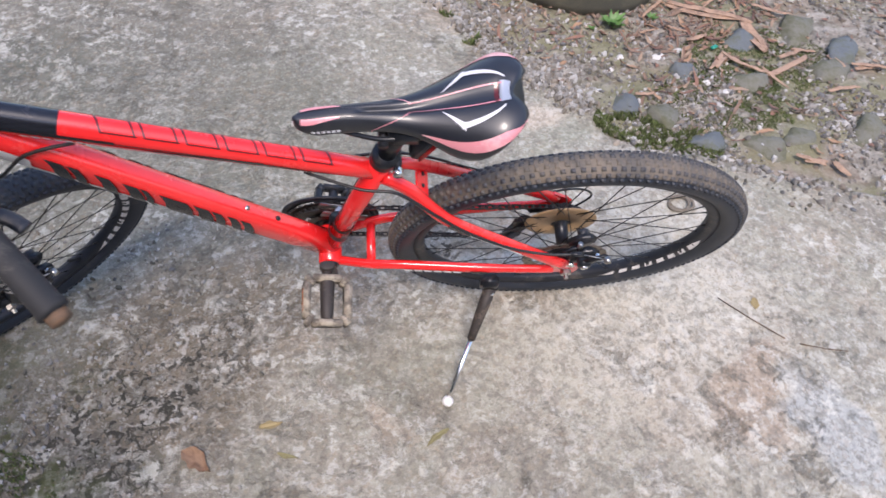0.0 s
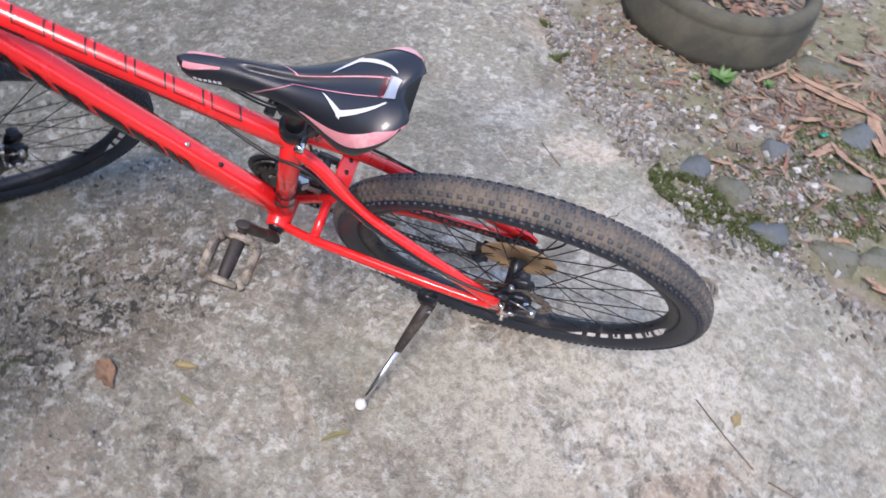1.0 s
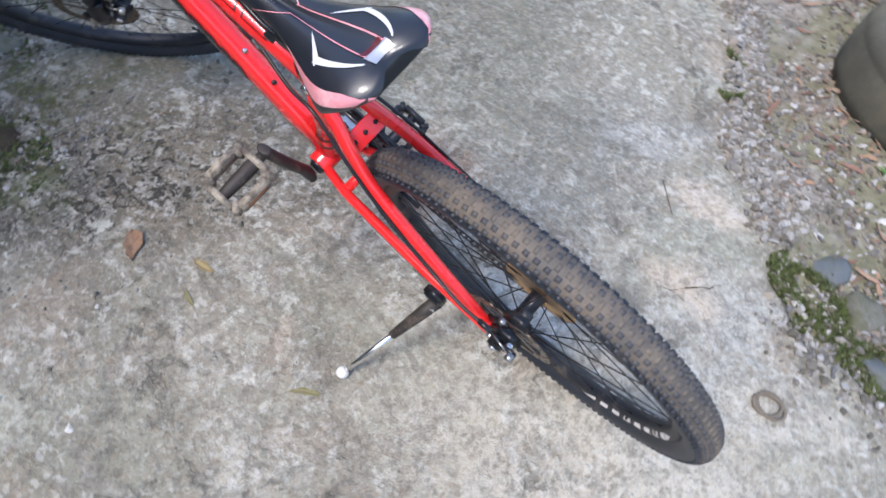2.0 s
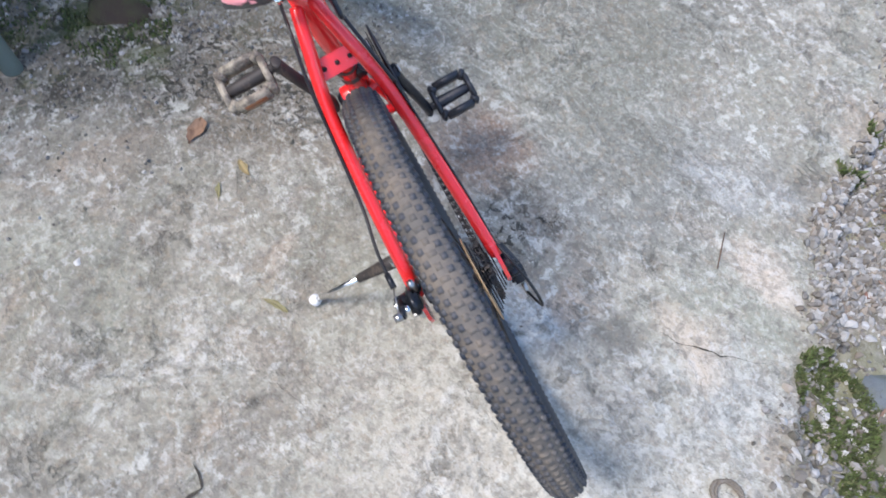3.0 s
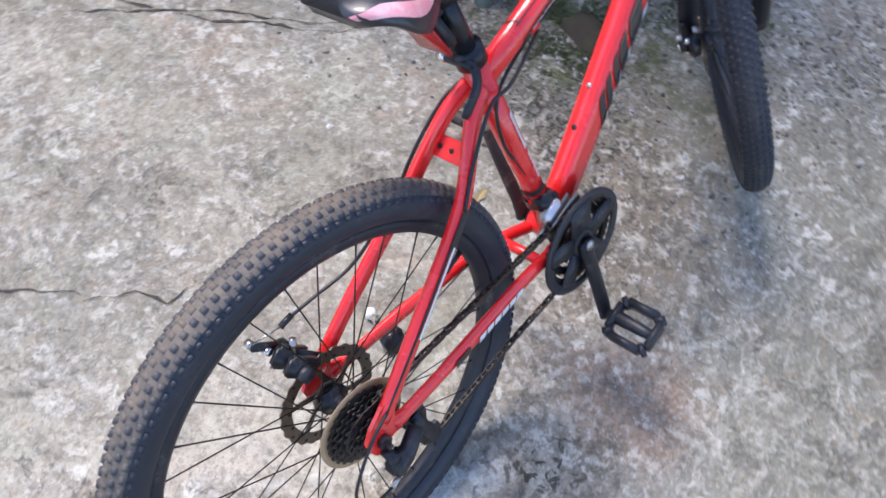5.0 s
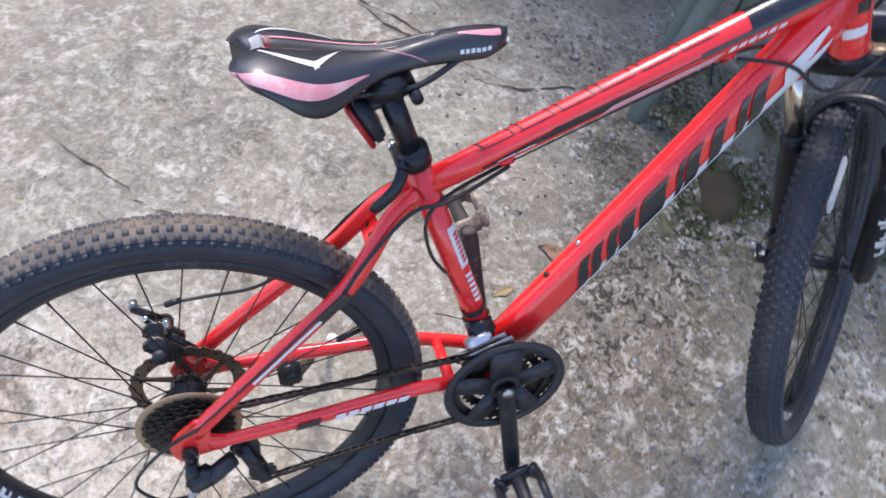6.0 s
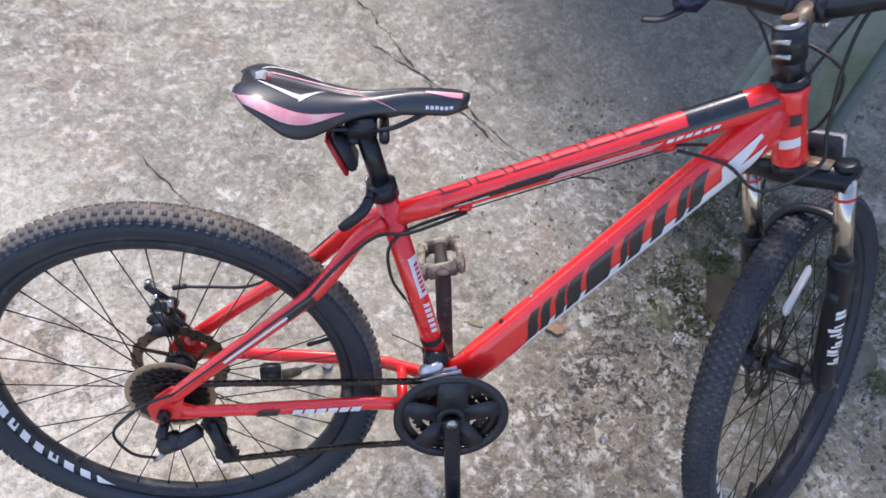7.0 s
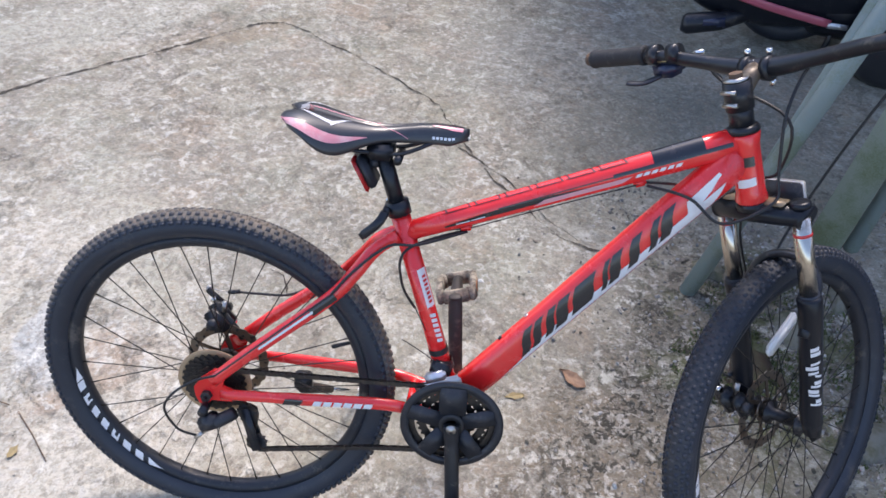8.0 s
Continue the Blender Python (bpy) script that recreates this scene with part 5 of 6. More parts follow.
# --- wheels
def knob(bm, m, size, mat=1):
    x, y, z = size[0] / 2, size[1] / 2, size[2]
    vs = [bm.verts.new(m @ V(p)) for p in ((-x, -y, -0.001), (x, -y, -0.001), (x, y, -0.001), (-x, y, -0.001), (-x * .78, -y * .78, z), (x * .78, -y * .78, z), (x * .78, y * .78, z), (-x * .78, y * .78, z))]
    for f in ((4, 5, 6, 7), (0, 1, 5, 4), (1, 2, 6, 5), (2, 3, 7, 6), (3, 0, 4, 7)):
        bm.faces.new([vs[i] for i in f]).material_index = mat


def make_wheel(c, m, y_disc, front):
    """A wheel round c, then moved by m. y_disc: where the brake rotor lies."""
    c = V(c)
    hub = lathe([(0, -0.052), (0.006, -0.052), (0.010, -0.045), (0.024, -0.032), (0.024, -0.029), (0.013, -0.024), (0.013, 0.024), (0.024, 0.029), (0.024, 0.032), (0.018, 0.040), (0.010, 0.050), (0.006, 0.055), (0, 0.055)], c, 24)
    hub.transform(m)
    w = part("front_wheel" if front else "rear_wheel", hub, BLACK_METAL, bike, "spoked wheel with a black rim and a dusty knobbly tyre")
    # tyre: carcass and knobs
    n = 132
    prof = []
    for i in range(15):
        a = radians(-128 + 256 * i / 14)
        prof.append((0.3118 + 0.0252 * math.cos(a), 0.0262 * math.sin(a)))
    prof = [(0.2905, -0.0142)] + prof + [(0.2905, 0.0142)]
    bm = lathe(prof, c, n, caps=False)
    bm.faces.ensure_lookup_table()
    for f in bm.faces:
        cc = f.calc_center_median() - c
        r = math.hypot(cc.x, cc.z)
        f.material_index = 1 if r > 0.3290 else 0
        f.smooth = True
    rr = random.Random(5 if front else 4)
    for k in range(136):
        for row, (ph, half, size) in enumerate(((0, 0, (0.0080, 0.0070, 0.0022)), (24, 0.5, (0.0075, 0.0065, 0.0022)), (-24, 0.5, (0.0075, 0.0065, 0.0022)), (47, 0, (0.0075, 0.0060, 0.0026)), (-47, 0, (0.0075, 0.0060, 0.0026)), (66, 0.5, (0.0085, 0.0050, 0.0024)), (-66, 0.5, (0.0085, 0.0050, 0.0024)))):
            if row == 0 and k % 2:
                size = (0.0060, 0.010, 0.0021)
            a = 2 * math.pi * (k + half) / 136
            ph = radians(ph)
            d = V((math.cos(a), 0, math.sin(a)))
            nrm = d * math.cos(ph) + V((0, math.sin(ph), 0))
            tang = V((-math.sin(a), 0, math.cos(a)))
            side = nrm.cross(tang)
            p = c + d * (0.3118 + 0.0252 * math.cos(ph)) + V((0, 0.0262 * math.sin(ph), 0))
            mm = Matrix.Translation(p) @ Matrix((tang, side, nrm)).transposed().to_4x4()
            knob(bm, mm, (size[0] * 1.12, size[1] * 1.15, size[2] * (0.85 if abs(ph) < 0.3 else 1.15)), 1 if abs(ph) < 0.3 else 2 if abs(ph) < 1.0 else 0)
    bm.transform(m)
    tyre = part("tyre", bm, RUBBER, w, "black knobbly tyre with dry brown dust")
    tyre.data.materials.append(DUSTY_FRONT if front else DUSTY)
    tyre.data.materials.append(RUBBER if front else KNOBS)
    # rim
    bm = lathe([(0.2908, -0.0140), (0.2908, -0.0125), (0.2793, -0.011), (0.2793, 0.011), (0.2908, 0.0125), (0.2908, 0.0140), (0.2813, 0.0142), (0.2718, 0.0095), (0.2698, 0.004), (0.2698, -0.004), (0.2718, -0.0095), (0.2813, -0.0142)], c, 96, closed=True)
    bm.transform(m)
    part("rim", bm, RIMBLACK, w)
    # rim graphics: a tapered sweep and slanted bars on both flanks
    for sd in (1, -1):
        for j in range(9):
            a0 = 182 + j * 6.5
            a1 = a0 + (6.0 if j in (0, 8) else 3.9)
            bm = bmesh.new()
            g = []
            for i in range(6):
                a = radians(a0 + (a1 - a0) * i / 5)
                row = []
                for q in range(3):
                    rad = 0.2745 + 0.0135 * q / 2
                    if j == 0:
                        rad = 0.2803 + (rad - 0.2803) * i / 5
                    if j == 8:
                        rad = 0.2803 + (rad - 0.2803) * (1 - i / 5)
                    aa = a + 0.016 * (q - 1)
                    # flank of the rim, then upright
                    yy = 0.0095 + min(1, (rad - 0.2718) / 0.0095) * 0.0047 + 0.0007
                    row.append(bm.verts.new(c + V((rad * math.cos(aa), sd * yy, rad * math.sin(aa)))))
                g.append(row)
            for i in range(5):
                for q in range(2):
                    if j in (2, 5) and q == 0 and i in (2, 3):
                        continue
                    bm.faces.new((g[i][q], g[i + 1][q], g[i + 1][q + 1], g[i][q + 1]))
            bm.transform(m)
            part("rim_decal", bm, DECAL_WHITE, w)
    # spokes
    for k in range(32):
        sd = 1 if k % 2 else -1
        a = 2 * math.pi * k / 32
        off = radians(62) * (1 if (k // 2) % 2 else -1)
        p = c + V((0.0215 * math.cos(a + off), 0.0305 * sd, 0.0215 * math.sin(a + off)))
        q = c + V((0.271 * math.cos(a), 0.003 * sd, 0.271 * math.sin(a)))
        bm = tube([p, q.lerp(p, 0.055), q], [0.00105, 0.00105, 0.0018], 6)
        bm.transform(m)
        part("spoke", bm, SPOKE, w)
    a = radians(20 if not front else 250)
    d = V((math.cos(a), 0, math.sin(a)))
    bm = tube([c + d * 0.270, c + d * 0.248, c + d * 0.236, c + d * 0.232], [0.0035, 0.0035, 0.0042, 0.003], 10)
    bm.transform(m)
    part("valve", bm, BLACK, w)
    # brake rotor: ring, arms, holes as notches
    bm = ring_plate(0.062, 0.079, y_disc - 0.001, y_disc + 0.001, c, teeth=24, depth=0.0025)
    for k in range(6):
        a = 2 * math.pi * k / 6
        p = c + V((0.02 * math.cos(a), y_disc, 0.02 * math.sin(a)))
        q = c + V((0.066 * math.cos(a + 0.55), y_disc, 0.066 * math.sin(a + 0.55)))
        arm = box(bmesh.new(), (p + q) / 2, ((q - p).length, 0.0019, 0.008), along(q - p))
        arm.transform(m)
        part("rotor_arm", arm, ROTOR, w, smooth=False)
    ring = ring_plate(0.010, 0.026, y_disc - 0.0014, y_disc + 0.0014, c, 24)
    ring.transform(m)
    part("rotor_hub", ring, ROTOR, w)
    bm.transform(m)
    rotor = part("brake_rotor", bm, ROTOR, w, "rust-tinged steel brake rotor", smooth=False)
    for k in range(30):
        a = 2 * math.pi * k / 30
        r = 0.0665 if k % 2 else 0.0745
        p = c + V((r * math.cos(a), y_disc, r * math.sin(a)))
        bm = tube([p - V((0, 0.0014, 0)), p + V((0, 0.0014, 0))], 0.0026, 8)
        bm.transform(m)
        part("hole", bm, BLACK, w)
    return w


rear = make_wheel((0, 0, 0), Matrix.Identity(4), 0.044, False)
front = make_wheel(FA, STURN, 0.044, True)
# spoke reflector, white, in the front wheel
bm = boxp(FA + V((-0.062, -0.012, 0.186)), (0.098, 0.008, 0.026), along((0.80, 0, 0.60)), 0.006)
part("spoke_reflector", turned(bm), WHITE_PLASTIC, front, "white plastic reflector")
# freewheel: tan guard disc and seven toothed sprockets
bm = lathe([(0.02, -0.0245), (0.064, -0.0275), (0.0705, -0.0285), (0.0705, -0.0305), (0.064, -0.0295), (0.02, -0.0265)], (0, 0, 0), 56, closed=True)
part("spoke_guard", bm, TAN_PLASTIC, rear, "yellowed tan plastic guard disc")
for k in range(7):
    r = 0.058 - 0.0058 * k
    y = -0.033 - 0.0042 * k
    part("sprocket", ring_plate(0.014, r, y - 0.001, y + 0.001, (0, 0, 0), teeth=int(r * 480), depth=0.004), CHAINSTEEL, rear, smooth=False)

# --- drive
part("bottom_bracket_cup", lathe([(0, -0.046), (0.012, -0.046), (0.016, -0.038), (0.016, 0.038), (0.012, 0.046), (0, 0.046)], BB, 20), BLACK_METAL, bike)
crankset = part("crankset", ring_plate(0.012, 0.024, -0.066, -0.046, BB, 28), BLACK, bike, "black crankset with a chain guard")
part("chain_guard", ring_plate(0.079, 0.095, -0.0655, -0.0615, BB, 72), BLACK_PLASTIC, crankset)
for k in range(5):
    a = radians(90 + 72 * k)
    p = BB + V((0.02 * math.cos(a), -0.0615, 0.02 * math.sin(a)))
    q = BB + V((0.084 * math.cos(a), -0.0635, 0.084 * math.sin(a)))
    part("spider_arm", box(bmesh.new(), (p + q) / 2, ((q - p).length, 0.006, 0.034 if k else 0.05), along(q - p), 0.002), BLACK_PLASTIC, crankset)
for r, y, n_t in ((0.085, -0.056, 42), (0.066, -0.0495, 34), (0.047, -0.044, 24)):
    part("chainring", ring_plate(r - 0.016, r - 0.003, y - 0.001, y + 0.001, BB, teeth=n_t, depth=0.004), CHAINSTEEL, crankset, smooth=False)
CD = V((0.07, 0, -1)).normalized()
for s in (1, -1):
    d = CD if s < 0 else -CD
    y0, y1 = 0.060 * s if s > 0 else -0.070, 0.094 * s if s > 0 else -0.094
    pts = [BB + V((0, y0, 0)) - d * 0.004, BB + V((0, y0, 0)) + d * 0.02, BB + V((0, y0 + (y1 - y0) * 0.45, 0)) + d * 0.08, BB + V((0, y1, 0)) + d * 0.165, BB + V((0, y1, 0)) + d * 0.182]
    part("crank_arm", tube(spline(pts, 4), [(0.0105, 0.0155)] * 5 + [(0.0095, 0.0140)] * 8 + [(0.0090, 0.0130)] * 3 + [(0.007, 0.009)], 14), BLACK_METAL if s < 0 else DUST_METAL, crankset)
    # pedal: cage with two slots, spindle, reflectors, end cap
    o = BB + V((0, y1 + 0.010 * s, 0)) + d * 0.170
    mat = BLACK_PLASTIC if s < 0 else DUST_PLASTIC
    rot = Matrix.Rotation(radians(-20 if s < 0 else -14), 3, "Y")

    def at_p(x, y, z):
        return o + rot @ V((x, 0, z)) + V((0, y * s, 0))

    pedal = part("pedal", tube([at_p(0, -0.012, 0), at_p(0, 0.004, 0), at_p(0, 0.02, 0), at_p(0, 0.065, 0), at_p(0, 0.092, 0)], [0.007, 0.0085, 0.0125, 0.0110, 0.0095], 12), mat if s < 0 else DUST_METAL, bike, "black plastic platform pedal" if s < 0 else "dusty worn platform pedal")
    for xx in (-0.034, 0.034):
        part("cage_bar", boxp(at_p(xx, 0.050, 0), (0.0125, 0.060, 0.027), rot, 0.0015), mat, pedal)
    for yy in (0.012, 0.088):
        part("cage_end", boxp(at_p(0, yy, 0), (0.050, 0.0105, 0.027), rot, 0.0015), mat, pedal)
    for xx in (-0.0295, 0.0295):
        for yy, sg in ((0.0165, 1), (0.0835, -1)):
            part("cage_corner", boxp(at_p(xx, yy, 0), (0.0105, 0.018, 0.0265), rot @ Matrix.Rotation(radians(40 * sg * (1 if xx > 0 else -1) * s), 3, "Z"), 0.0012), mat, pedal)
    for xx in (() if s < 0 else (-0.0395, 0.0395)):
        part("reflector", boxp(at_p(xx, 0.05, 0), (0.003, 0.042, 0.014), rot, 0.001), AMBER, pedal, "dirty amber reflector")
    part("crank_bolt", lathe([(0, y0 + 0.011 * s), (0.009, y0 + 0.010 * s), (0.010, y0 + 0.006 * s)], BB, 14), STEEL, crankset)

# chain: links along a closed path
R1, R2 = 0.072, 0.040
yc0, yc1 = -0.0495, -0.045
path = []
for k in range(13):
    a = radians(86 - 172 * k / 12)
    path.append(BB + V((R1 * math.cos(a), yc0, R1 * math.sin(a))))
JL, JU = V((0.079, -0.050, -0.118)), V((0.064, -0.048, -0.052))
path += [V((0.30, -0.0485, -0.108)), JL + V((0.004, 0, -0.018)), JL + V((-0.014, 0, -0.012)), JL + V((-0.016, 0, 0.006)), JL + V((-0.006, 0, 0.018)), JU + V((0.018, 0, -0.006)), JU + V((0.016, 0, 0.012)), V((0.034, yc1, -0.026))]
for k in range(9):
    a = radians(-30 - 240 * k / 8)
    path.append(V((R2 * math.cos(a), yc1, R2 * math.sin(a))))
path = [V(p) for p in path]
loop, acc = [], 0.0
tot = sum((path[(i + 1) % len(path)] - path[i]).length for i in range(len(path)))
links = int(tot / 0.0127) // 2 * 2
step, i, pos = tot / links, 0, 0.0
for k in range(links):
    want = k * step
    while acc + (path[(i + 1) % len(path)] - path[i]).length < want:
        acc += (path[(i + 1) % len(path)] - path[i]).length
        i += 1
    seg = path[(i + 1) % len(path)] - path[i]
    loop.append(path[i] + seg * ((want - acc) / seg.length))
bm = bmesh.new()
for k in range(links):
    p, q = loop[k], loop[(k + 1) % links]
    wide = 0.0034 if k % 2 else 0.0024
    for sg in (1, -1):
        box(bm, (p + q) / 2 + V((0, wide * sg, 0)), ((q - p).length + 0.006, 0.0011, 0.0078), along(q - p))
    sweep(bm, [p - V((0, 0.004, 0)), p + V((0, 0.004, 0))], 0.0032, 6)
part("chain", bm, CHAINSTEEL, bike, "oily dark steel bicycle chain", smooth=False)

# rear derailleur
der = part("rear_derailleur", box(bmesh.new(), (0.004, -0.082, -0.052), (0.038, 0.026, 0.030), along((0.9, 0, 0.43)), 0.005), BLACK_PLASTIC, bike, "black rear derailleur")
part("link_arm", tube([(-0.012, -0.085, -0.062), (0.020, -0.082, -0.050), (0.050, -0.074, -0.034)], [0.010, 0.013, 0.012], 12), BLACK_PLASTIC, der)
part("hanger_bolt", tube([(-0.004, -0.062, -0.024), (-0.004, -0.094, -0.026)], 0.0085, 12), BLACK_METAL, der)
for y in (-0.059, -0.041):
    part("cage_plate", boxp((JU + JL) / 2 + V((0, y + 0.049, 0)), ((JL - JU).length + 0.028, 0.002, 0.019), along(JL - JU), 0.0006), BLACK_METAL, der)
for j in (JU, JL):
    part("jockey_wheel", ring_plate(0.003, 0.0165, j.y - 0.003, j.y + 0.003, (j.x, 0, j.z), teeth=11, depth=0.004), BLACK_PLASTIC, der, smooth=False)
part("adjuster", tube([(-0.010, -0.084, -0.078), (-0.026, -0.084, -0.092)], 0.004, 8), STEEL, der)
part("shift_cable", tube(spline([(-0.024, -0.084, -0.086), (-0.055, -0.090, -0.068), (-0.074, -0.092, -0.022), (-0.052, -0.090, 0.014), (-0.014, -0.082, 0.038), (0.02, -0.074, 0.046)], 6), 0.0024, 8), CABLE, der)
# front derailleur
fd = part("front_derailleur", boxp((0.424, -0.018, 0.066), (0.028, 0.030, 0.038), along((0.3, 0, 1)), 0.005), BLACK_METAL, bike, "black front derailleur")
part("clamp_band", patch(BB, ST_HI, ((0.018, 0.018), (0.018, 0.018)), slant(0.085, 0.103, 0, 360), 0.003, nv=24), BLACK_METAL, fd)
part("cage", box(bmesh.new(), (0.425, -0.050, 0.046), (0.085, 0.002, 0.024), along((0.93, 0, 0.34)), 0.0005), STEEL, fd)
part("cage", box(bmesh.new(), (0.420, -0.036, 0.040), (0.085, 0.002, 0.024), along((0.93, 0, 0.34)), 0.0005), STEEL, fd)
part("link_arm", boxp((0.416, -0.034, 0.058), (0.040, 0.020, 0.018), along((0.9, 0, 0.4)), 0.004), SILVER_PLASTIC, fd)

# disc brake calipers: body, inner half, cable arm, adjuster, mounting bracket and bolts
for nm, o, m in (("rear_brake_caliper", V((-0.014, 0.055, 0.089)), Matrix.Identity(4)), ("front_brake_caliper", FA + V((-0.088, 0.052, 0.036)), STURN)):
    q = along((0.62, 0, -0.78))
    bm = boxp(o + V((0, 0.013, 0)), (0.054, 0.018, 0.034), q, 0.005)
    bm.transform(m)
    cal = part(nm, bm, BLACK_METAL, bike, "black mechanical disc brake caliper with silver bolts")
    bm = boxp(o + V((0, -0.014, 0)), (0.050, 0.016, 0.030), q, 0.004)
    bm.transform(m)
    part("inner_half", bm, BLACK_METAL, cal)
    bm = boxp(o + V((0.026, 0.002, -0.020)), (0.066, 0.010, 0.014), along((0.55, 0, -0.83)), 0.003)
    bm.transform(m)
    part("mount", bm, BLACK_METAL, cal)
    bm = boxp(o + V((-0.014, 0.030, 0.026)), (0.050, 0.007, 0.013), along((-0.72, 0, 0.70)), 0.002)
    bm.transform(m)
    part("cable_arm", bm, BLACK_METAL, cal)
    for nm2, a, b, r, mt in (
        ("pivot", (0.002, 0.020, 0.004), (0.002, 0.037, 0.004), 0.0125, BLACK_METAL),
        ("pivot_bolt", (0.002, 0.036, 0.004), (0.002, 0.041, 0.004), 0.0065, CHROME),
        ("bolt", (-0.018, 0.020, 0.024), (-0.018, 0.029, 0.024), 0.0058, CHROME),
        ("bolt", (0.020, 0.020, -0.020), (0.020, 0.029, -0.020), 0.0058, CHROME),
        ("bolt", (0.044, 0.004, -0.046), (0.044, 0.018, -0.046), 0.0062, CHROME),
        ("bolt", (0.008, 0.004, 0.012), (0.012, 0.004, 0.034), 0.0050, STEEL),
        ("adjuster", (-0.004, -0.020, 0.0), (-0.004, -0.034, 0.0), 0.011, BLACK_PLASTIC),
        ("cable_clamp", (-0.030, 0.032, 0.042), (-0.030, 0.043, 0.042), 0.0062, STEEL),
        ("barrel", (0.012, 0.026, 0.042), (0.034, 0.026, 0.046), 0.0045, BLACK_METAL),
        ("inner_wire", (-0.030, 0.036, 0.042), (0.014, 0.026, 0.042), 0.0010, STEEL),
    ):
        bm = tube([o + V(a), o + V(b)], r, 10)
        bm.transform(m)
        part(nm2, bm, mt, cal)

# --- kickstand on the left chain stay
ks = part("kickstand", boxp((0.141, 0.075, -0.058), (0.036, 0.022, 0.040), None, 0.004), BLACK_METAL, bike, "chrome kickstand with a white rubber tip")
K0, K1 = V((0.137, 0.080, -0.078)), V((0.223, 0.285, -0.235))
part("pivot", tube([K0, K0.lerp(K1, 0.16), K0.lerp(K1, 0.36), K0.lerp(K1, 0.44)], [0.013, 0.012, 0.0095, 0.0085], 12), DUST_METAL, ks, "dark scuffed pivot sleeve")
part("leg", tube([K0.lerp(K1, 0.40), K0.lerp(K1, 0.9), K1], 0.0055, 12), CHROME, ks, "chrome rod")
part("tip", lathe([(0, -0.012), (0.008, -0.011), (0.012, -0.004), (0.012, 0.004), (0.008, 0.011), (0, 0.012)], K1, 14, "z"), WHITE_PLASTIC, ks, "white rubber foot")
part("bolt", tube([(0.136, 0.089, -0.080), (0.136, 0.097, -0.082)], 0.0065, 8), CHROME, ks)

# --- seat post, clamp, saddle
SP = (ST_HI - BB).normalized()
part("seat_collar", tube([ST_HI - SP * 0.004, ST_HI + SP * 0.02], 0.0205, 20), BLACK_METAL, bike)
qr = part("quick_release", tube([ST_HI + SP * 0.008 + V((-0.018, 0.022, 0)), ST_HI + SP * 0.008 + V((-0.018, -0.026, 0))], 0.006, 12), BLACK_METAL, bike, "black quick-release lever on the seat collar")
part("lever", tube(spline([ST_HI + SP * 0.008 + V((-0.018, -0.026, 0)), ST_HI + V((-0.032, -0.036, -0.010)), ST_HI + V((-0.060, -0.036, -0.036))], 4), [(0.004, 0.008)] * 8 + [(0.003, 0.006)], 10), BLACK_METAL, qr)
part("nut", tube([ST_HI + SP * 0.008 + V((-0.018, 0.020, 0)), ST_HI + SP * 0.008 + V((-0.018, 0.032, 0))], 0.007, 10), CHROME, qr)
post = part("seat_post", tube([ST_HI, ST_HI + SP * 0.112], 0.0135, 20), BLACK_METAL, bike)
HEADP = ST_HI + SP * 0.106
part("saddle_clamp", boxp(HEADP + V((-0.002, 0, 0.006)), (0.042, 0.056, 0.026), None, 0.005), BLACK_METAL, post)
part("clamp_bolt", tube([HEADP + V((0.028, -0.030, -0.004)), HEADP + V((0.028, 0.030, -0.004))], 0.007, 10), BLACK_METAL, post)
tr = part("tail_reflector", boxp(HEADP + V((-0.024, 0, -0.030)), (0.056, 0.050, 0.016), along((0.45, 0, -0.9)), 0.004), BLACK_PLASTIC, bike, "red tail reflector with a black back")
part("lens", boxp(HEADP + V((-0.0335, 0, -0.0345)), (0.060, 0.052, 0.006), along((0.45, 0, -0.9)), 0.002), RED_LENS, tr, "red plastic lens")
part("bracket", tube([HEADP + V((-0.006, 0, -0.016)), HEADP + V((-0.024, 0, -0.020))], 0.009, 10), BLACK_PLASTIC, tr)

SX0, SX1 = 0.154, 0.447


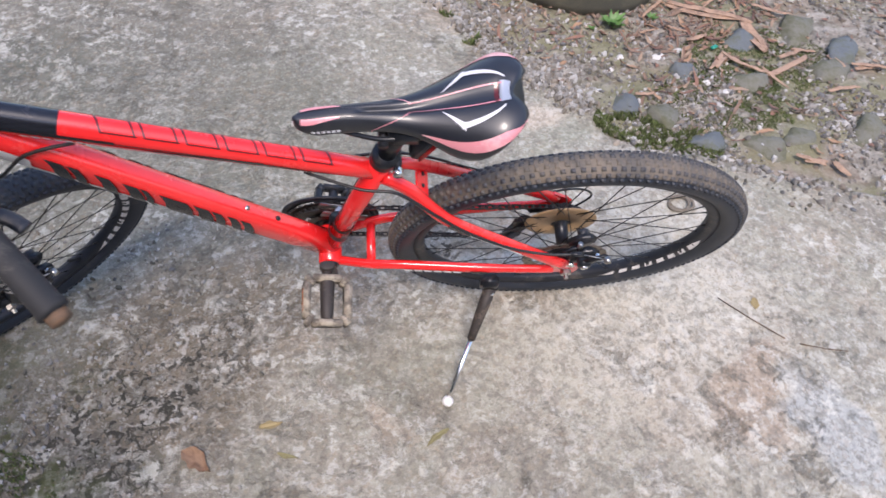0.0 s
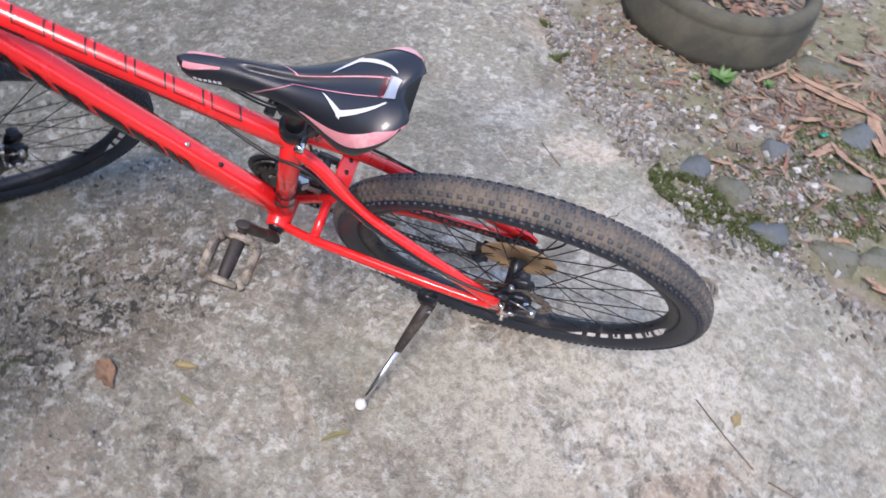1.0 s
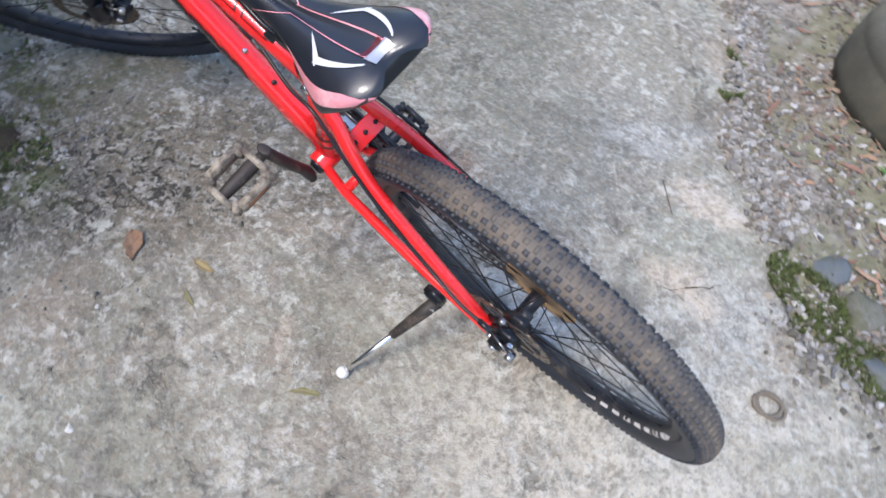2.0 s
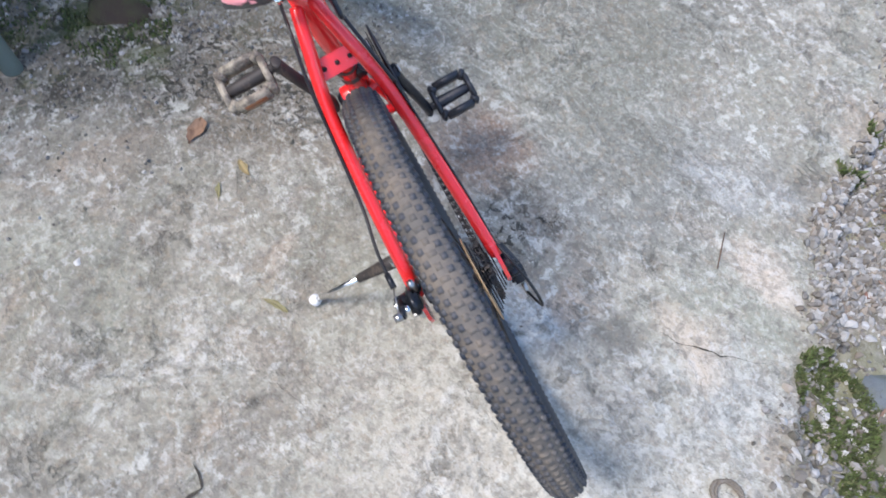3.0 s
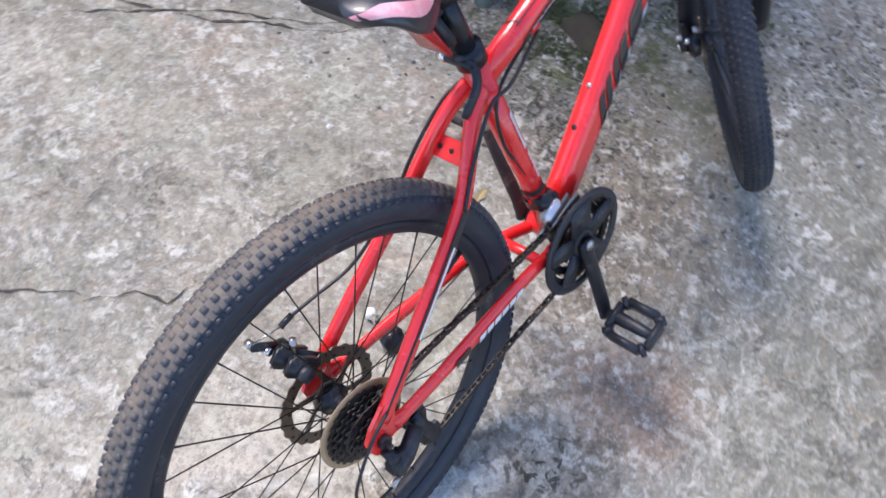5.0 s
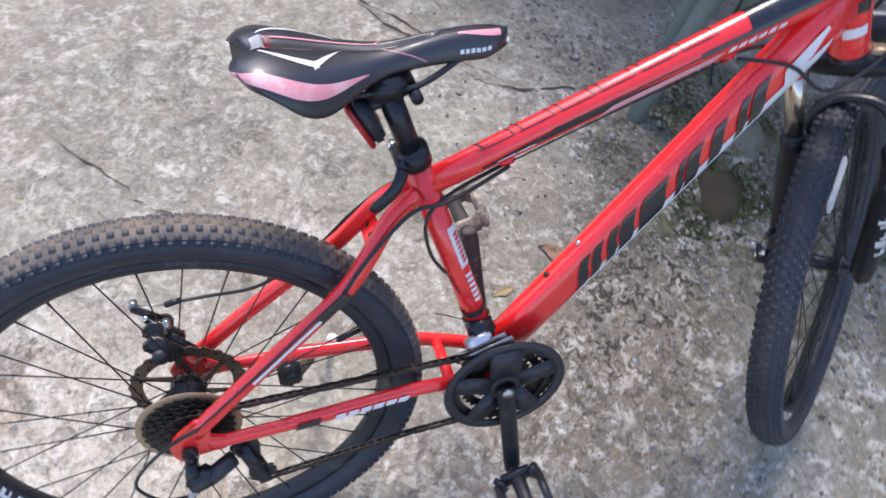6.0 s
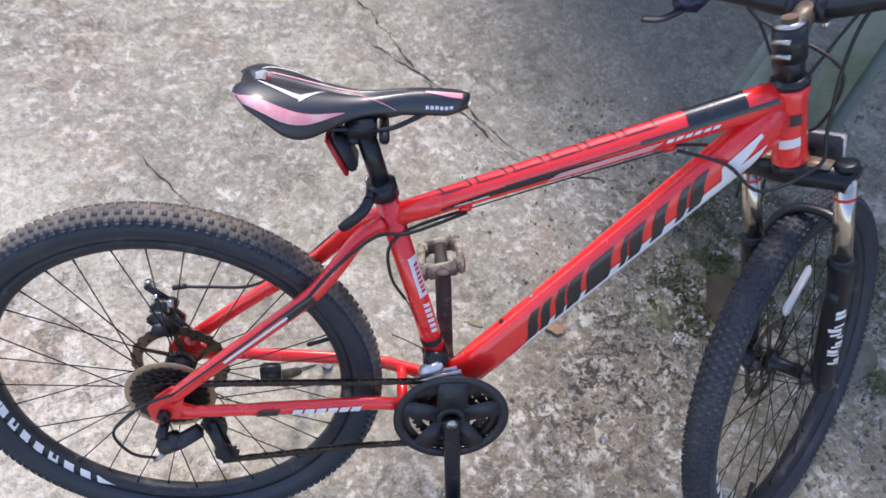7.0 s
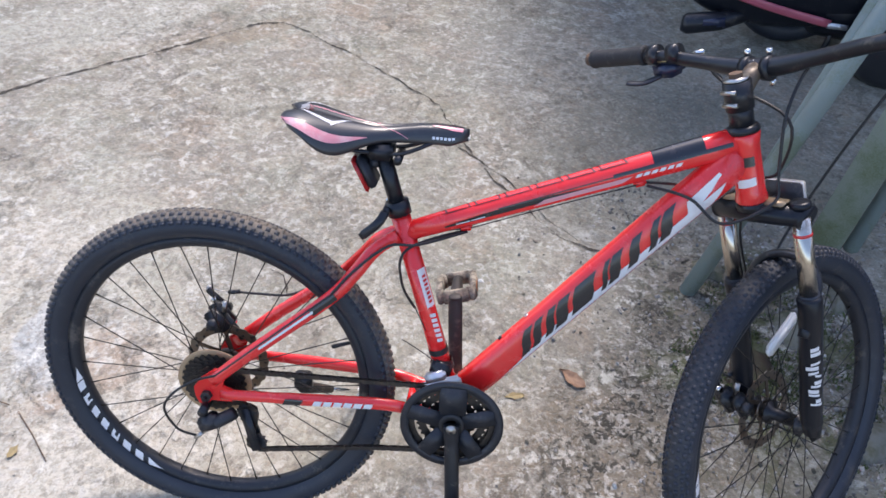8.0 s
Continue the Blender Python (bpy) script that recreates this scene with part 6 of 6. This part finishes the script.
def saddle_pt(u, v, lift=0.0):
    """u: 0 at the tail to 1 at the nose; v: -1 right rim, 0 ridge, 1 left rim. The nose points a little to the left."""
    x = SX0 + (SX1 - SX0) * u
    w = 0.0165 + 0.0625 / (1 + math.exp((u - 0.36) * 10.5))
    if u < 0.22:
        w *= math.sqrt(max(0.0, 1 - ((0.22 - u) / 0.222) ** 2)) * 0.60 + 0.40
    if u > 0.90:
        w *= math.sqrt(max(0.05, 1 - ((u - 0.90) / 0.103) ** 2))
    notch = 0.018 * math.exp(-(v * v) / 0.10) * max(0.0, 1 - u / 0.14) if u < 0.14 else 0.0
    notch += 0.010 * smooth(0.62, 1.0, abs(v)) * max(0.0, 1 - u / 0.2)
    z = 0.524 + 0.011 * math.exp(-((u - 0.08) / 0.16) ** 2) - 0.012 * math.exp(-((u - 0.52) / 0.2) ** 2) - 0.015 * u ** 3
    drop = 0.019 + 0.033 * math.exp(-((u - 0.27) / 0.16) ** 2) + 0.008 * smooth(0.5, 0.8, u) - 0.012 * smooth(0.88, 1.0, u)
    a = abs(v)
    y = w * math.sin(min(1, a) * math.pi / 2) ** 0.92 * (1 if v >= 0 else -1)
    lobe = 0.006 * (math.exp(-(v / 0.16) ** 2)) * (1 - smooth(0.0, 0.16, u))
    zz = z - drop * (1 - math.cos(a * math.pi / 2)) ** 1.25 * 0.95 - (0.006 * math.exp(-(v / 0.10) ** 2) if 0.1 < u < 0.72 else 0) - lobe
    n = V((0, (1 if v >= 0 else -1) * math.sin(a * 1.25), math.cos(a * 1.25)))
    return V((x + notch, y - 0.0085 + 0.076 * (x - 0.178), zz)) + n * lift


def saddle_film(fn, nu=14, nv=6, lift=0.0009):
    bm = bmesh.new()
    g = [[bm.verts.new(saddle_pt(*fn(i / nu, j / nv), lift)) for j in range(nv + 1)] for i in range(nu + 1)]
    for i in range(nu):
        for j in range(nv):
            bm.faces.new((g[i][j], g[i + 1][j], g[i + 1][j + 1], g[i][j + 1]))
    return bm


bm = bmesh.new()
NU, NV = 44, 32
g = [[bm.verts.new(saddle_pt(i / NU, -1 + 2 * j / NV)) for j in range(NV + 1)] for i in range(NU + 1)]
under = [[bm.verts.new(V((p.co.x, p.co.y * 0.84, p.co.z - 0.004))) for p in (row[0], row[-1])] for row in g]
for i in range(NU):
    for j in range(NV):
        bm.faces.new((g[i][j], g[i + 1][j], g[i + 1][j + 1], g[i][j + 1]))
    bm.faces.new((g[i][0], under[i][0], under[i + 1][0], g[i + 1][0]))
    bm.faces.new((g[i][NV], g[i + 1][NV], under[i + 1][1], under[i][1]))
    bm.faces.new((under[i][0], under[i][1], under[i + 1][1], under[i + 1][0]))
bm.faces.new(list(g[0]) + [under[0][1], under[0][0]])
bm.faces.new(list(g[NU]) + [under[NU][1], under[NU][0]])
saddle = part("saddle", bm, VINYL, bike, "shiny black vinyl saddle with pink and white trim")
for s in (1, -1):
    part("pink_panel", saddle_film(lambda u, v, s=s: (0.004 + 0.45 * u, s * (0.82 - 0.03 * u - (0.30 * (1 - u) ** 0.7 + 0.015) * v * (0.55 + 0.45 * min(1.0, u * 5))))), PINK_VINYL, saddle, "faded pink vinyl panel")
    part("nose_panel", saddle_film(lambda u, v, s=s: (0.80 + 0.165 * u, s * (0.22 + 0.36 * v * (0.25 + 0.75 * u))), 8, 5), PINK_VINYL, saddle)
    part("white_chevron", saddle_film(lambda u, v, s=s: (0.08 + 0.205 * u, s * (0.17 + 0.22 * u + 0.075 * (v - 0.5) * (0.25 + u))), 8, 3), WHITE_VINYL, saddle)
    part("white_chevron", saddle_film(lambda u, v, s=s: (0.268 + 0.10 * u, s * (0.40 - 0.24 * u + 0.11 * (v - 0.5) * (1.05 - u))), 8, 3), WHITE_VINYL, saddle)
    part("piping", saddle_film(lambda u, v, s=s: (0.06 + 0.45 * u, s * (0.085 + 0.02 * u + 0.016 * v)), 14, 1), PINK_VINYL, saddle)
    part("piping", saddle_film(lambda u, v, s=s: (0.50 + 0.17 * u, s * (0.11 + 0.80 * u + 0.03 * v)), 10, 1), PINK_VINYL, saddle)
    for k in range(6):
        part("bar_mark", saddle_film(lambda u, v, s=s, k=k: (0.800 + 0.0215 * k + 0.015 * u, s * (0.80 + 0.10 * v)), 2, 2), WHITE_VINYL, saddle)
    for k in range(24):
        for r in range(2):
            p = saddle_pt(0.58 + 0.0115 * k, s * (0.14 + 0.14 * r), 0.0004)
            part("stud", boxp(p, (0.0014, 0.0014, 0.0008), None, 0), STUD, saddle)
    part("rail", tube(spline([(0.232, -0.004 + 0.028 * s, 0.490), (0.256, -0.002 + 0.026 * s, 0.474), (0.30, 0.022 * s, 0.470), (0.345, 0.003 + 0.020 * s, 0.470), (0.400, 0.008 + 0.010 * s, 0.492)], 5), 0.0036, 8), BLACK_METAL, saddle)
part("tail_badge", saddle_film(lambda u, v: (0.035 + 0.075 * u, -0.12 + 0.24 * v), 5, 4, 0.0012), SILVER_PLASTIC, saddle, "small silver badge")
part("centre_patch", saddle_film(lambda u, v: (0.115 + 0.03 * u, -0.10 + 0.20 * v), 3, 4, 0.0010), DECAL_DARKRED, saddle)
part("nose_cap", boxp((0.4455, 0.0112, 0.495), (0.006, 0.017, 0.012), None, 0.003), WHITE_PLASTIC, saddle, "chipped white nose cap")

# --- fork, steered with the front wheel
CRZ = HT_LO - SDIR * 0.030
crown = part("fork_crown", turned(tube(spline([CRZ + FDIR * 0.020 + V((0, 0.078, 0)), CRZ + FDIR * 0.018 + V((0, 0.062, 0.004)), CRZ + V((0, 0.02, 0.012)), CRZ + V((0, -0.02, 0.012)), CRZ + FDIR * 0.018 + V((0, -0.062, 0.004)), CRZ + FDIR * 0.020 + V((0, -0.078, 0))], 4), [(0.019, 0.025)] * 21, 16, up=SDIR)), BLACK_GLOSS, bike, "black suspension fork crown with worn bronze top")
part("worn_patch", turned(boxp(CRZ + FDIR * 0.006 + V((0, -0.032, 0.0)) + SDIR * 0.0285, (0.024, 0.046, 0.005), along(FDIR), 0.0018)), BRONZE, crown)
part("worn_patch", turned(boxp(CRZ + FDIR * 0.006 + V((0, 0.034, 0.0)) + SDIR * 0.0285, (0.022, 0.036, 0.004), along(FDIR), 0.0018)), BRONZE, crown)
part("steerer_race", turned(tube([HT_LO - SDIR * 0.012, HT_LO], 0.025, 20)), BLACK_METAL, crown)
for s in (1, -1):
    o = V((0, 0.068 * s, 0)) + FDIR * 0.020
    top, seal, bot = CRZ + o, CRZ + o - SDIR * 0.150, FA + V((0, 0.068 * s, 0)) - FDIR * 0.022 + SDIR * 0.012
    st = part("stanchion", turned(tube([top, seal], 0.0142, 18)), STANCHION, bike, "worn chrome fork tube")
    part("cap", turned(tube([top + SDIR * 0.018, top + SDIR * 0.026, top + SDIR * 0.028], [0.0165, 0.0165, 0.011], 16)), BLACK_GLOSS, st)
    part("red_ring", turned(tube([top - SDIR * 0.026, top - SDIR * 0.031], 0.0148, 16)), DECAL_RED, st)
    leg = part("fork_leg", turned(tube([seal + SDIR * 0.006, seal, seal - SDIR * 0.02, seal.lerp(bot, 0.5), bot + SDIR * 0.03, bot], [0.0175, 0.0205, 0.0195, 0.0190, 0.0190, 0.0150], 20)), BLACK_GLOSS, bike, "black fork lower leg with white markings")
    part("seal", turned(tube([seal + SDIR * 0.004, seal + SDIR * 0.010], 0.0165, 16)), RUBBER, leg)
    part("dropout", turned(boxp(FA + V((0, 0.062 * s, 0)), (0.030, 0.010, 0.044), None, 0.004)), BLACK_METAL, leg)
    part("axle_nut", turned(lathe([(0, 0.068 * s), (0.0095, 0.068 * s), (0.0095, 0.076 * s), (0.004, 0.078 * s), (0.004, 0.086 * s), (0, 0.086 * s)], FA, 6)), STEEL, leg, smooth=False)
    LR = ((0.0194, 0.0194), (0.0194, 0.0194))
    rr = random.Random(11)
    for k in range(13):
        s0 = 0.085 + 0.0105 * k
        a0 = (180 if s < 0 else 0) + rr.uniform(8, 34)
        if k != 2:
            part("leg_mark", turned(patch(seal, bot, LR, slant(s0, s0 + rr.choice((0.005, 0.008)), a0, a0 + rr.uniform(26, 60), rr.uniform(-0.006, 0.006)), 0.001, nu=2, nv=4)), DECAL_WHITE, leg)
arch0 = CRZ - SDIR * 0.196 + FDIR * 0.004
part("fork_arch", turned(tube(spline([arch0 + V((0, 0.064, -0.02)) + FDIR * 0.012, arch0 + V((0, 0.060, 0.050)) + FDIR * 0.034, arch0 + V((0, 0.03, 0.086)) + FDIR * 0.044, arch0 + V((0, -0.03, 0.086)) + FDIR * 0.044, arch0 + V((0, -0.060, 0.050)) + FDIR * 0.034, arch0 + V((0, -0.064, -0.02))], 5), (0.007, 0.010), 12, up=SDIR)), BLACK_METAL, bike)
fr = part("front_reflector", turned(boxp(CRZ + FDIR * 0.072 + SDIR * 0.004, (0.010, 0.084, 0.056), along(FDIR), 0.003)), BLACK_PLASTIC, bike, "black front reflector with a pale rim")
part("lens", turned(boxp(CRZ + FDIR * 0.079 + SDIR * 0.004, (0.006, 0.088, 0.060), along(FDIR), 0.003)), WHITE_PLASTIC, fr)
part("bracket", turned(tube([CRZ + SDIR * 0.01 + FDIR * 0.012, CRZ + FDIR * 0.068 + SDIR * 0.004], 0.006, 10)), BLACK_METAL, fr)

# --- headset, stem, handlebar
hs = part("headset", turned(tube([HT_HI - SDIR * 0.001, HT_HI + SDIR * 0.006, HT_HI + SDIR * 0.010], [0.0255, 0.025, 0.019], 24)), BLACK_METAL, bike)
part("spacer", turned(tube([HT_HI + SDIR * 0.008, HT_HI + SDIR * 0.046], 0.0185, 24)), BLACK_METAL, hs)
SC = HT_HI + SDIR * 0.057
stem = part("stem", turned(tube([SC - SDIR * 0.022, SC + SDIR * 0.022], 0.0215, 24)), BLACK_METAL, bike, "black handlebar stem worn to bronze")
HB = SC + FDIR * 0.055 + SDIR * 0.022
part("stem_body", turned(tube([SC + FDIR * 0.008 + SDIR * 0.006, SC + FDIR * 0.035 + SDIR * 0.017, HB], [(0.018, 0.017), (0.015, 0.014), (0.021, 0.015)], 16)), WORN_BRONZE, stem)
part("top_cap", turned(tube([SC + SDIR * 0.022, SC + SDIR * 0.027], 0.019, 20)), STEEL, stem)
part("cap_bolt", turned(tube([SC + SDIR * 0.026, SC + SDIR * 0.034], 0.011, 6)), RUSTY, stem, smooth=False)
for yy in (-0.018, 0.018):
    part("face_clamp", turned(tube([HB + V((0, yy - 0.006, 0)), HB + V((0, yy + 0.006, 0))], 0.0195, 16)), BLACK_METAL, stem)
    for q in (1, -1):
        c = HB + V((0, yy, 0)) + SDIR * 0.019 * q + FDIR * 0.006
        part("bolt", turned(tube([c, c + SDIR * 0.010 * q], 0.005, 8)), CHROME, stem)
for dz in (-0.010, 0.010):
    c = SC + SDIR * dz - FDIR * 0.022
    part("bolt", turned(tube([c + V((0, -0.012, 0)), c + V((0, 0.013, 0))], 0.0036, 8)), STEEL, stem)
bp = []
for y, f, u in ((-0.392, -0.028, 0.034), (-0.30, -0.020, 0.036), (-0.20, -0.010, 0.034), (-0.10, 0, 0.014), (-0.03, 0, 0.002), (0.03, 0, 0.002), (0.09, 0, 0.012), (0.16, -0.006, 0.026), (0.24, -0.012, 0.032), (0.322, -0.017, 0.034)):
    bp.append(HB + V((0, y, 0)) + FDIR * f + SDIR * u)
bps = spline(bp, 5)
bar = part("handlebar", turned(tube(bps, [0.0115 + 0.0035 * math.exp(-((p.y / 0.07) ** 4)) for p in bps], 16, up=SDIR)), BLACK_METAL, bike, "black riser handlebar with rubber grips")
for s in (1, -1):
    def hb(y, f=0.0, u=0.0):
        y += 0.004 if s > 0 else 0.072
        return HB + V((0, y * s, 0)) + FDIR * (-0.012 - 0.062 * (y - 0.24) + f) + SDIR * (0.033 - 0.001 * s + u)
    grip = part("grip", turned(tube([hb(0.198), hb(0.200), hb(0.206), hb(0.21), hb(0.305), hb(0.311), hb(0.316)], [0.0125, 0.0175, 0.0175, 0.0158, 0.0158, 0.0175, 0.0165], 18, up=SDIR)), GRIP, bar, "ribbed black rubber grip")
    part("bar_plug", turned(tube([hb(0.315), hb(0.328), hb(0.330)], [0.0125, 0.0118, 0.006], 14, up=SDIR)), RUSTY, bar, "scuffed bare bar end")
    sh = part("shifter", turned(boxp(hb(0.165, 0.010, -0.026), (0.044, 0.046, 0.030), along(FDIR), 0.008)), SHIFTER_BLUE, bar, "dark blue-black shifter pod")
    part("clamp", turned(tube([hb(0.172), hb(0.188)], 0.0175, 16, up=SDIR)), BLACK_METAL, sh)
    part("window", turned(boxp(hb(0.158, 0.0, -0.010), (0.020, 0.030, 0.006), along(FDIR), 0.002)), LEAF_YELLOW, sh)
    part("thumb_lever", turned(tube(spline([hb(0.170, -0.006, -0.036), hb(0.190, -0.030, -0.040), hb(0.215, -0.038, -0.036)], 4), (0.004, 0.009), 10, up=SDIR)), BLACK_PLASTIC, sh)
    lv = part("brake_lever", turned(tube(spline([hb(0.140, 0.022, -0.012), hb(0.165, 0.050, -0.016), hb(0.21, 0.062, -0.020), hb(0.275, 0.066, -0.026), hb(0.30, 0.074, -0.028)], 5), (0.006, 0.008), 10, up=SDIR)), BLACK_METAL, bar)
    part("lever_clamp", turned(tube([hb(0.132), hb(0.150)], 0.0165, 16, up=SDIR)), BLACK_METAL, lv)
    part("adjuster", turned(tube([hb(0.128, 0.022, -0.010), hb(0.104, 0.026, -0.008)], 0.0045, 10, up=SDIR)), CHROME, lv)


# --- cables
def steered(p):
    return STURN @ V(p)


def cable(pts, r=0.0023, mat=None):
    part("cable", tube(spline(pts, 6), r, 8), mat or CABLE, bike)


hl = steered(HB + V((0, 0.10, 0)) + FDIR * 0.012 + SDIR * 0.012)
hr = steered(HB + V((0, -0.10, 0)) + FDIR * 0.012 + SDIR * 0.012)
# gear cable and rear brake hose bending close round the head tube to the stops under the top tube
cable([hr, hr + V((-0.010, 0.03, -0.03)), HT_HI + V((0.050, -0.022, 0.03)), HT_HI.lerp(HT_LO, 0.5) + V((0.038, -0.030, 0)), HT_LO + V((0.018, -0.040, 0.012)), (0.855, -0.043, 0.400), (0.80, -0.030, 0.434), TT0.lerp(TT1, 0.705) + tn * 0.026 + V((0.01, -0.008, 0))], 0.0026)
cable([hl, hl + V((0.030, -0.02, -0.03)), HT_HI + V((0.066, 0.004, 0.02)), HT_HI.lerp(HT_LO, 0.6) + V((0.056, 0.022, 0)), HT_LO + V((0.012, 0.042, 0.02)), (0.855, 0.042, 0.405), (0.80, 0.022, 0.436), TT0.lerp(TT1, 0.705) + tn * 0.026 + V((0.01, 0.008, 0))], 0.0026)
cable([TT0.lerp(TT1, 0.70) + tn * 0.024 + V((0, 0.008, 0)), TT0.lerp(TT1, 0.45) + tn * 0.0225 + V((0, 0.006, 0)), TT0.lerp(TT1, 0.19) + tn * 0.022 + V((0, 0.006, 0))], 0.0011)
cable([TT0.lerp(TT1, 0.70) + tn * 0.024 + V((0, -0.008, 0)), TT0.lerp(TT1, 0.45) + tn * 0.0225 + V((0, -0.006, 0)), TT0.lerp(TT1, 0.19) + tn * 0.022 + V((0, -0.006, 0))], 0.0011)
# down the right seat stay to the rear derailleur
cable([TT0.lerp(TT1, 0.19) + tn * 0.026 + V((0, -0.008, 0)), (0.375, -0.028, 0.316), (0.325, -0.034, 0.312), (0.268, -0.047, 0.266), (0.232, -0.057, 0.224)], 0.0026)
cable([(0.232, -0.057, 0.224), (0.10, -0.070, 0.114), (0.02, -0.074, 0.046)], 0.0016)
# to the front derailleur behind the seat tube
cable([TT0.lerp(TT1, 0.19) + tn * 0.026, (0.375, -0.012, 0.312), (0.345, -0.022, 0.285), (0.350, -0.022, 0.23), (0.372, -0.014, 0.185)], 0.0025)
cable([(0.372, -0.014, 0.185), (0.418, -0.012, 0.085)], 0.001)
cable([(0.424, -0.018, 0.07), (0.385, -0.02, 0.10), (0.352, -0.03, 0.128)], 0.0009)
# rear brake along the left seat stay
cable([TT0.lerp(TT1, 0.19) + tn * 0.026 + V((0, 0.008, 0)), (0.375, 0.028, 0.316), (0.320, 0.034, 0.312), (0.264, 0.049, 0.262), (0.21, 0.059, 0.204), (0.13, 0.070, 0.146), (0.06, 0.080, 0.134), (0.016, 0.081, 0.134)], 0.0026)
# front brake hose down the fork
cable([hl + V((0, 0, -0.004)), hl + V((0.05, 0.0, -0.05)), steered(HT_LO + FDIR * 0.075 + V((0, 0.05, 0.02))), steered(CRZ + FDIR * 0.06 + V((0, 0.06, -0.06))), steered(FA + V((-0.02, 0.085, 0.22))), steered(FA + V((-0.08, 0.080, 0.135)))])
